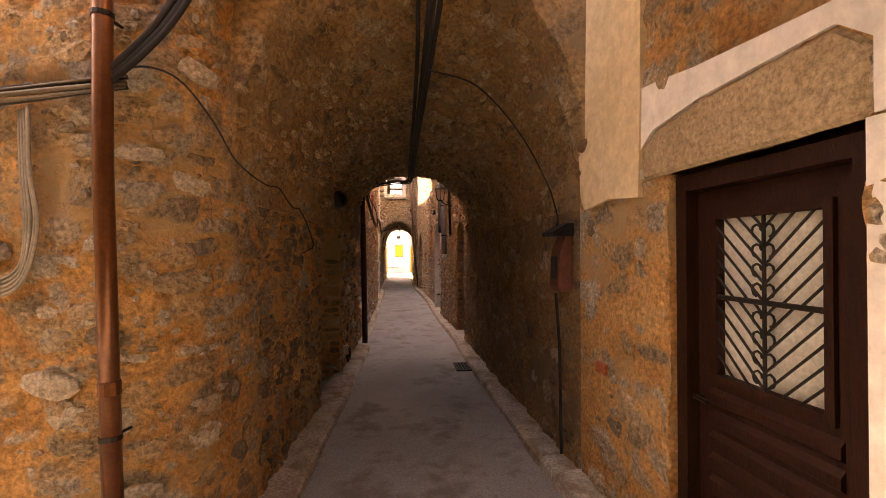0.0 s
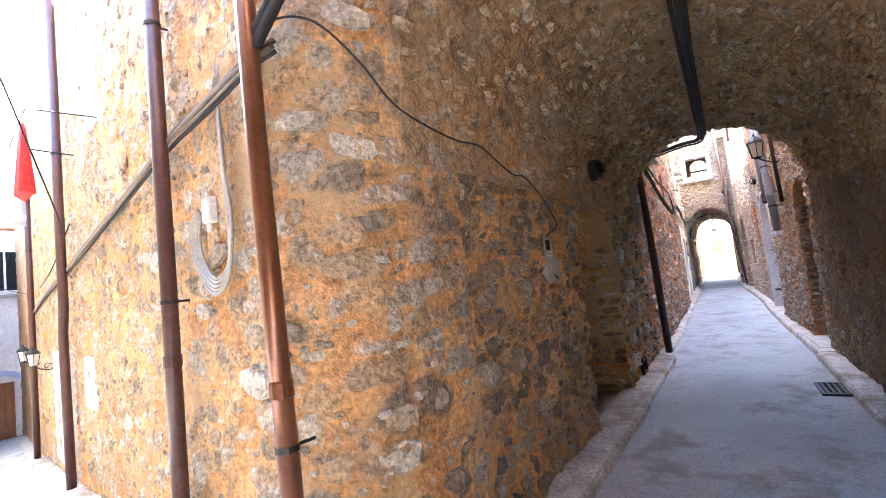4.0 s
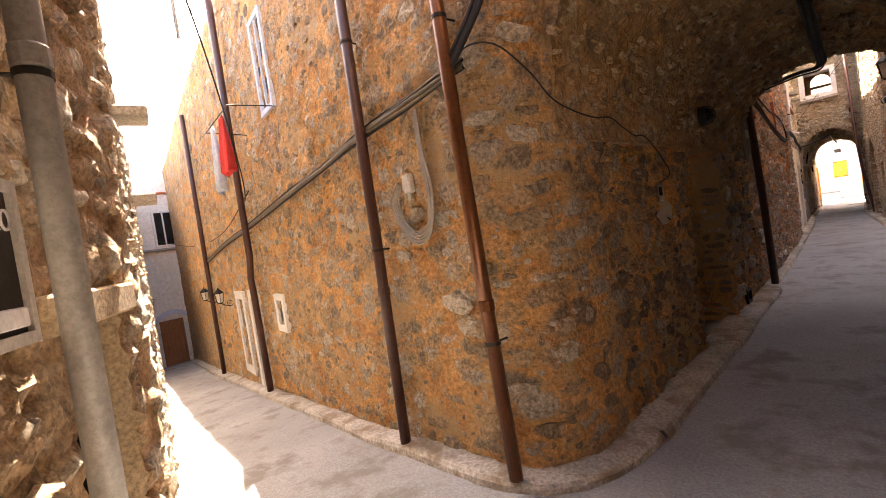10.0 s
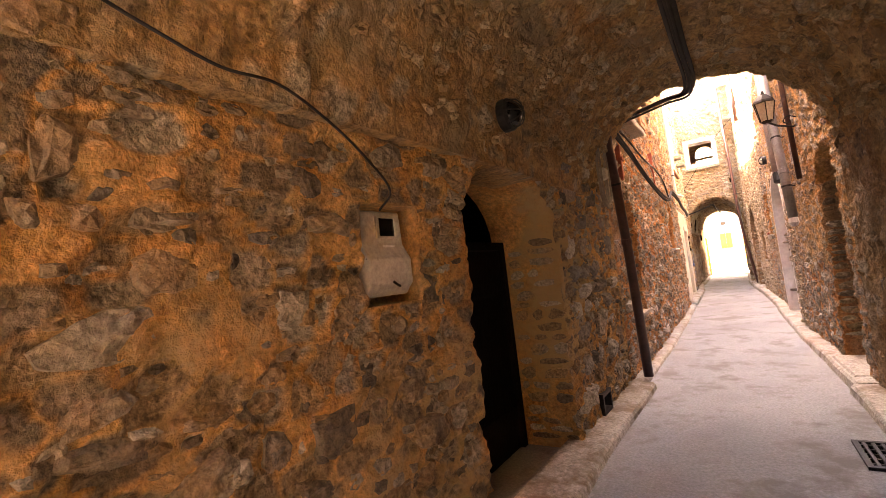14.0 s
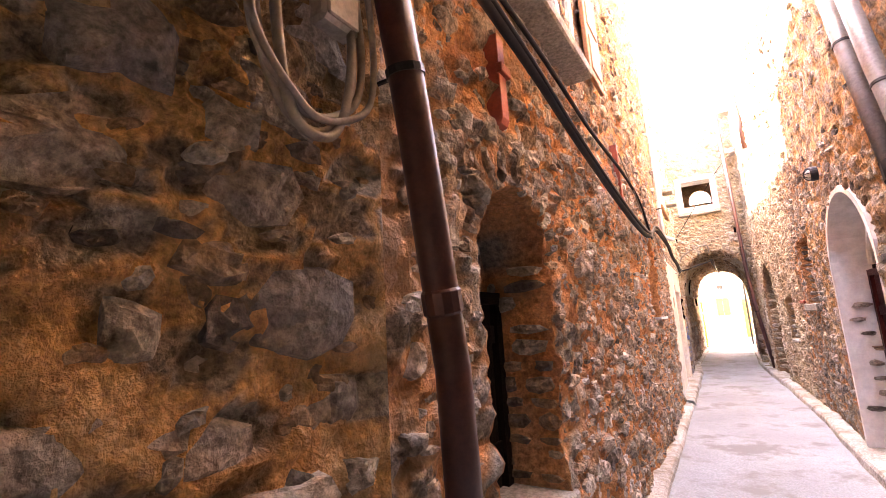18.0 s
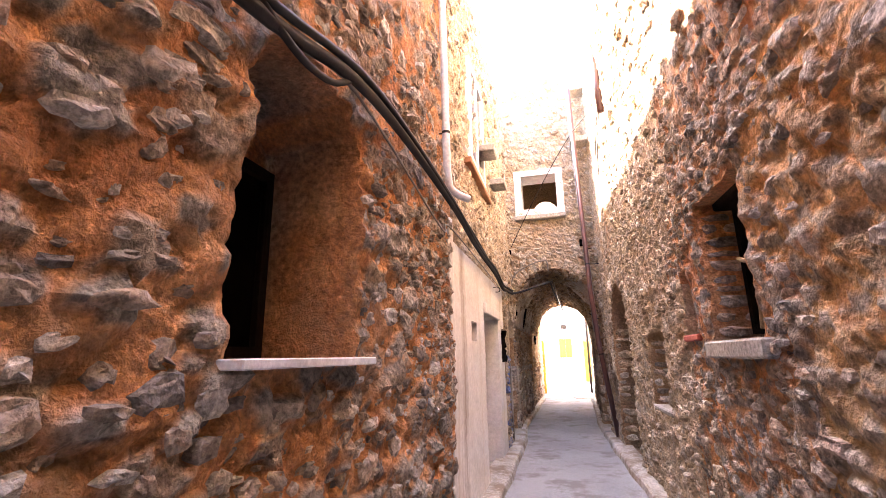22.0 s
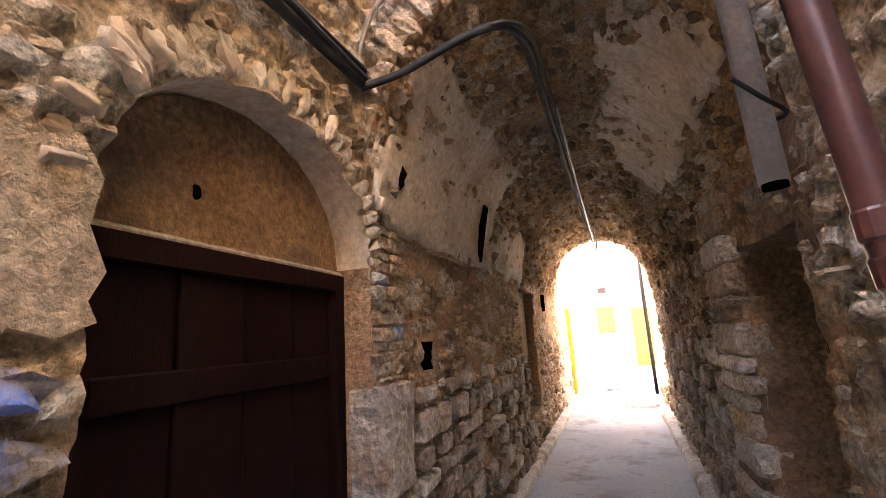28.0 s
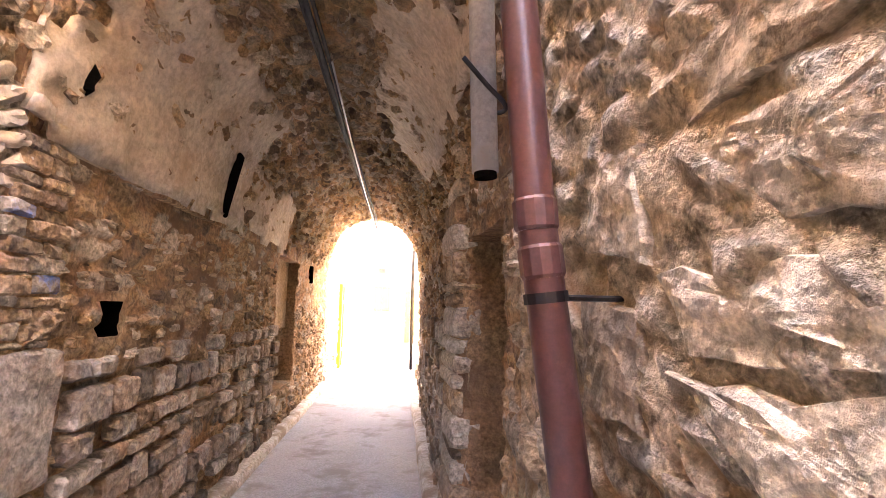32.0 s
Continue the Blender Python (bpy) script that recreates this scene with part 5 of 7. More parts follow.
    edge = [(-x, z) for x, z in left] , [(-x, z) for x, z in edge]
    thing("white_door_border", plate(edge[0] + edge[1], -0.04, 0.02), WHITEWASH, tm, "uneven white painted border beside the dark door", "plaster border")
    over = [(0.68, 2.12), (0.69, 2.27), (0.57, 2.36), (0.2, 2.41), (-0.40, 2.43), (-0.51, 2.34), (-0.51, 2.12), (-0.57, 2.12), (-0.60, 2.36), (-0.47, 2.50), (-0.1, 2.53), (0.25, 2.56), (0.52, 2.60), (0.78, 2.62), (0.8, 2.12)]
    thing("white_lintel_border", plate(over, -0.04, 0.022), WHITEWASH, tm, "uneven white plaster border round the stone lintel", "plaster border")
    pm = hang(F_R0, Y(F_R0, 3.98), 0.0, 0.0)
    patch = [(-0.38, 2.12), (-0.05, 2.15), (0.28, 2.11), (0.34, 2.2), (0.42, 3.2), (0.35, 3.6), (-0.42, 3.6), (-0.40, 2.6)]
    thing("plaster_patch", plate([(x, z) for x, z in patch], -0.05, 0.032), OCHRE, pm, "smooth cream plaster patch beside the archway", "plaster patch")
    thing("brick", box(0.12, 0.05, 0.07, (0, 0, 0), 0.006), BRICK, hang(F_R0, Y(F_R0, 4.05), 1.07, 0.01), "single red brick set in the rubble wall", "brick")


entrance_door()

# ---- first passage ----
meter(F_T1L, Y(F_T1L, 5.60), 1.455, 0.25, 0.37, 0.16, "beige electricity meter box in a wall niche")
cage_lamp(hang(F_T1L, Y(F_T1L, 6.66), 2.45, 0.09), 0.1, "round black caged lamp on the passage wall")
# near-black sheet: the doorway's shade put in as colour
thing("door_recess", plate(arch_profile(1.28, 2.1, 0.51, base=0.11), -0.54, -0.53), SHADE_BLACK, hang(F_T1L, Y(F_T1L, 6.80), 0, 0), "near-black sheet standing for shade at the back of the arched doorway", "recess")
plank_door("passage_door", F_T1L, Y(F_T1L, 6.80), 0.1, 1.28, 1.64, -0.48, WOOD_OR_SHADE, 7, "old dark boarded door deep in its arched opening")
thing("wall_vent", band([(-0.13, 0), (0.13, 0), (0.13, 0.18), (-0.13, 0.18)], [(-0.10, 0.03), (0.10, 0.03), (0.10, 0.15), (-0.10, 0.15)], -0.05, 0.02), METAL_DARK, hang(F_T1L, Y(F_T1L, 8.16), 0.2, 0.0), "small dark iron vent frame low in the wall", "vent")
rb = thing("post_box", prism([(0, 0), (0.10, 0.0), (0.12, 0.04), (0.10, 0.30), (0.05, 0.44), (0, 0.46)], -0.09, 0.09, 0.012), PIPE_RUST, hang(F_T1R, Y(F_T1R, 4.62), 1.52, 0.0), "rusty brown metal box on the passage wall", "metal box")
part("hood", prism([(0, 0.42), (0.16, 0.42), (0.17, 0.45), (0.05, 0.52), (0, 0.52)], -0.12, 0.12, 0.006), METAL_DARK, rb)
part("door_panel", box(0.12, 0.008, 0.22, (0, 0.112, 0.16), 0.003), METAL_DARK, rb)
cable("wall_wire", [(-0.2, 4.4, 3.11), (0.2, 4.6, 3.08), (0.55, 4.72, 2.78), (0.78, 4.74, 2.4), (0.85, 4.68, 2.12), (0.83, 4.62, 2.02)], 0.007, CABLE, "thin black wire running down the vault to the metal box")
cable("wall_wire", [(0.83, 4.66, 1.5), (0.86, 4.67, 1.1), (0.86, 4.65, 0.6), (0.86, 4.64, 0.26)], 0.012, CABLE, "black conduit running down the passage wall", n=3)
WIRE = [(-1.70, 3.42, 2.60), (-1.58, 3.44, 2.68), (-1.45, 3.53, 2.66), (-1.34, 3.65, 2.50), (-1.28, 3.77, 2.34), (-1.235, 3.93, 2.27), (-1.22, 4.2, 2.25), (-1.215, 4.45, 2.27), (-1.21, 4.65, 2.22), (-1.20, 4.85, 2.17), (-1.20, 5.05, 2.18), (-1.19, 5.25, 2.10), (-1.18, 5.42, 1.99), (-1.18, 5.54, 1.88), (-1.28, 5.58, 1.82)]
cable("wall_wire", WIRE, 0.005, CABLE, "thin black wire pinned along the wall to the meter")
for k, (dx, dz, r) in enumerate(((0, 0, 0.020), (0.035, 0.012, 0.016), (-0.03, 0.01, 0.014), (0.015, -0.03, 0.012))):
    cable("power_cable", [(-1.72 - dx, 3.43 - dz, 2.60), (-1.60 - dx, 3.44 - dz, 2.72), (-1.48 - dx, 3.48 - dz, 2.90), (-1.38 - dx, 3.52 - dz, 3.12 + dz), (-1.28 - dx, 3.53 - dz, 3.42), (-1.21 - dx, 3.53 - dz, 3.8), (-1.19 - dx, 3.52 - dz, 4.4)], r, CABLE, "black power cables climbing the corner above the archway")
for k, (dx, dz, r) in enumerate(((0, 0, 0.020), (0.05, 0.012, 0.018), (-0.05, 0.01, 0.016), (0.02, -0.035, 0.012))):
    cable("power_cable", [(-0.2 + dx * 1.8, 3.62, 4.3), (-0.2 + dx * 1.6, 3.66, 3.72), (-0.2 + dx * 1.5, 3.9, 3.44 + dz), (-0.2 + dx, 4.6, 3.22 + dz), (-0.2 + dx * 0.7, 6.0, 3.1 + dz), (-0.18 + dx * 0.7, 7.8, 3.08 + dz), (-0.18 + dx * 0.7, 9.1, 3.07 + dz), (-0.45 + dx * 0.3, 9.32, 3.08 + dz), (-0.95, 9.38, 3.0 + dz), (-1.0, 9.6, 2.96 + dz)], r, CABLE, "black power cables along the crown of the vault")


def floor_grate():
    x0, x1, y0, y1 = 0.44, 0.82, 7.58, 8.02
    z = Z0 + 0.006
    cx, cy = (x0 + x1) / 2, (y0 + y1) / 2
    o = [(x0, y0), (x1, y0), (x1, y1), (x0, y1)]
    i = [(x0 + 0.03, y0 + 0.03), (x1 - 0.03, y0 + 0.03), (x1 - 0.03, y1 - 0.03), (x0 + 0.03, y1 - 0.03)]
    turn = Matrix.Translation((0, 0, 0)) @ Matrix(((1, 0, 0, 0), (0, 0, 1, 0), (0, 1, 0, 0), (0, 0, 0, 1)))
    bm = band(o, i, z - 0.02, z + 0.012)
    bmesh.ops.transform(bm, matrix=turn, verts=bm.verts)
    ob = tagged(part("floor_grate", bm, METAL_DARK), "square dark cast iron grate set in the paving", "grate")
    # near-black plate for the shade under the bars
    part("pit", box(x1 - x0 - 0.05, y1 - y0 - 0.05, 0.006, (cx, cy, z - 0.004)), SHADE_BLACK, ob)
    for k in range(7):
        part("grate_bar", box(0.022, y1 - y0 - 0.05, 0.016, (x0 + 0.055 + k * (x1 - x0 - 0.11) / 6, cy, z + 0.002), 0.003), METAL_DARK, ob)
    for k in range(5):
        part("cross_bar", box(x1 - x0 - 0.05, 0.018, 0.014, (cx, y0 + 0.07 + k * (y1 - y0 - 0.14) / 4, z + 0.001), 0.003), METAL_DARK, ob)


floor_grate()

# ---- pipes on the corner and in the alley ----
pipe("downpipe", [(-1.745, 3.42, 5.6), (-1.72, 3.42, 2.2), (-1.65, 3.40, 0.2)], 0.042, PIPE_COPPER, "shiny coppery brown metal downpipe on the street corner", clips=(1.0, 2.9), rings=(1.22,), wall_at=(0.02, 0.12, 0))
pipe("downpipe", [(-2.74, 3.58, 5.6), (-2.77, 3.58, 1.7), (-2.80, 3.58, -0.05)], 0.042, PIPE_BROWN, "dark brown metal downpipe on the side street wall", clips=(1.62, 3.2), rings=(1.3,), wall_at=(0.02, 0.1, 0))
pipe("downpipe", [(-0.99, 9.03, 2.95), (-0.985, 9.2, 2.2), (-0.98, 9.33, 1.5), (-0.965, 9.38, 0.22)], 0.05, PIPE_BROWN, "dark brown downpipe at the passage exit", clips=(2.3,), rings=(1.68,), wall_at=(-0.12, 0, 0))
# this pipe gets the lighter, lit copy of the brown
pipe("downpipe", [(0.26, 21.78, 6.8), (0.34, 21.76, 2.7), (0.40, 21.75, 1.77), (0.58, 21.75, 0.25)], 0.043, PIPE_BROWN_LIT, "dark brown downpipe beside the second arch", clips=(1.595, 3.2), rings=(1.77, 1.67), wall_at=(0.2, 0, 0))
gp = pipe("cut_pipe", [(0.26, 22.16, 6.8), (0.40, 22.26, 2.02)], 0.045, PIPE_PALE, "grey plastic pipe cut off above the ground", clips=(3.6,), wall_at=(0.2, 0, 0))
# near-black plug for the shade inside the pipe
part("pipe_mouth", tube([(0.402, 22.262, 2.0), (0.4, 22.26, 2.03)], 0.038, 14), SHADE_BLACK, gp)
cable("black_strap", [(0.30, 22.12, 2.34), (0.38, 22.16, 2.28), (0.46, 22.22, 2.24), (0.45, 22.3, 2.25), (0.36, 22.28, 2.26)], 0.008, CABLE, "black cable tie round the grey pipe", n=4)
pp = pipe("cut_pipe", [(0.66, 12.55, 4.3), (0.64, 12.17, 3.34), (0.63, 11.75, 2.33)], 0.055, PIPE_GREY, "grey drain pipe ending in a black open mouth", clips=(3.4,), wall_at=(0.12, 0, 0))
part("mouth", tube([(0.632, 11.78, 2.42), (0.629, 11.735, 2.30), (0.629, 11.733, 2.295)], [0.062, 0.062, 0.03], 14), METAL_DARK, pp)
pipe("drain_pipe", [(0.66, 12.2, 4.2), (0.67, 11.86, 3.12), (0.68, 11.6, 2.38), (0.69, 11.5, 1.78)], 0.055, PIPE_GREY, "grey plastic drain pipe on the alley wall", clips=(2.9, 2.2), rings=(2.4,), wall_at=(0.1, 0, 0))
thing("pipe_cap", tube([(0, 0, 0.06), (0, 0.0, 0.0), (0, 0.01, -0.05)], [0.05, 0.06, 0.035], 12), MARBLE, Matrix.Translation((0.69, 11.49, 1.72)), "round white cap on the end of the drain pipe", "pipe cap")
pipe("drain_pipe", [(0.74, 11.15, 5.2), (0.74, 11.0, 3.2), (0.745, 10.85, 2.2)], 0.028, PIPE_BROWN, "thin dark brown pipe on the alley wall")
lantern(hang(F_R2, F_R2.near(y=10.72), 2.92, 0.0), 0.75, "black iron street lantern on a curled wall arm")
vm = hang(F_R2, F_R2.near(y=11.18), 2.44, 0.0)
vent = thing("louvre_vent", band([(-0.13, 0), (0.13, 0), (0.13, 0.26), (-0.13, 0.26)], [(-0.105, 0.025), (0.105, 0.025), (0.105, 0.235), (-0.105, 0.235)], -0.03, 0.045), METER_M, vm, "pale louvred vent grille on the alley wall", "vent")
for k in range(7):
    part("slat", prism([(0.0, 0.03 + 0.03 * k), (0.035, 0.025 + 0.03 * k), (0.035, 0.03 + 0.03 * k), (0.0, 0.045 + 0.03 * k)], -0.105, 0.105), METER_M, vent)
cage_lamp(hang(F_R2, F_R2.near(y=14.15), 2.98, 0.06), 0.075, "small white bulkhead lamp above the arched door")
pipe("upper_pipe", [(0.60, 19.7, 5.1), (0.60, 19.9, 5.9), (0.6, 20.4, 6.8)], 0.05, PIPE_BROWN, "brown pipe high on the alley wall")
pipe("white_pipe", [(-0.99, 16.45, 6.2), (-0.99, 16.55, 3.6), (-0.99, 16.6, 3.02), (-0.96, 16.68, 2.92), (-0.86, 16.78, 2.88)], 0.032, MARBLE, "white plastic pipe with an elbow at its foot", n=3, clips=(3.4,), wall_at=(-0.1, 0, 0))

# ---- alley, left wall ----
jb = thing("junction_box", box(0.12, 0.06, 0.12, (0, 0.03, 0), 0.01), METER_M, hang(F_T1L, Y(F_T1L, 8.98), 2.4, 0.02), "grey junction box between hanging cable loops", "junction box")
part("lid", box(0.10, 0.012, 0.10, (0, 0.062, 0), 0.004), METER_M, jb)
for k, (a, b, r) in enumerate(((0.0, 0.0, 0.011), (0.02, 0.03, 0.011), (-0.03, -0.02, 0.012), (0.04, 0.015, 0.009))):
    x = -1.06 + 0.012 * k
    cable("cable_loop", [(x, 8.80 - a, 2.75), (x, 8.76 - a, 2.45), (x, 8.77 - a, 2.22), (x, 8.84, 2.08 + b), (x, 8.93, 2.06 + b), (x, 9.02 + a, 2.14 + b), (x, 9.05 + a, 2.3), (x, 9.03 + a, 2.5), (x, 9.02, 2.75)], r, CABLE_GREY, "loop of old grey cable hanging on the wall")
plank_door("recess_door", F_L2, Y(F_L2, 10.13), 0.80, 0.74, 0.98, -0.33, WOOD_OR_SHADE, 6, "black boarded shutter door inside the arched recess")
slab("stone_sill", hang(F_L2, Y(F_L2, 10.08), 0.79, -0.36), 0.95, 0.40, 0.06, SLATE, "pale stone slab forming the sill of the recess", "sill")
for y, z0, z1 in ((10.0, 2.44, 2.9), (12.75, 2.62, 3.28)):
    rm = hang(F_L2, Y(F_L2, y), z0, 0.0)
    ob = thing("iron_bracket", prism([(-0.05, 0.0), (0.045, 0.03), (0.055, 0.06), (0.055, z1 - z0), (-0.05, z1 - z0)], -0.035, 0.035, 0.004), REDBR, rm, "red painted iron bracket carrying the cables", "bracket", "cable brackets")
    part("clamp", box(0.1, 0.03, 0.045, (0, 0.06, (z1 - z0) * 0.62), 0.004), REDBR, ob)
A = [(-1.0, 9.3, 2.97), (-0.97, 10.2, 2.84), (-0.96, 10.9, 2.73), (-0.95, 12.0, 2.60), (-0.95, 13.2, 2.53), (-0.95, 14.1, 2.56), (-0.95, 15.0, 2.78), (-0.95, 16.5, 2.77), (-0.98, 17.5, 2.72), (-1.0, 18.3, 2.70), (-1.01, 19.2, 2.68), (-1.03, 20.1, 2.60), (-1.06, 21.0, 2.68), (-1.12, 22.3, 2.80)]
cable("power_cable", A, 0.024, CABLE, "thick black power cable sagging along the alley wall")
cable("power_cable", [(x + 0.02, y, z + 0.025 + 0.02 * math.sin(y)) for x, y, z in A], 0.016, CABLE, "thick black power cable sagging along the alley wall")
cable("power_cable", [(-1.0, 9.3, 3.05), (-0.97, 10.3, 3.02), (-0.97, 11.5, 2.97), (-0.96, 12.75, 2.98), (-0.93, 13.5, 2.84), (-0.94, 14.2, 2.60), (-0.96, 14.6, 2.62), (-0.96, 15.1, 2.85), (-0.96, 16.5, 2.82), (-0.99, 18, 2.78), (-1.03, 20.1, 2.66), (-1.1, 22.3, 2.86)], 0.014, CABLE, "black cable looping between the brackets")
cable("power_cable", [(-0.98, 12.75, 3.2), (-0.94, 13.2, 2.9), (-0.95, 13.9, 2.72), (-0.97, 14.3, 2.6), (-0.98, 14.9, 2.74), (-0.97, 16.3, 2.5), (-1.0, 16.8, 2.62), (-1.03, 20.0, 2.55)], 0.007, CABLE_GREY, "thin grey wire sagging along the alley wall")
# window recess with the marble sill
slab("marble_sill", hang(F_L2, Y(F_L2, 14.68), 1.585, -0.12), 0.86, 0.2, 0.03, MARBLE, "thin white marble sill under the recessed window", "sill", 0.004)
# the pane is a near-black sheet for the unlit inside
framed("recess_window", F_L2, Y(F_L2, 14.62), 1.60, 0.78, 0.86, -0.47, 0.05, 0.05, WOOD_OR_SHADE, "dark unglazed window at the back of the recess", pane=SHADE_BLACK)
# upper window, slab and shutter
slab("balcony_slab", hang(F_L2, Y(F_L2, 10.5), 3.30, -0.1), 1.6, 0.28, 0.09, SLATE, "rough stone slab projecting under the upper window", "slab")
framed("upper_window", F_L2, Y(F_L2, 11.15), 3.5, 0.9, 1.3, -0.02, 0.09, 0.05, MARBLE, "upper window with a pale frame", bars=(0.0,), bar=0.04)
sh = thing("shutter", box(0.48, 0.035, 1.25, (0, 0, 0.62), 0.006), WOOD_TAN, hang(F_L2, Y(F_L2, 11.95), 3.55, 0.08), "open brown wooden shutter of the upper window", "shutter")
for k in range(3):
    part("panel", box(0.34, 0.02, 0.32, (0, 0.016, 0.22 + 0.4 * k), 0.012), WOOD_TAN, sh)

# ---- plastered wall ----
def glazed_door():
    s = Y(F_PL, 19.28)
    m = hang(F_PL, s, 0.12, -0.36)
    w, h = 1.14, 1.92
    o = [(-w / 2, 0), (w / 2, 0), (w / 2, h), (-w / 2, h)]
    i = [(-w / 2 + 0.09, 0.004), (w / 2 - 0.09, 0.004), (w / 2 - 0.09, h - 0.12), (-w / 2 + 0.09, h - 0.12)]
    ob = thing("glazed_door", band(o, i, 0, 0.07), WOOD_RED, m, "dark red painted door with barred glass panes, closed", "door")
    part("glass", plate(i, 0.01, 0.018), PANE_M, ob, "dark reflecting glass")
    iw = w - 0.18
    for k in range(1, 5):
        part("bar", box(0.035, 0.03, h - 0.13, (-iw / 2 + iw * k / 5, 0.035, (h - 0.12) / 2), 0.004), WOOD_RED, ob)
    for z in (0.45, 0.9, 1.35):
        part("rail", box(iw, 0.025, 0.03, (0, 0.033, z), 0.004), WOOD_RED, ob)
    part("kick_panel", box(iw, 0.03, 0.42, (0, 0.03, 0.22), 0.008), WOOD_RED, ob)
    slab("door_lintel", hang(F_PL, s, 2.165, -0.06), 1.36, 0.085, 0.13, PLASTER, "rough plastered beam above the red door", "lintel", 0.012)
    slab("door_step", hang(F_PL, s, 0.15, -0.36), 1.24, 0.5, 0.08, SLATE, "low stone doorstep of the red door", "step")


glazed_door()
cable("wall_hook", [(-1.08, 19.46, 2.52), (-1.03, 19.48, 2.53), (-1.0, 19.55, 2.51), (-1.02, 19.6, 2.48), (-1.06, 19.56, 2.47)], 0.006, METAL_DARK, "small bent iron hook in the plaster", n=4)
framed("upper_window", F_PU, Y(F_PU, 18.5), 3.78, 1.0, 1.4, -0.01, 0.08, 0.06, MARBLE, "upper window with white frame above the plaster", bars=(0.0,), bar=0.05)
slab("window_board", hang(F_PU, Y(F_PU, 18.55), 3.72, -0.02), 1.5, 0.1, 0.08, WOOD_TAN, "weathered brown board under the upper window", "sill")
for y, z, fc in ((18.75, 4.22, F_PU), (19.85, 4.18, F_PU)):
    slab("corbel_slab", hang(fc, Y(fc, y), z, -0.1), 0.34, 0.34, 0.09, SLATE, "projecting stone slab high on the wall", "corbel", group="corbels")
for z in (5.80, 6.95):
    slab("corbel_slab", hang(F_R2, F_R2.near(y=22.1), z, -0.1), 0.36, 0.44, 0.12, SLATE, "projecting stone slab high on the wall", "corbel", group="corbels")
jb2 = thing("junction_box", tube([(0, -0.03, 0), (0, 0.05, 0), (0, 0.06, 0)], [0.05, 0.05, 0.035], 14), METER_M, hang(F_L4, Y(F_L4, 20.86), 2.76, 0.03), "round grey junction box among the cables", "junction box")
part("lid", tube([(0, 0.055, 0), (0, 0.066, 0)], 0.036, 12), CABLE_GREY, jb2)

# ---- meters by the second arch and the arched door ----
meter(F_PL, Y(F_PL, 20.34), 1.56, 0.165, 0.36, 0.14, "grey electricity meter box in a shared niche", out=-0.2)
meter(F_L4, Y(F_L4, 20.68), 1.56, 0.165, 0.36, 0.14, "grey electricity meter box in a shared niche", out=-0.2)
slab("niche_lintel", hang(F_L4, 0.05, 2.02, -0.1), 0.74, 0.115, 0.05, SLATE, "flat stone over the meter niche", "lintel")
cable("wall_wire", [(-1.1, 20.9, 1.52), (-1.07, 20.93, 1.4), (-1.07, 20.95, 0.9), (-1.07, 20.95, 0.3)], 0.016, CABLE_GREY, "painted conduit running down under the meters", n=3)


def arched_door():
    s = Y(F_L4, 21.80)
    plank_door("brown_door", F_L4, s, 0.1, 1.18, 1.80, -0.18, WOOD_BLACK, 4, "very dark red-brown door under a plastered arch", frame_w=0.07)
    prof = [(x, z) for x, z in arch_profile(1.2, 0.52, 0.48, base=1.91)]
    thing("tympanum", plate(prof, -0.33, -0.165), MORTAR_DARK, hang(F_L4, s, 0.0, 0.0), "cracked lime plaster panel over the dark door", "plaster panel")
    slab("door_beam", hang(F_L4, s, 1.90, -0.24), 1.2, 0.1, 0.045, SLATE, "grey wooden beam above the dark door", "lintel")
    # near-black block painted as the shade in a small hole
    thing("plaster_hole", rough_block(0.035, 0.02, 0.05, (0, 0, 0), 4, 0.01, 0.014, 2), SHADE_BLACK, hang(F_L4, s, 2.08, -0.168) @ Matrix.Translation((0.22, 0, 0)), "small dark hole in cracked plaster", "hole")
    thing("plaster_patch", plate([(-0.10, 1.66), (-0.03, 1.63), (0.04, 1.65), (0.08, 1.61), (0.10, 1.66), (0.12, 1.7), (0.09, 1.82), (0.12, 1.95), (0.03, 2.0), (-0.04, 2.03), (-0.09, 1.95), (-0.07, 1.85), (-0.11, 1.76), (-0.08, 1.7)], -0.03, 0.045), MORTAR_PALE, hang(F_L4, Y(F_L4, 21.08), 0.0, 0.0), "flaking pale plaster on the door pier", "plaster patch")


arched_door()

# quoins of the pier, some blue-tinted
rq = random.Random(9)
for k in range(11):
    z = 0.3 + 0.125 * k
    ob = new("quoin_stone", stone_mesh(k % len(STONES), BLUE_STONE))
    m = hang(F_L4, Y(F_L4, 20.98 + 0.02 * (k % 3)), z, 0.0)
    ob.matrix_world = m @ Matrix.Diagonal((0.17 + 0.05 * rq.random(), 0.06, 0.062, 1)) @ Matrix(((1, 0, 0, 0), (0, 0, 1, 0), (0, -1, 0, 0), (0, 0, 0, 1)))
    ob.parent = w_l4

for k in range(8):
    z = 0.3 + 0.155 * k
    ob = new("quoin_stone", stone_mesh((k * 5 + 2) % len(STONES), BLUE_STONE if k % 3 != 1 else STONE_PALE))
    m = hang(F_L4, Y(F_L4, 20.68 + 0.03 * (k % 2)), z, 0.0)
    ob.matrix_world = m @ Matrix.Diagonal((0.15 + 0.03 * rq.random(), 0.055, 0.075, 1)) @ Matrix(((1, 0, 0, 0), (0, 0, 1, 0), (0, -1, 0, 0), (0, 0, 0, 1)))
    ob.parent = w_l4

# ---- second arch: front window, cables ----
fs = 0.8 + 0.47
fm = hang(F_ARCH2, fs, 4.55, 0.0)
o = [(-0.50, -0.16), (0.50, -0.16), (0.50, 0.86), (-0.50, 0.86)]
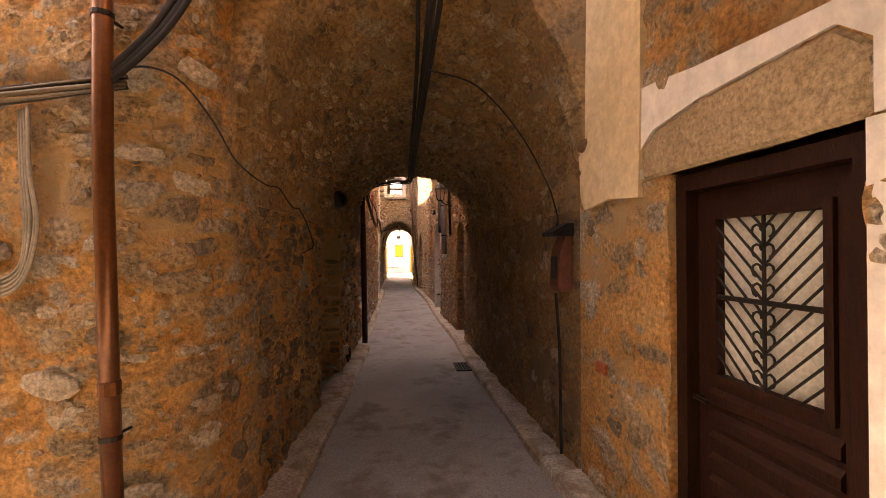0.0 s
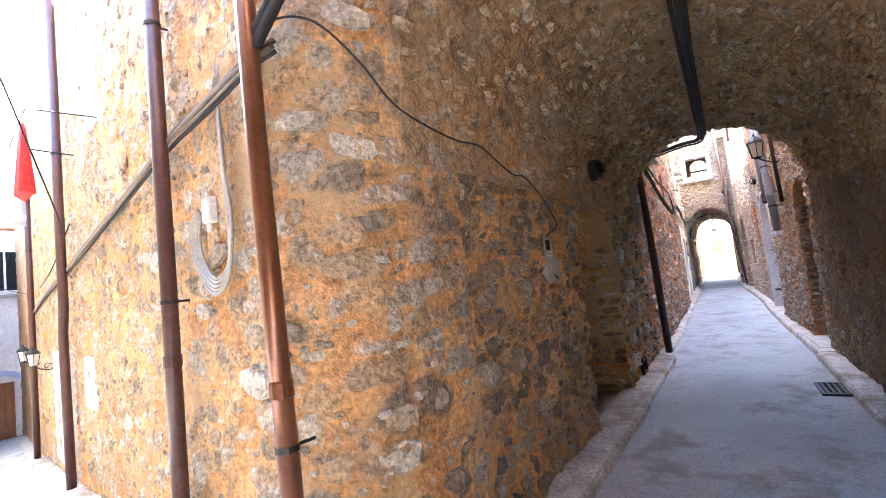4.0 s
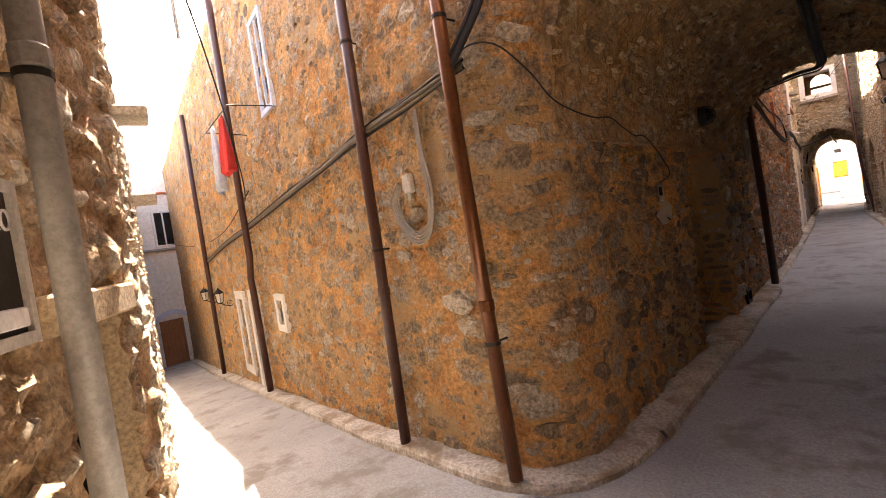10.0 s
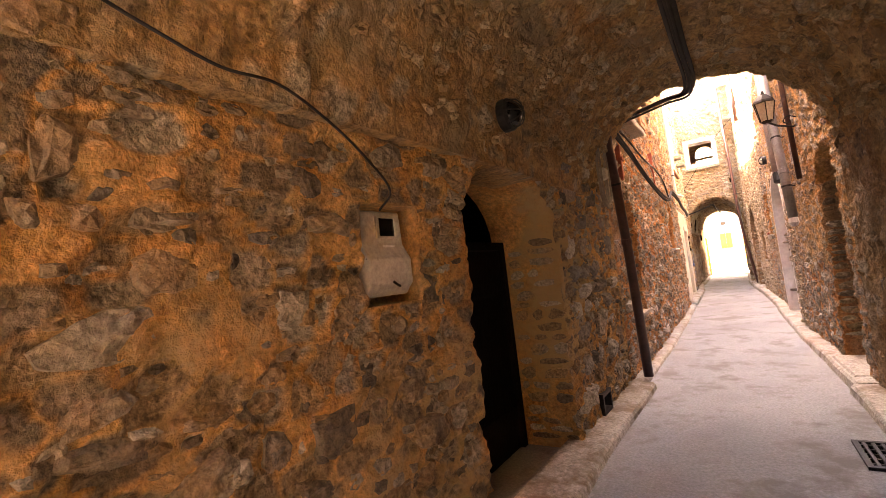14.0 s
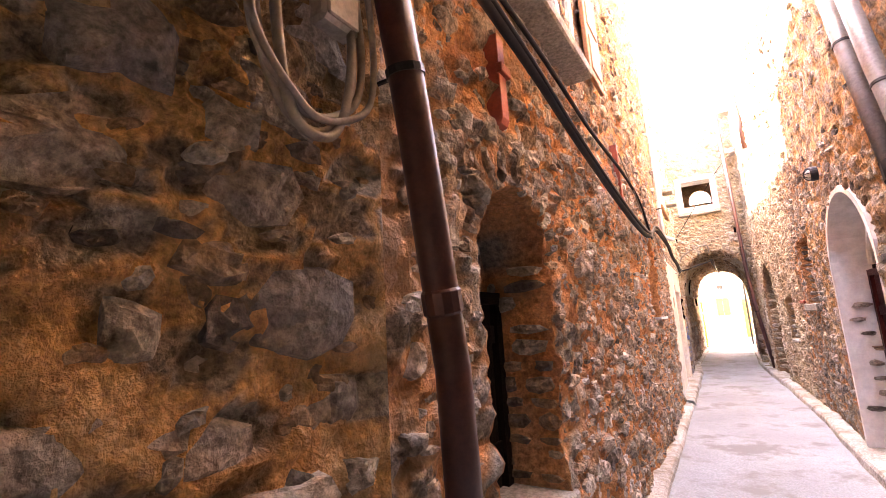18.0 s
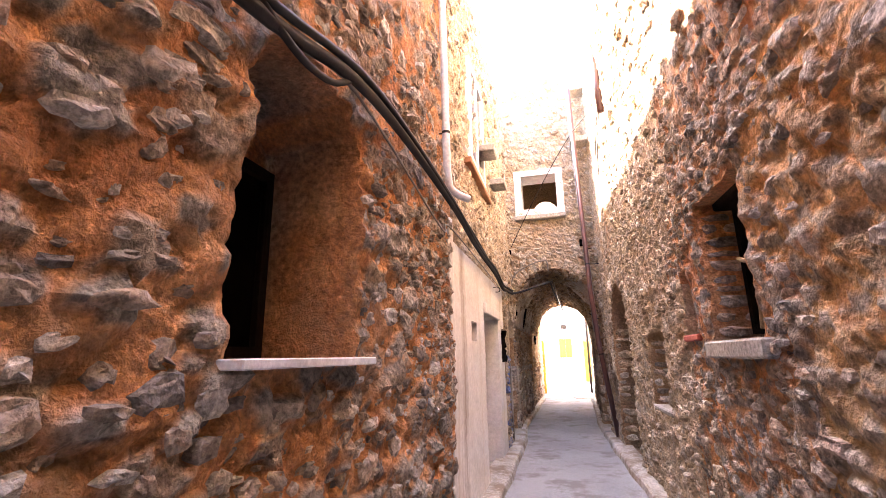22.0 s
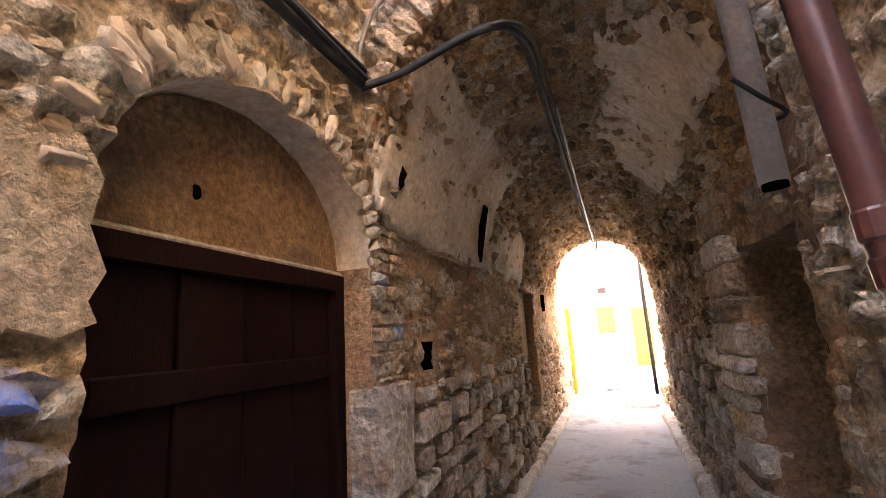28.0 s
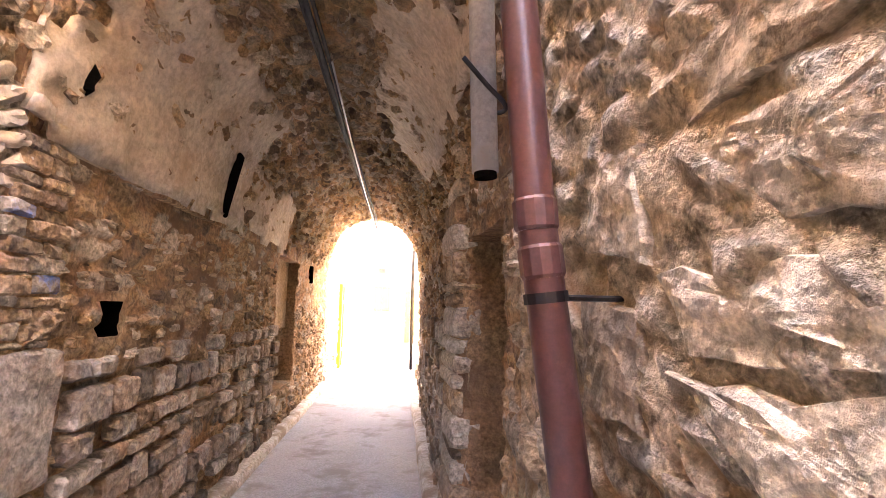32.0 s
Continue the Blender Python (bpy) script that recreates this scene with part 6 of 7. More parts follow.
i = [(-0.36, 0.0), (0.36, 0.0), (0.36, 0.74), (-0.36, 0.74)]
wf = thing("front_window", band(o, i, -0.05, 0.035), WHITEWASH, fm, "open square window with a whitewashed surround", "window")
part("sill", box(1.02, 0.2, 0.09, (0, 0.06, -0.2), 0.012), SLATE, wf, "grey stone sill")
slab_block("upper_room_left", -1.75, -1.45, 22.9, 25.2, 3.9, 7.4, MORTAR_PALE, "stone side wall of the upper room")
slab_block("upper_room_right", 0.85, 1.15, 22.9, 25.2, 3.9, 7.4, MORTAR_PALE, "stone side wall of the upper room")
slab_block("upper_room_roof", -1.75, 1.15, 22.9, 25.4, 6.6, 6.9, WOOD_OR_SHADE, "dark timber roof of the upper room")
F_ROOM = Face([(1.15, 25.2), (-1.75, 25.2)], 1)
w_room = wall("wall_upper_room_back", F_ROOM, 3.9, 6.7, 0.3, MORTAR_DARK, 0.008, 0.3, label="brown back wall of the upper room")
carve(w_room, [cutter(F_ROOM, F_ROOM.near(x=-0.42), arch_profile(0.62, 0.42, 0.3, base=5.22), 0.6, WHITEWASH), cutter(F_ROOM, F_ROOM.near(x=-0.42), arch_profile(0.62, 0.45, 0, base=4.68), 0.6, WHITEWASH)])
# near-black blocks on the front, coloured as the shade in the holes
for y, z in ((22.36, 3.66), (22.36, 4.5)):
    thing("putlog_hole", box(0.11, 0.06, 0.11, (0, 0, 0), 0.01), SHADE_BLACK, hang(F_ARCH2, 0.8 + (1.16 if z < 4 else 1.2), z, 0.012), "dark square putlog hole in the front", "putlog hole", "putlog holes")
thing("putlog_hole", box(0.09, 0.06, 0.14, (0, 0, 0), 0.01), SHADE_BLACK, hang(F_ARCH2, 0.8 - 0.3, 3.76, 0.012), "dark square putlog hole in the front", "putlog hole", "putlog holes")
cable("conduit", [(-1.13, 22.3, 2.82), (-1.15, 22.32, 2.95), (-1.02, 22.31, 3.21), (-0.68, 22.31, 3.39), (-0.46, 22.31, 3.43), (-0.40, 22.31, 3.40), (-0.385, 22.33, 3.22)], 0.013, CABLE_GREY, "pale conduit curving over the second arch")
for k, (dx, dz, r) in enumerate(((0, 0, 0.017), (0.035, 0.012, 0.012), (-0.03, 0.016, 0.01))):
    cable("arch_cable", [(-1.14, 22.34, 2.8 + dz), (-0.92, 22.36, 2.84 + dz), (-0.65, 22.37, 2.93 + dz), (-0.46 + dx, 22.42, 2.98 + dz), (-0.38 + dx, 22.7, 3.06 + dz), (-0.37 + dx, 23.2, 3.11 + dz), (-0.33 + dx, 25, 3.13 + dz), (-0.27 + dx, 27, 3.15 + dz), (-0.2 + dx, 29.2, 3.17 + dz), (-0.19 + dx * 0.3, 29.5, 3.06)], r, CABLE, "black cable along the crown of the second vault")
cable("loose_wire", [(-0.31, 23.6, 3.12), (-0.28, 25, 3.06), (-0.24, 27, 3.05), (-0.2, 29, 3.08), (-0.17, 29.45, 3.02), (-0.15, 29.5, 2.97), (-0.2, 29.5, 2.98)], 0.008, MARBLE, "pale loose wire hooked at the vault's end")
cable("overhead_wire", [(-1.1, 22.32, 3.75), (-0.5, 21.0, 4.3), (0.1, 20.2, 4.95), (0.58, 19.75, 5.3)], 0.007, CABLE, "thin wire crossing the alley overhead")
cable("overhead_wire", [(0.58, 19.75, 5.2), (0.52, 19.9, 4.6), (0.54, 20.3, 4.3), (0.55, 20.6, 4.8), (0.57, 20.0, 5.2)], 0.007, CABLE, "thin wire loop hanging on the alley wall")

# ---- alley, right wall ----
def white_arch_door():
    s = F_R2.near(y=13.66)
    m = hang(F_R2, s, 0.1, 0.0)
    rg = random.Random(8)
    outer = [(x * (1.045 + 0.02 * rg.random()), z + (0.03 + 0.02 * rg.random() if z > 1 else 0)) for x, z in arch_profile(1.48, 2.55, 0.72, 18)]
    inner = arch_profile(1.46, 2.54, 0.71, 18)
    thing("white_arch_border", band(outer, inner, -0.03, 0.028), WHITEWASH, m, "whitewashed edge round the arched door", "plaster border")
    ob = plank_door("arched_red_door", F_R2, s, 0.1, 1.44, 1.85, -0.29, WOOD_RED, 5, "dark red wooden door deep in a whitewashed arch")
    # near-black sheet that paints the shadow over the door
    thing("fanlight", plate(arch_profile(1.44, 0.66, 0.64, 14, 1.86), -0.34, -0.29), WOOD_OR_SHADE, hang(F_R2, s, 0.1, 0), "near-black sheet painted as the shade in the lunette above the red door", "panel")
    thing("fanlight_rib", tube([(0.62 * math.cos(a), -0.27, 1.9 + 0.52 * math.sin(a)) for a in [math.pi * k / 12 for k in range(13)]], 0.03, 8), WHITEWASH, hang(F_R2, s, 0.1, 0), "white arched moulding above the red door", "moulding")
    slab("door_step", hang(F_R2, s, 0.16, -0.4), 1.3, 0.52, 0.12, KERB, "whitewashed doorstep of the arched door", "step")
    far = F_R2.near(y=14.4)
    p, d, n = F_R2.basis(far)
    rr = random.Random(2)
    for k in range(9):
        ob = new("jamb_stone", stone_mesh(k, STONE))
        q = p - n * (0.08 + 0.16 * rr.random()) + Vector((0, -0.004, 0.45 + 0.145 * k))
        mm = Matrix((n * rr.uniform(0.06, 0.11), Vector((0, 0, rr.uniform(0.025, 0.045))), Vector((0, -0.03, 0)))).transposed().to_4x4()
        mm.translation = q
        ob.matrix_world = mm
        ob.parent = w_r2


white_arch_door()
plank_door("blocked_door", F_R2, F_R2.near(y=9.86), 0.18, 0.84, 1.84, -0.32, WOOD_OR_SHADE, 4, "old dark boarded door beside the passage exit")
slab("door_step", hang(F_R2, F_R2.near(y=9.86), 0.2, -0.34), 0.9, 0.46, 0.09, KERB, "pale cement doorstep beside the passage exit", "step")
jamb_stones(w_r2, F_R2, 10.28, 0.3, 0.25, 2.0, STONE_WARM, 36)
# its pane too is a near-black sheet for the unlit inside
rw = framed("old_window", F_R2, F_R2.near(y=16.15), 1.70, 0.66, 0.82, -0.26, 0.055, 0.06, WOOD_OR_SHADE, "broken old wooden window with a leaning bar", pane=SHADE_BLACK)
part("leaning_bar", tube([(0.02, 0.12, 0.02), (-0.06, 0.12, 0.42), (-0.02, 0.12, 0.8)], 0.016, 6), LINTEL, rw)
part("cross_stick", tube([(-0.12, 0.12, 0.36), (0.14, 0.14, 0.44)], 0.014, 6), LINTEL, rw)
slab("stone_sill", hang(F_R2, F_R2.near(y=16.1), 1.61, -0.2), 0.86, 0.27, 0.1, SLATE, "rough stone sill of the broken window", "sill")
slab("window_lintel", hang(F_R2, F_R2.near(y=16.15), 2.55, -0.3), 0.74, 0.2, 0.08, WOOD_OR_SHADE, "old timber lintel over the broken window", "lintel")
slab("niche_board", hang(F_R2, F_R2.near(y=17.0), 1.70, -0.2), 0.36, 0.22, 0.05, REDBR, "reddish ledge of the small wall niche", "ledge")
slab("niche_board", hang(F_R2, F_R2.near(y=18.3), 1.05, -0.26), 0.78, 0.28, 0.05, SLATE, "stone ledge of the small wall niche", "ledge")
slab("niche_board", hang(F_R2, F_R2.near(y=18.3), 1.42, -0.3), 0.7, 0.2, 0.03, SLATE, "thin stone shelf inside the wall niche", "shelf")
plank_door("side_door", F_R2, F_R2.near(y=20.43), 0.2, 1.26, 1.75, -0.36, WOOD_OR_SHADE, 5, "old black double door in an arched opening")
thing("door_tympanum", plate(arch_profile(1.26, 0.62, 0.55, 14, 1.96), -0.37, -0.3), MORTAR_DARK, hang(F_R2, F_R2.near(y=20.43), 0, 0), "dark plaster tympanum above the black door", "tympanum")
plank_door("low_door", F_T2R, F_T2R.near(y=22.98), 0.12, 0.72, 1.8, -0.34, WOOD_OR_SHADE, 4, "old dark boarded door inside the second passage")


def pillar(face, y, w, h, label, deep=0.1, seed=1, material=STONE_DARK, course=(0.1, 0.27)):
    """A worn stone pier standing proud of the wall, laid in uneven courses."""
    rr = random.Random(seed)
    m = hang(face, face.near(y=y), 0.1, 0.0)
    base = thing("stone_pier", box(w * 0.9, 0.1 + deep, h, (0, (deep - 0.1) / 2, h / 2), 0.03), MORTAR_DARK, m, label, "pier")
    z = 0.02
    k = 0
    while z < h - 0.06:
        ch = rr.uniform(*course)
        bm = box(w * rr.uniform(0.88, 1.02), 0.12 + deep + rr.uniform(-0.01, 0.03), ch - 0.012, (rr.uniform(-0.02, 0.02), deep / 2 - 0.02, z + ch / 2), 0.028, seg=2)
        bmesh.ops.subdivide_edges(bm, edges=[e for e in bm.edges if e.calc_length() > 0.1], cuts=2, use_grid_fill=True)
        for v in bm.verts:
            v.co += Vector([noise.noise(v.co * 14 + Vector((q, k, seed))) * 0.016 for q in (0, 3, 6)])
        part("course_stone", bm, material, base, smooth=True)
        z += ch
        k += 1
    return base




def corner_pier():
    """The corner by the dark door: two large squared blocks low down, thin flaking courses above."""
    rr = random.Random(31)
    m = hang(F_T2L, F_T2L.near(y=22.56), 0.1, 0.0)
    base = thing("stone_pier", box(0.27, 0.12, 2.06, (0, -0.045, 1.03), 0.02), MORTAR_DARK, m, "worn stone pier of thin courses over large squared blocks", "pier")
    z, k = 0.02, 0
    for w, h in ((0.34, 0.24), (0.32, 0.20), (0.40, 0.30), (0.27, 0.05), (0.36, 0.50)):
        part("corner_block", rough_block(w, 0.17, h - 0.014, (0.0 if w < 0.38 else -0.03, -0.03, z + h / 2), k, 0.016, 0.016, 5), STONE_BLOCK, base)
        z += h
        k += 1
    while z < 2.04:
        h = rr.uniform(0.028, 0.075)
        w = rr.uniform(0.24, 0.33)
        cut = rr.uniform(-0.04, 0.06)
        for a, b in ((-w / 2, cut - 0.004), (cut + 0.004, w / 2)):
            part("course_stone", rough_block(b - a, 0.14 + rr.uniform(-0.012, 0.012), h - 0.006, ((a + b) / 2, -0.035, z + h / 2 + rr.uniform(-0.006, 0.006)), k, 0.008, 0.010, 2), BLUE_STONE if k % 9 == 4 else STONE_DARK if k % 2 else STONE, base)
            k += 1
        z += h


corner_pier()
pillar(F_T2R, 23.58, 0.46, 2.2, "worn stone pier inside the second passage", 0.05, 5, course=(0.06, 0.2))

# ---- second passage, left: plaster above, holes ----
# slots and hole are near-black blocks, their shade given by colour
thing("wall_slot", box(0.085, 0.08, 0.5, (0, 0, 0), 0.02), SHADE_BLACK, hang(F_T2L, F_T2L.near(y=24.2), 2.44, 0.10) @ Matrix.Rotation(-0.2, 4, "X"), "tall dark slot in the passage wall", "slot")
thing("wall_slot", box(0.06, 0.06, 0.26, (0, 0, 0), 0.01), SHADE_BLACK, hang(F_T2L, F_T2L.near(y=27.85), 2.05, 0.03), "small dark slot in the passage wall", "slot")
thing("wall_hole", rough_block(0.06, 0.1, 0.12, (0, 0, 0), 4, 0.03, 0.02, 2), SHADE_BLACK, hang(F_T2L, F_T2L.near(y=22.66), 2.44, 0.045) @ Matrix.Rotation(-0.2, 4, "X"), "ragged dark hole in plaster above the pier", "hole")
thing("blind_arch_back", plate(arch_profile(0.96, 1.3, 0.48, 14, 1.3), -0.2, -0.12), MORTAR_PALE, hang(F_T2L, F_T2L.near(y=26.55), 0, 0), "smooth pale render at the back of a blind arch", "panel")

# ---- square beyond ----
def shutter_window(m, w, h, label):
    o = [(-w / 2 - 0.09, -0.09), (w / 2 + 0.09, -0.09), (w / 2 + 0.09, h + 0.09), (-w / 2 - 0.09, h + 0.09)]
    i = [(-w / 2, 0), (w / 2, 0), (w / 2, h), (-w / 2, h)]
    ob = thing("shuttered_window", band(o, i, -0.05, 0.03), WHITEWASH, m, label, "window")
    for sg in (-1, 1):
        lf = part("shutter_leaf", box(w / 2 - 0.006, 0.035, h - 0.01, (sg * w / 4, 0.02, h / 2), 0.006), YELLOW, ob)
        for z in (0.06, h - 0.06):
            part("strap_hinge", box(w * 0.3, 0.012, 0.035, (sg * w * 0.34, 0.042, z), 0.003), METAL_DARK, lf)
    return ob


shutter_window(hang(F_END, F_END.near(x=-0.17), 1.42, 0.0), 0.7, 1.05, "closed orange-yellow shutters on the cream house front")
framed("small_window", F_END, F_END.near(x=-0.2), 2.95, 0.42, 0.34, -0.0, 0.05, 0.04, WHITEWASH, "small dark window above the shutters")
plank_door("yellow_door", F_END, F_END.near(x=1.2), 0.14, 0.85, 2.2, 0.04, YELLOW, 4, "orange-yellow wooden door in the cream house front")
plank_door("yellow_door", F_PLW, 2.75, 0.14, 0.7, 2.0, 0.05, YELLOW, 4, "yellow wooden door on the square")
slab("stone_bench", hang(F_END, F_END.near(x=-0.9), 0.55, 0.0), 1.2, 0.32, 0.09, SLATE, "stone bench ledge at the foot of the house front", "bench")
slab("bench_foot", hang(F_END, F_END.near(x=-0.9), 0.32, 0.0), 1.0, 0.24, 0.38, END_M, "rendered block carrying the stone ledge", "bench foot")
pipe("drain_pipe", [(0.62, 30.9, 4.5), (0.62, 30.9, 0.25)], 0.04, METAL_DARK, "dark drain pipe at the corner of the square")
for k in (0, 1):
    x = -0.28 + 0.22 * k
    ob = tagged(part("drain_cover", box(0.18, 0.26, 0.02, (x, 32.6, Z0 + 0.012), 0.004), METAL_DARK), "dark iron drain grate in the paving", "grate", "drain covers")
    for q in range(4):
        part("rib", box(0.14, 0.02, 0.01, (x, 32.51 + 0.06 * q, Z0 + 0.025), 0.002), METAL_DARK, ob)
mh = tagged(part("manhole_cover", tube([(0.28, 30.2, Z0 - 0.01), (0.28, 30.2, Z0 + 0.012), (0.28, 30.2, Z0 + 0.016)], [0.3, 0.3, 0.28], 28), METAL_DARK), "round iron manhole cover in the paving", "manhole cover")
part("rim", tube([(0.28 + 0.33 * math.cos(a), 30.2 + 0.33 * math.sin(a), Z0 + 0.006) for a in [2 * math.pi * k / 28 for k in range(29)]], 0.014, 6), KERB, mh)
part("lid_plate", tube([(0.28, 30.2, Z0 + 0.012), (0.28, 30.2, Z0 + 0.02)], 0.24, 24), SLATE, mh)

# ---- side street ----
NX = lambda x: F_NORTH.near(x=x)  # noqa: E731
jn = thing("junction_box", box(0.09, 0.05, 0.13, (0, 0.025, 0), 0.01), METER_M, hang(F_NORTH, NX(-2.33), 2.05, 0.01), "small grey junction box with hanging cables", "junction box")
part("gland", tube([(0, 0.03, -0.06), (0, 0.03, -0.11)], 0.014, 8), METER_M, jn)
for k in range(5):
    q = 0.018 * k
    pts = [(0.02 + q, 2.50), (0.03 + q, 2.2), (0.05 + q * 1.2, 1.95), (0.02 + q * 0.5, 1.76 - q), (-0.13, 1.70 - q), (-0.26 - q * 0.6, 1.80), (-0.30 - q * 0.6, 1.95), (-0.24, 2.05 + 0.3 * q)]
    w = []
    for sx, z in pts:
        p, d, n = F_NORTH.basis(NX(-2.18 + sx))
        w.append(Vector((p.x, p.y, z)) + n * (0.035 + 0.006 * k))
    cable("cable_loop", w, 0.008, CABLE_GREY, "loop of old grey cable hanging on the wall")
for k in range(7):
    pts = []
    for x, z in ((-11.3, 1.85), (-9.0, 2.08), (-6.9, 2.22), (-4.8, 2.38), (-3.7, 2.45), (-2.85, 2.53), (-2.25, 2.56), (-1.82, 2.60), (-1.68, 2.63)):
        p, d, n = F_NORTH.basis(NX(x))
        pts.append(Vector((p.x, p.y, z + 0.016 * ((k * 3) % 5) - 0.03 + 0.008 * math.sin(x * 3 + k))) + n * (0.045 + 0.014 * (k % 3)))
    cable("wall_cable", pts, 0.008 if k % 2 else 0.012, CABLE_BROWN if k % 3 else CABLE, "bundle of old cables running along the side street wall", n=4)
pipe("downpipe", [(-6.72, 4.44, 5.6), (-6.8, 4.46, 1.75), (-6.97, 4.50, 1.45), (-6.91, 4.48, 1.2), (-6.88, 4.48, -0.45)], 0.05, PIPE_BROWN, "dark brown downpipe with a swan neck in the side street", clips=(3.6,))
pipe("downpipe", [(-10.95, 5.38, 5.2), (-11.05, 5.40, -0.75)], 0.05, PIPE_BROWN, "dark brown downpipe further down the side street", clips=(3.0,))
framed("street_window", F_NORTH, NX(-5.08), 3.42, 0.5, 1.15, -0.02, 0.06, 0.06, CLOTH_BLUE, "tall window with a pale blue frame", bars=(0.0,))
framed("street_window", F_NORTH, NX(-5.92), 0.68, 0.42, 0.52, -0.02, 0.09, 0.06, MARBLE, "small window with a pale stone frame")
framed("street_door", F_NORTH, NX(-7.35), -0.62, 0.62, 1.86, -0.02, 0.14, 0.07, MARBLE, "dark door in a pale stone frame", "door")
framed("street_door", F_NORTH, NX(-8.35), -0.3, 0.7, 1.5, -0.02, 0.14, 0.07, MARBLE, "dark shop opening in a pale stone frame", "door")
for x in (-9.2, -11.0):
    lantern(hang(F_NORTH, NX(x), 1.0, 0.0), 0.6, "black iron street lantern on the side street wall")


def cloth(m, w, h, label, material, seed):
    rr = random.Random(seed)
    nx, nz = 8, 12
    v = []
    for a in range(nx + 1):
        for b in range(nz + 1):
            t = b / nz
            x = (a / nx - 0.5) * w * (0.35 + 0.65 * min(1, t * 1.6 + 0.1))
            y = 0.05 * math.sin(a * 1.9 + seed) * (0.3 + t) + 0.04 * noise.noise(Vector((a, b, seed)))
            v.append((x, y, -h * t * (1 + 0.12 * rr.random() * (b == nz))))
    k = nz + 1
    f = [(a * k + b, (a + 1) * k + b, (a + 1) * k + b + 1, a * k + b + 1) for a in range(nx) for b in range(nz)]
    ob = mesh_ob("hung_cloth", v, f, material, smooth=True)
    md = ob.modifiers.new("thick", "SOLIDIFY")
    md.thickness = 0.006
    ob.matrix_world = m
    return tagged(ob, label, "cloth", "hung washing")


wl = [hang(F_NORTH, NX(x), z, o).translation for x, z, o in ((-4.85, 3.42, 0.02), (-4.95, 3.44, 0.5), (-6.1, 3.45, 0.55), (-6.2, 3.45, 0.02))]
tagged(part("drying_line", tube(wl, 0.007, 5), METAL_DARK), "thin metal drying rail outside the window", "drying rail")
cloth(hang(F_NORTH, NX(-5.35), 3.43, 0.50), 0.42, 0.62, "red cloth hung out on the drying rail", CLOTH_RED, 1)
cloth(hang(F_NORTH, NX(-5.85), 3.44, 0.52), 0.4, 0.75, "pale blue cloth hung out on the drying rail", CLOTH_BLUE, 2)
cable("overhead_wire", [(-2.6, 1.95, 5.0), (-4.2, 3.1, 3.9), (-5.5, 3.9, 3.0), (-6.5, 4.4, 2.6), (-7.2, 4.6, 2.75)], 0.008, CABLE, "dark wire sagging across the side street")
cable("overhead_wire", [(-6.4, 4.42, 2.7), (-9, 5.0, 2.3), (-14, 6.2, 2.4), (-19.4, 7.0, 3.0)], 0.008, CABLE, "dark wire running down the side street")
cable("blue_rope", [(-3.72, 2.75, 4.2), (-3.74, 2.78, 3.95), (-3.70, 2.76, 3.7), (-3.75, 2.78, 3.45)], 0.014, CLOTH_BLUE, "blue rope knotted on the overhead wire")
pipe("grey_downpipe", [(-1.80, 1.60, 4.9), (-1.80, 1.60, -0.05)], 0.045, PIPE_GREY, "pale grey plastic downpipe on the corner", rings=(2.35,), clips=(2.3,), wall_at=(-0.03, -0.1, 0))
plank_door("side_street_door", F_SOUTH, 8.4, -0.2, 0.6, 1.72, -0.24, WOOD_OR_SHADE, 3, "dark low door in a stone frame")
slab("door_lintel", hang(F_SOUTH, 8.4, 1.60, -0.1), 0.95, 0.15, 0.13, LINTEL, "flat stone lintel over the low door", "lintel")


def wall_sign():
    m = hang(F_SOUTH, 7.2 + 0.34, 1.55, 0.06)
    ob = thing("wall_sign", band([(-0.2, 0), (0.2, 0), (0.2, 0.42), (-0.2, 0.42)], [(-0.17, 0.03), (0.17, 0.03), (0.17, 0.39), (-0.17, 0.39)], -0.03, 0.02), METER_M, m, "grey framed sign board with pale Greek letters", "sign")
    part("board", box(0.35, 0.02, 0.37, (0, -0.005, 0.21), 0.002), METAL_DARK, ob)
    for text, z, x, size in (("ΥΣΙΚΟ", 0.29, 0.06, 0.075), ("ΤΙ", 0.20, -0.04, 0.075)):
        c = bpy.data.curves.new("letters", "FONT")
        c.body, c.size, c.extrude, c.align_x = text, size, 0.002, "CENTER"
        t = bpy.data.objects.new("letters", c)
        scene.collection.objects.link(t)
        bpy.context.view_layer.update()
        dg = bpy.context.evaluated_depsgraph_get()
        me = bpy.data.meshes.new_from_object(t.evaluated_get(dg))
        bpy.data.objects.remove(t)
        me.materials.clear()
        me.materials.append(MARBLE)
        l = new("letters", me)
        l.parent = ob
        l.matrix_parent_inverse = Matrix.Identity(4)
        l.matrix_basis = Matrix.Translation((-x, 0.008, z)) @ Matrix.Rotation(radians(90), 4, "X") @ Matrix.Rotation(radians(180), 4, "Y")
    part("shelf_strip", box(0.3, 0.02, 0.05, (0, 0.012, 0.07), 0.004), MARBLE, ob)


wall_sign()
# far house
WY = lambda y: F_WEST.near(y=y)  # noqa: E731
plank_door("far_door", F_WEST, WY(6.97), -1.95, 0.8, 1.95, 0.05, WOOD_TAN, 4, "brown wooden door of the far white house")
thing("door_arch", band([(x * 1.16, z * 1.05) for x, z in arch_profile(1.3, 2.25, 0.62, 14)], arch_profile(1.3, 2.2, 0.6, 14), -0.05, 0.06), CLOTH_BLUE, hang(F_WEST, WY(7.05), -1.98, 0), "pale blue arched surround of the far door", "door surround")
framed("far_window", F_WEST, WY(7.27), 2.8, 0.74, 1.4, -0.02, 0.08, 0.07, WHITEWASH, "tall open window of the far white house", bars=(0.0,), bar=0.05)
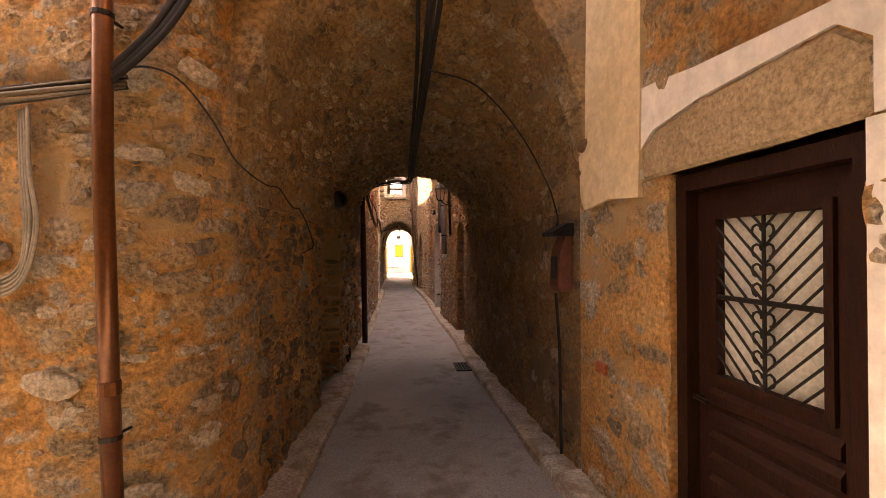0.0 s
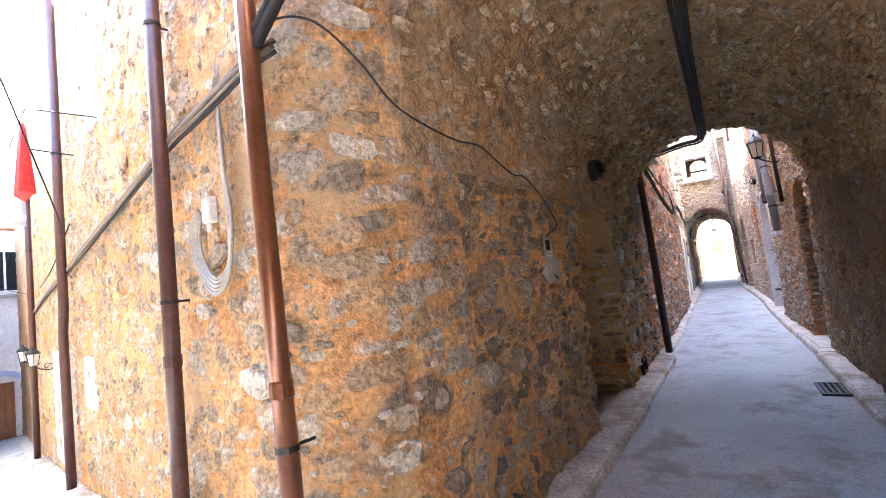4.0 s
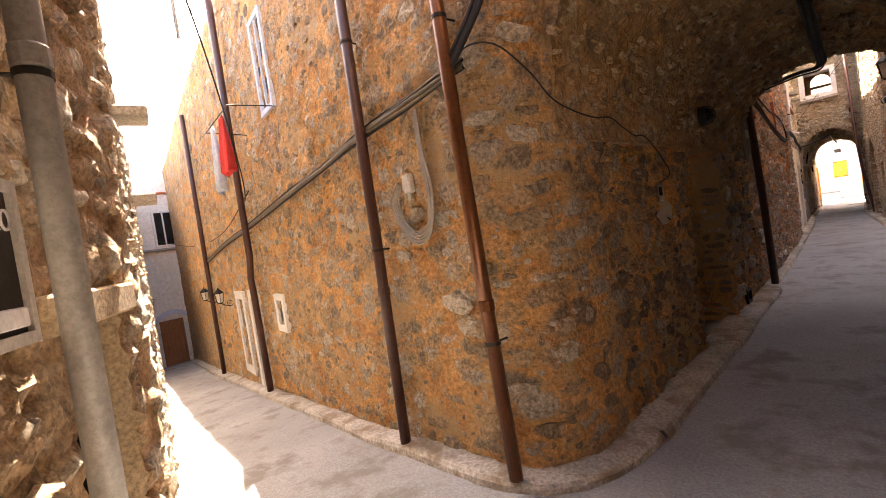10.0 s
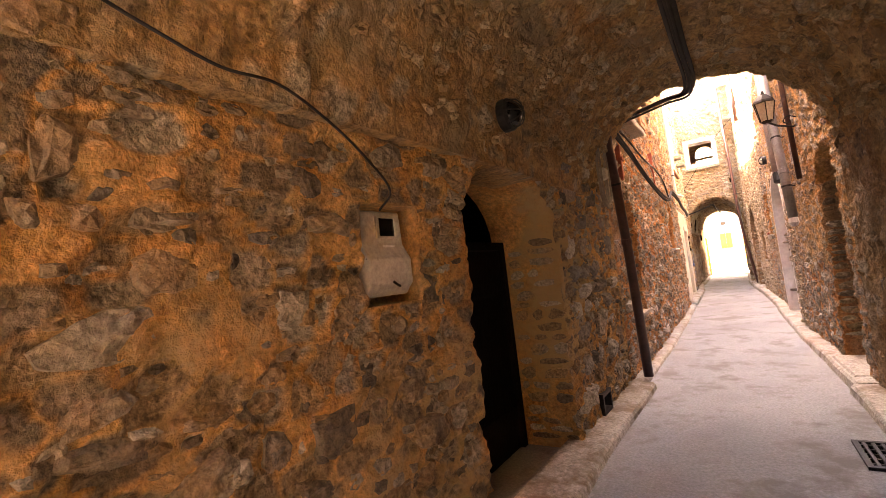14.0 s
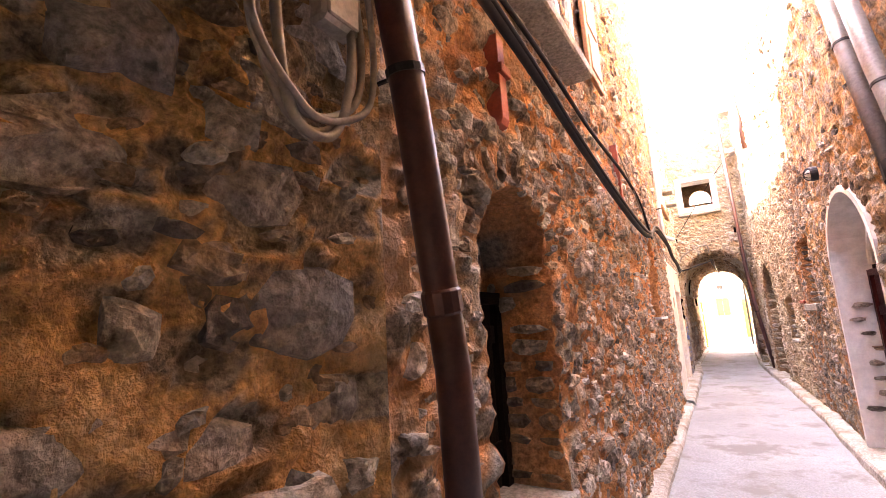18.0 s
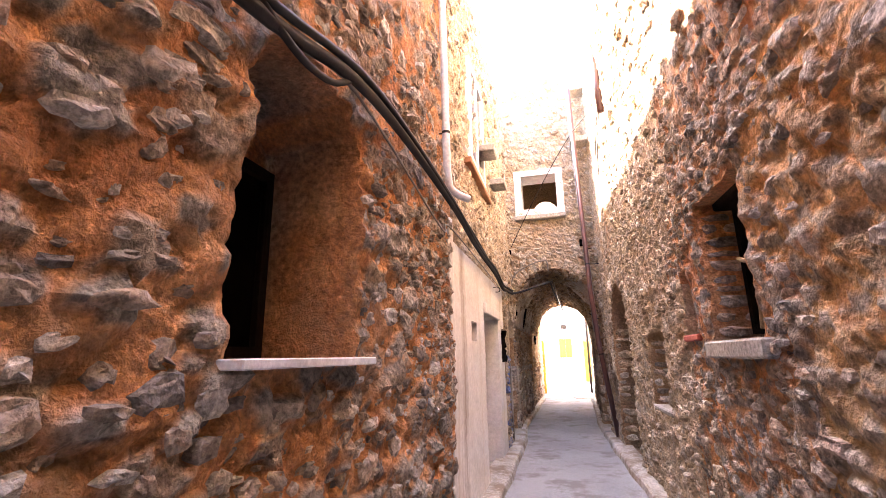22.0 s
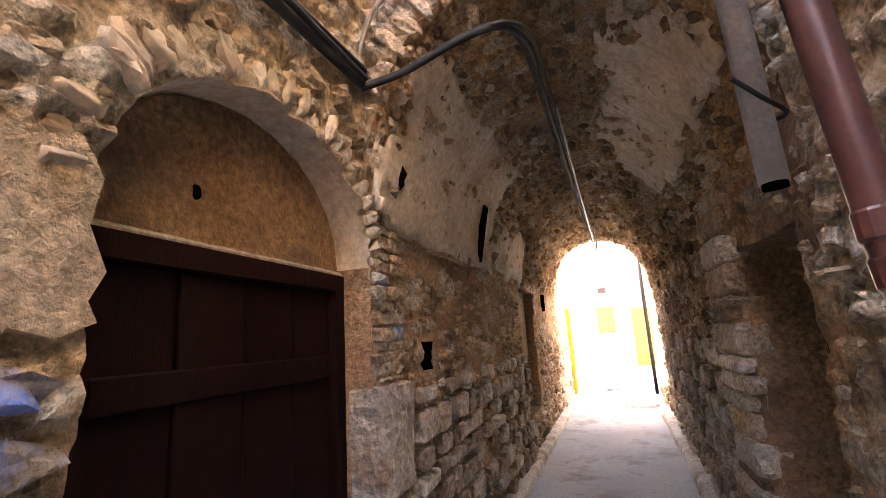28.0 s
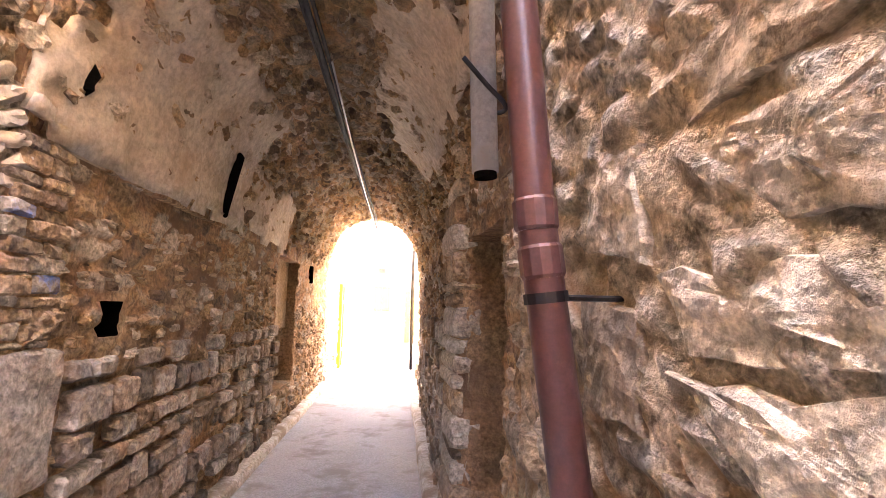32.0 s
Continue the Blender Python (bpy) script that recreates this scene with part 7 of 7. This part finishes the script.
thing("window_arch", tube([(0.42 * math.cos(a), 0.03, 0.28 * math.sin(a)) for a in [math.pi * k / 10 for k in range(11)]], 0.05, 6), BRICK, hang(F_WEST, WY(7.36), 4.6, 0), "brick relieving arch over the far window", "brick arch")
slab("ledge", hang(F_WEST, WY(7.2), 2.7, -0.05), 2.4, 0.2, 0.09, SLATE, "stone string course on the far house", "ledge")
framed("far_window", F_WEST, WY(8.7), 5.0, 0.5, 0.9, -0.02, 0.07, 0.06, WHITEWASH, "small dark upper window of the far house")
lantern(hang(F_WEST, WY(6.4), 0.7, 0.0), 0.6, "black iron lantern beside the far door")
for z, s in ((4.0, 10.2), (3.2, 11.2), (2.6, 12.5)):
    slab("corbel_slab", hang(F_SOUTH, s, z, -0.1), 0.34, 0.4, 0.1, SLATE, "projecting stone slab high on the wall", "corbel", group="corbels")


# ---- stones of the walls ----
def rng_s(face, y, half):
    c = face.near(y=y)
    return c - half, c + half


AV_T1L = [(*rng_s(F_T1L, 5.60, 0.17), 1.42, 1.84), (*rng_s(F_T1L, 6.80, 0.67), 0, 2.25), (*rng_s(F_T1L, 8.16, 0.13), 0.2, 0.38)]
AV_L2 = [(*rng_s(F_L2, 10.13, 0.37), 0.78, 2.2), (*rng_s(F_L2, 14.67, 0.40), 1.56, 2.75)]
AV_L4 = [(0, 0.5, 1.5, 2.0), (*rng_s(F_L4, 21.78, 0.61), 0, 2.43)]
AV_T2L = [(*rng_s(F_T2L, 26.55, 0.5), 0.62, 2.6), (*rng_s(F_T2L, 23.1, 0.08), 1.42, 1.58)]
AV_R0 = [(*rng_s(F_R0, 2.91, 0.62), 0, 2.55)]
AV_R2 = [(*rng_s(F_R2, 9.86, 0.46), 0, 2.45), (*rng_s(F_R2, 12.45, 0.12), 2.45, 2.78), (*rng_s(F_R2, 13.66, 0.77), 0, 2.7), (*rng_s(F_R2, 16.15, 0.4), 1.5, 2.6), (*rng_s(F_R2, 17.0, 0.13), 1.7, 2.25), (*rng_s(F_R2, 18.3, 0.37), 1.04, 1.86), (*rng_s(F_R2, 20.43, 0.66), 0, 2.7)]
AV_T2R = [(*rng_s(F_T2R, 22.98, 0.38), 0, 1.98)]
AV_A2 = [(0.8 + 0.47 - 0.5, 0.8 + 0.47 + 0.5, 4.25, 5.45), (0.25, 1.97, 2.0, 3.42)]
AV_N = [(F_NORTH.near(x=-5.08) - 0.35, F_NORTH.near(x=-5.08) + 0.35, 3.3, 4.7), (F_NORTH.near(x=-7.9) - 0.95, F_NORTH.near(x=-7.9) + 0.95, -1, 1.5), (F_NORTH.near(x=-5.92) - 0.3, F_NORTH.near(x=-5.92) + 0.3, 0.6, 1.35)]

stones(w_north, F_NORTH, -0.1, 5.6, STONE_WARM, STONE_WARM_ISL, (0.14, 0.38), (0.07, 0.18), 0.48, (0.012, 0.022), s0=9.0, seed=2, mid=1.6, avoid=AV_N)
stones(w_t1l, F_T1L, 0.22, 2.3, STONE, STONE_ISL, (0.10, 0.34), (0.07, 0.20), 0.55, (0.02, 0.042), AV_T1L, seed=3, amp=0.03, mid=1.6)
stones(w_l2, F_L2, 0.22, 6.3, STONE_GREY, STONE_GREY_ISL, (0.12, 0.34), (0.06, 0.17), 0.55, (0.014, 0.034), AV_L2, seed=4, amp=0.035, most=420, mid=1.7)
stones(w_pu, F_PU, 2.75, 6.5, STONE_PALE, STONE_PALE_ISL, (0.12, 0.34), (0.06, 0.14), 0.8, (0.012, 0.03), seed=5, amp=0.03, mid=3.0, most=160)
stones(w_l4, F_L4, 0.22, 6.5, STONE_PALE, STONE_PALE_ISL, (0.12, 0.32), (0.07, 0.15), 0.8, (0.015, 0.04), AV_L4, seed=6, amp=0.03, mid=2.3, most=200)
stones(w_t2l, F_T2L, 0.22, 1.42, STONE_DARK, STONE_VAULT, (0.18, 0.42), (0.10, 0.2), 0.98, (0.03, 0.06), AV_T2L, seed=7, amp=0.018, mid=1.1, most=200, keep=lambda s, z: z > 1.34 or s > F_T2L.near(y=25.9))
stones(w_r0, F_R0, 0.2, 5.4, STONE_WARM, STONE_WARM_ISL, (0.16, 0.42), (0.1, 0.22), 0.3, (0.012, 0.022), AV_R0, s0=6.5, seed=8, mid=1.8, most=200)
stones(w_t1r, F_T1R, 0.22, 2.2, STONE, STONE_ISL, (0.1, 0.3), (0.08, 0.18), 0.28, (0.006, 0.02), seed=9, amp=0.03, mid=1.5, most=150)
stones(w_r2, F_R2, 0.22, 6.7, STONE_GREY, STONE_GREY_ISL, (0.14, 0.36), (0.05, 0.12), 0.62, (0.012, 0.028), AV_R2, s1=F_R2.near(y=16.6), keep=lambda s, z: z < 1.25 + 0.3 * math.sin(s * 3) or s > 6.2 or math.sin(s * 57.3 + z * 91.7) > 0.55, seed=10, amp=0.024, mid=1.7, most=260)
stones(w_r2, F_R2, 0.22, 6.7, STONE_PALE, STONE_PALE_ISL, (0.14, 0.38), (0.05, 0.12), 0.7, (0.012, 0.028), AV_R2, s0=F_R2.near(y=16.6), s1=F_R2.near(y=21.12), seed=11, amp=0.024, mid=1.7, most=300)
stones(w_r2, F_R2, 0.22, 3.6, STONE_PALE, STONE_PALE_ISL, (0.10, 0.22), (0.08, 0.14), 0.9, (0.03, 0.06), AV_R2, s0=F_R2.near(y=22.0), seed=21, amp=0.024, mid=1.7, most=80)
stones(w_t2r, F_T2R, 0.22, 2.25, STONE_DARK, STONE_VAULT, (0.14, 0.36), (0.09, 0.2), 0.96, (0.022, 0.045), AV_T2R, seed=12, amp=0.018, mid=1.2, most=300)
stones(w_a2, F_ARCH2, 2.2, 7.5, STONE_PALE, STONE_PALE_ISL, (0.12, 0.32), (0.06, 0.13), 0.85, (0.01, 0.025), AV_A2, seed=13, amp=0.03, mid=3.6, most=260)
stones(w_south, F_SOUTH, -0.6, 4.8, STONE_PALE, STONE_PALE_ISL, (0.14, 0.36), (0.09, 0.2), 0.5, (0.015, 0.04), [(7.9, 8.9, -0.4, 1.8)], s0=9.1, seed=14, amp=0.03, mid=1.5, most=120)
# darker stones carry the shade of the near end as well
stones(w_south, F_SOUTH, -0.2, 4.8, STONE_DARK, STONE_VAULT, (0.14, 0.36), (0.09, 0.2), 0.6, (0.015, 0.04), [(7.9, 8.9, -0.4, 1.8)], s0=6.6, s1=9.1, seed=24, amp=0.03, mid=1.5, most=80)
stones(w_plw, F_PLW, 0.2, 3.2, STONE_PALE, STONE_PALE_ISL, (0.14, 0.36), (0.09, 0.2), 0.75, (0.015, 0.04), s1=3.3, seed=15, mid=1.6, most=120)
stones(w_pre, F_PRE, 0.2, 4.8, STONE_PALE, STONE_PALE_ISL, (0.14, 0.36), (0.09, 0.2), 0.75, (0.015, 0.04), s1=1.6, seed=16, mid=1.6, most=60)

def foot_blocks(wall_ob, face, y0, y1, z0, z1, material, seed):
    """Squared blocks in uneven courses, larger towards the passage mouth."""
    rr = random.Random(seed)
    z = z0
    while z < z1:
        h = rr.uniform(0.10, 0.24)
        y = y0 + rr.uniform(0.0, 0.06)
        while y < y1:
            w = rr.uniform(0.13, 0.30) * (1.0 if y < 24.5 else 0.8)
            hh = h * rr.uniform(0.72, 1.0)
            q = hang(face, face.near(y=y + w / 2), z + hh / 2, 0.0)
            if rr.random() < 0.86 and not (22.9 < y + w / 2 < 23.3 and z + h > 1.4):
                ob = part("block", rough_block(w - 0.016, 0.12, hh - 0.012, (0, 0.002 + rr.uniform(-0.014, 0.016), 0), rr.randrange(90), 0.014, 0.011, 2), material, wall_ob)
                ob.matrix_world = q @ Matrix.Rotation(rr.uniform(-0.05, 0.05), 4, "Y")
            y += w + rr.uniform(0.004, 0.02)
        z += h


foot_blocks(w_t2l, F_T2L, 22.78, 25.95, 0.16, 1.36, STONE_BLOCK, 61)
foot_blocks(w_t2r, F_T2R, 23.86, 27.6, 0.16, 1.5, STONE_BLOCK, 63)
stones(w_t2l, F_T2L, 1.38, 1.98, STONE_DARK, STONE_VAULT, (0.1, 0.26), (0.035, 0.08), 0.6, (0.02, 0.036), AV_T2L, seed=62, amp=0.018, most=0, s1=F_T2L.near(y=26))
# worn pale stones beside the arched door, large grey ones at the end of the first passage
stones(w_r2, F_R2, 0.25, 1.75, STONE_PALE, STONE_PALE_ISL, (0.12, 0.3), (0.07, 0.16), 0.95, (0.03, 0.06), AV_R2, s0=F_R2.near(y=12.15), s1=F_R2.near(y=12.92), seed=51, amp=0.024, most=60)
stones(w_t1l, F_T1L, 0.3, 2.3, STONE_GREY, STONE_GREY_ISL, (0.2, 0.42), (0.13, 0.27), 0.85, (0.03, 0.055), AV_T1L, s0=F_T1L.near(y=7.55), seed=52, amp=0.03, most=70)
# small chips of stone pressed into the mortar between the larger ones
stones(w_north, F_NORTH, 0.1, 4.2, STONE_WARM, STONE_WARM_ISL, (0.06, 0.17), (0.035, 0.085), 0.42, (0.008, 0.016), s0=F_NORTH.near(x=-7.5), seed=41, most=0, avoid=AV_N)
stones(w_t1l, F_T1L, 0.2, 2.25, STONE, STONE_ISL, (0.06, 0.18), (0.035, 0.085), 0.5, (0.012, 0.024), AV_T1L, seed=42, amp=0.03, most=0)
stones(w_l2, F_L2, 0.2, 3.4, STONE_GREY, STONE_GREY_ISL, (0.06, 0.18), (0.03, 0.08), 0.5, (0.010, 0.022), AV_L2, seed=43, amp=0.035, most=0)
stones(w_r2, F_R2, 0.2, 3.2, STONE_GREY, STONE_GREY_ISL, (0.06, 0.16), (0.03, 0.07), 0.36, (0.008, 0.018), AV_R2, s1=F_R2.near(y=16.8), keep=lambda s, z: z < 1.2 + 0.3 * math.sin(s * 3) or s > 6.4, seed=44, amp=0.024, most=0)
stones(w_r2, F_R2, 0.2, 3.4, STONE_PALE, STONE_PALE_ISL, (0.06, 0.18), (0.03, 0.075), 0.6, (0.010, 0.024), AV_R2, s0=F_R2.near(y=16.8), s1=F_R2.near(y=21.1), seed=45, amp=0.024, most=0)
stones(w_t2l, F_T2L, 0.2, 1.5, STONE_DARK, STONE_VAULT, (0.08, 0.22), (0.04, 0.1), 0.4, (0.02, 0.04), AV_T2L, seed=46, amp=0.018, most=0)
stones(w_t2r, F_T2R, 0.2, 2.2, STONE_DARK, STONE_VAULT, (0.08, 0.2), (0.04, 0.09), 0.6, (0.015, 0.03), AV_T2R, seed=47, amp=0.018, most=0)
stones(w_r0, F_R0, 0.2, 3.6, STONE_WARM, STONE_WARM_ISL, (0.06, 0.18), (0.04, 0.09), 0.25, (0.006, 0.014), AV_R0, s0=7.0, seed=48, most=0)

jamb_stones(w_t1l, F_T1L, 7.44, 0.42, 0.2, 1.72, STONE_WARM, 31, proud=0.016)
jamb_stones(w_l2, F_L2, 10.50, 0.36, 0.84, 1.85, STONE, 32)
jamb_stones(w_r2, F_R2, 21.07, 0.34, 0.3, 2.0, STONE_PALE, 33, course=(0.06, 0.16))
jamb_stones(w_r2, F_R2, 18.66, 0.32, 1.08, 1.7, STONE_GREY, 34)
jamb_stones(w_r2, F_R2, 16.51, 0.3, 1.68, 2.5, STONE_GREY, 35)
ring_stones(w_t1l, F_T1L, Y(F_T1L, 6.80), 1.30, 2.22, 0.52, 24, 0.2, STONE_WARM, 0.035, 0.03)
ring_stones(w_l2, F_L2, Y(F_L2, 10.13), 0.74, 2.22, 0.36, 17, 0.2, STONE, 0.03, 0.035)
ring_stones(w_l4, F_L4, Y(F_L4, 21.78), 1.22, 2.43, 0.5, 26, 0.16, LIME, 0.022, 0.03, 1.15)
ring_stones(w_a2, F_ARCH2, F_ARCH2.length / 2, 1.72, 3.27, 1.1, 30, 0.22, STONE_PALE, 0.03, 0.03)
ring_stones(w_r2, F_R2, Y(F_R2, 13.66), 1.5, 2.67, 0.72, 22, 0.2, STONE, 0.02, 0.035)
ring_stones(w_r2, F_R2, Y(F_R2, 20.43), 1.3, 2.65, 0.7, 24, 0.24, STONE_PALE, 0.03, 0.035)


# broad dressed slabs in the wall beside the downpipe: (y, z) outlines
SLABS = [[(21.52, 1.815), (21.35, 1.835), (21.195, 1.848), (21.12, 1.84), (21.14, 1.667), (21.445, 1.684)], [(21.59, 1.638), (21.25, 1.628), (21.17, 1.517), (21.53, 1.493)], [(21.57, 1.455), (21.17, 1.489), (21.16, 1.36), (21.37, 1.332)], [(21.84, 1.95), (21.62, 1.89), (21.63, 1.66), (21.86, 1.705)], [(21.55, 2.12), (21.15, 2.12), (21.15, 1.9), (21.5, 1.88)], [(21.6, 1.30), (21.16, 1.29), (21.16, 0.95), (21.6, 1.0)], [(21.9, 1.60), (21.65, 1.57), (21.66, 1.33), (21.9, 1.36)]]


def slab_stone(outline, seed):
    """A broad flat stone, its face uneven and its rim broken."""
    cy, cz = sum(y for y, z in outline) / len(outline), sum(z for y, z in outline) / len(outline)
    rim = []
    for k in range(len(outline)):
        a, b = outline[k], outline[(k + 1) % len(outline)]
        for q in range(5):
            t = q / 5
            p = Vector((0, a[0] + (b[0] - a[0]) * t, a[1] + (b[1] - a[1]) * t))
            p += Vector((0, noise.noise(p * 9 + Vector((seed, 0, 0))), noise.noise(p * 9 + Vector((0, seed, 5))))) * 0.028
            rim.append(p)
    x = F_R2.at(F_R2.near(y=cy))[0].x
    v, f, n = [], [], len(rim)
    for scale, out in ((1.0, -0.05), (0.985, 0.010), (0.95, 0.017), (0.6, 0.020), (0.3, 0.022)):
        for p in rim:
            q = Vector((0, cy + (p.y - cy) * scale, cz + (p.z - cz) * scale))
            v.append((x - out - 0.014 * noise.fractal(q * 9, 0.6, 2.0, 4), q.y, q.z))
    v.append((x - 0.022, cy, cz))
    for r in range(4):
        f += [(r * n + k, r * n + (k + 1) % n, (r + 1) * n + (k + 1) % n, (r + 1) * n + k) for k in range(n)]
    f += [(4 * n + k, 4 * n + (k + 1) % n, 5 * n) for k in range(n)]
    ob = mesh_ob("slab_stone", v, f, STONE_PALE, w_r2)
    return ob


for k, o in enumerate(SLABS):
    slab_stone(o, k * 3.7)
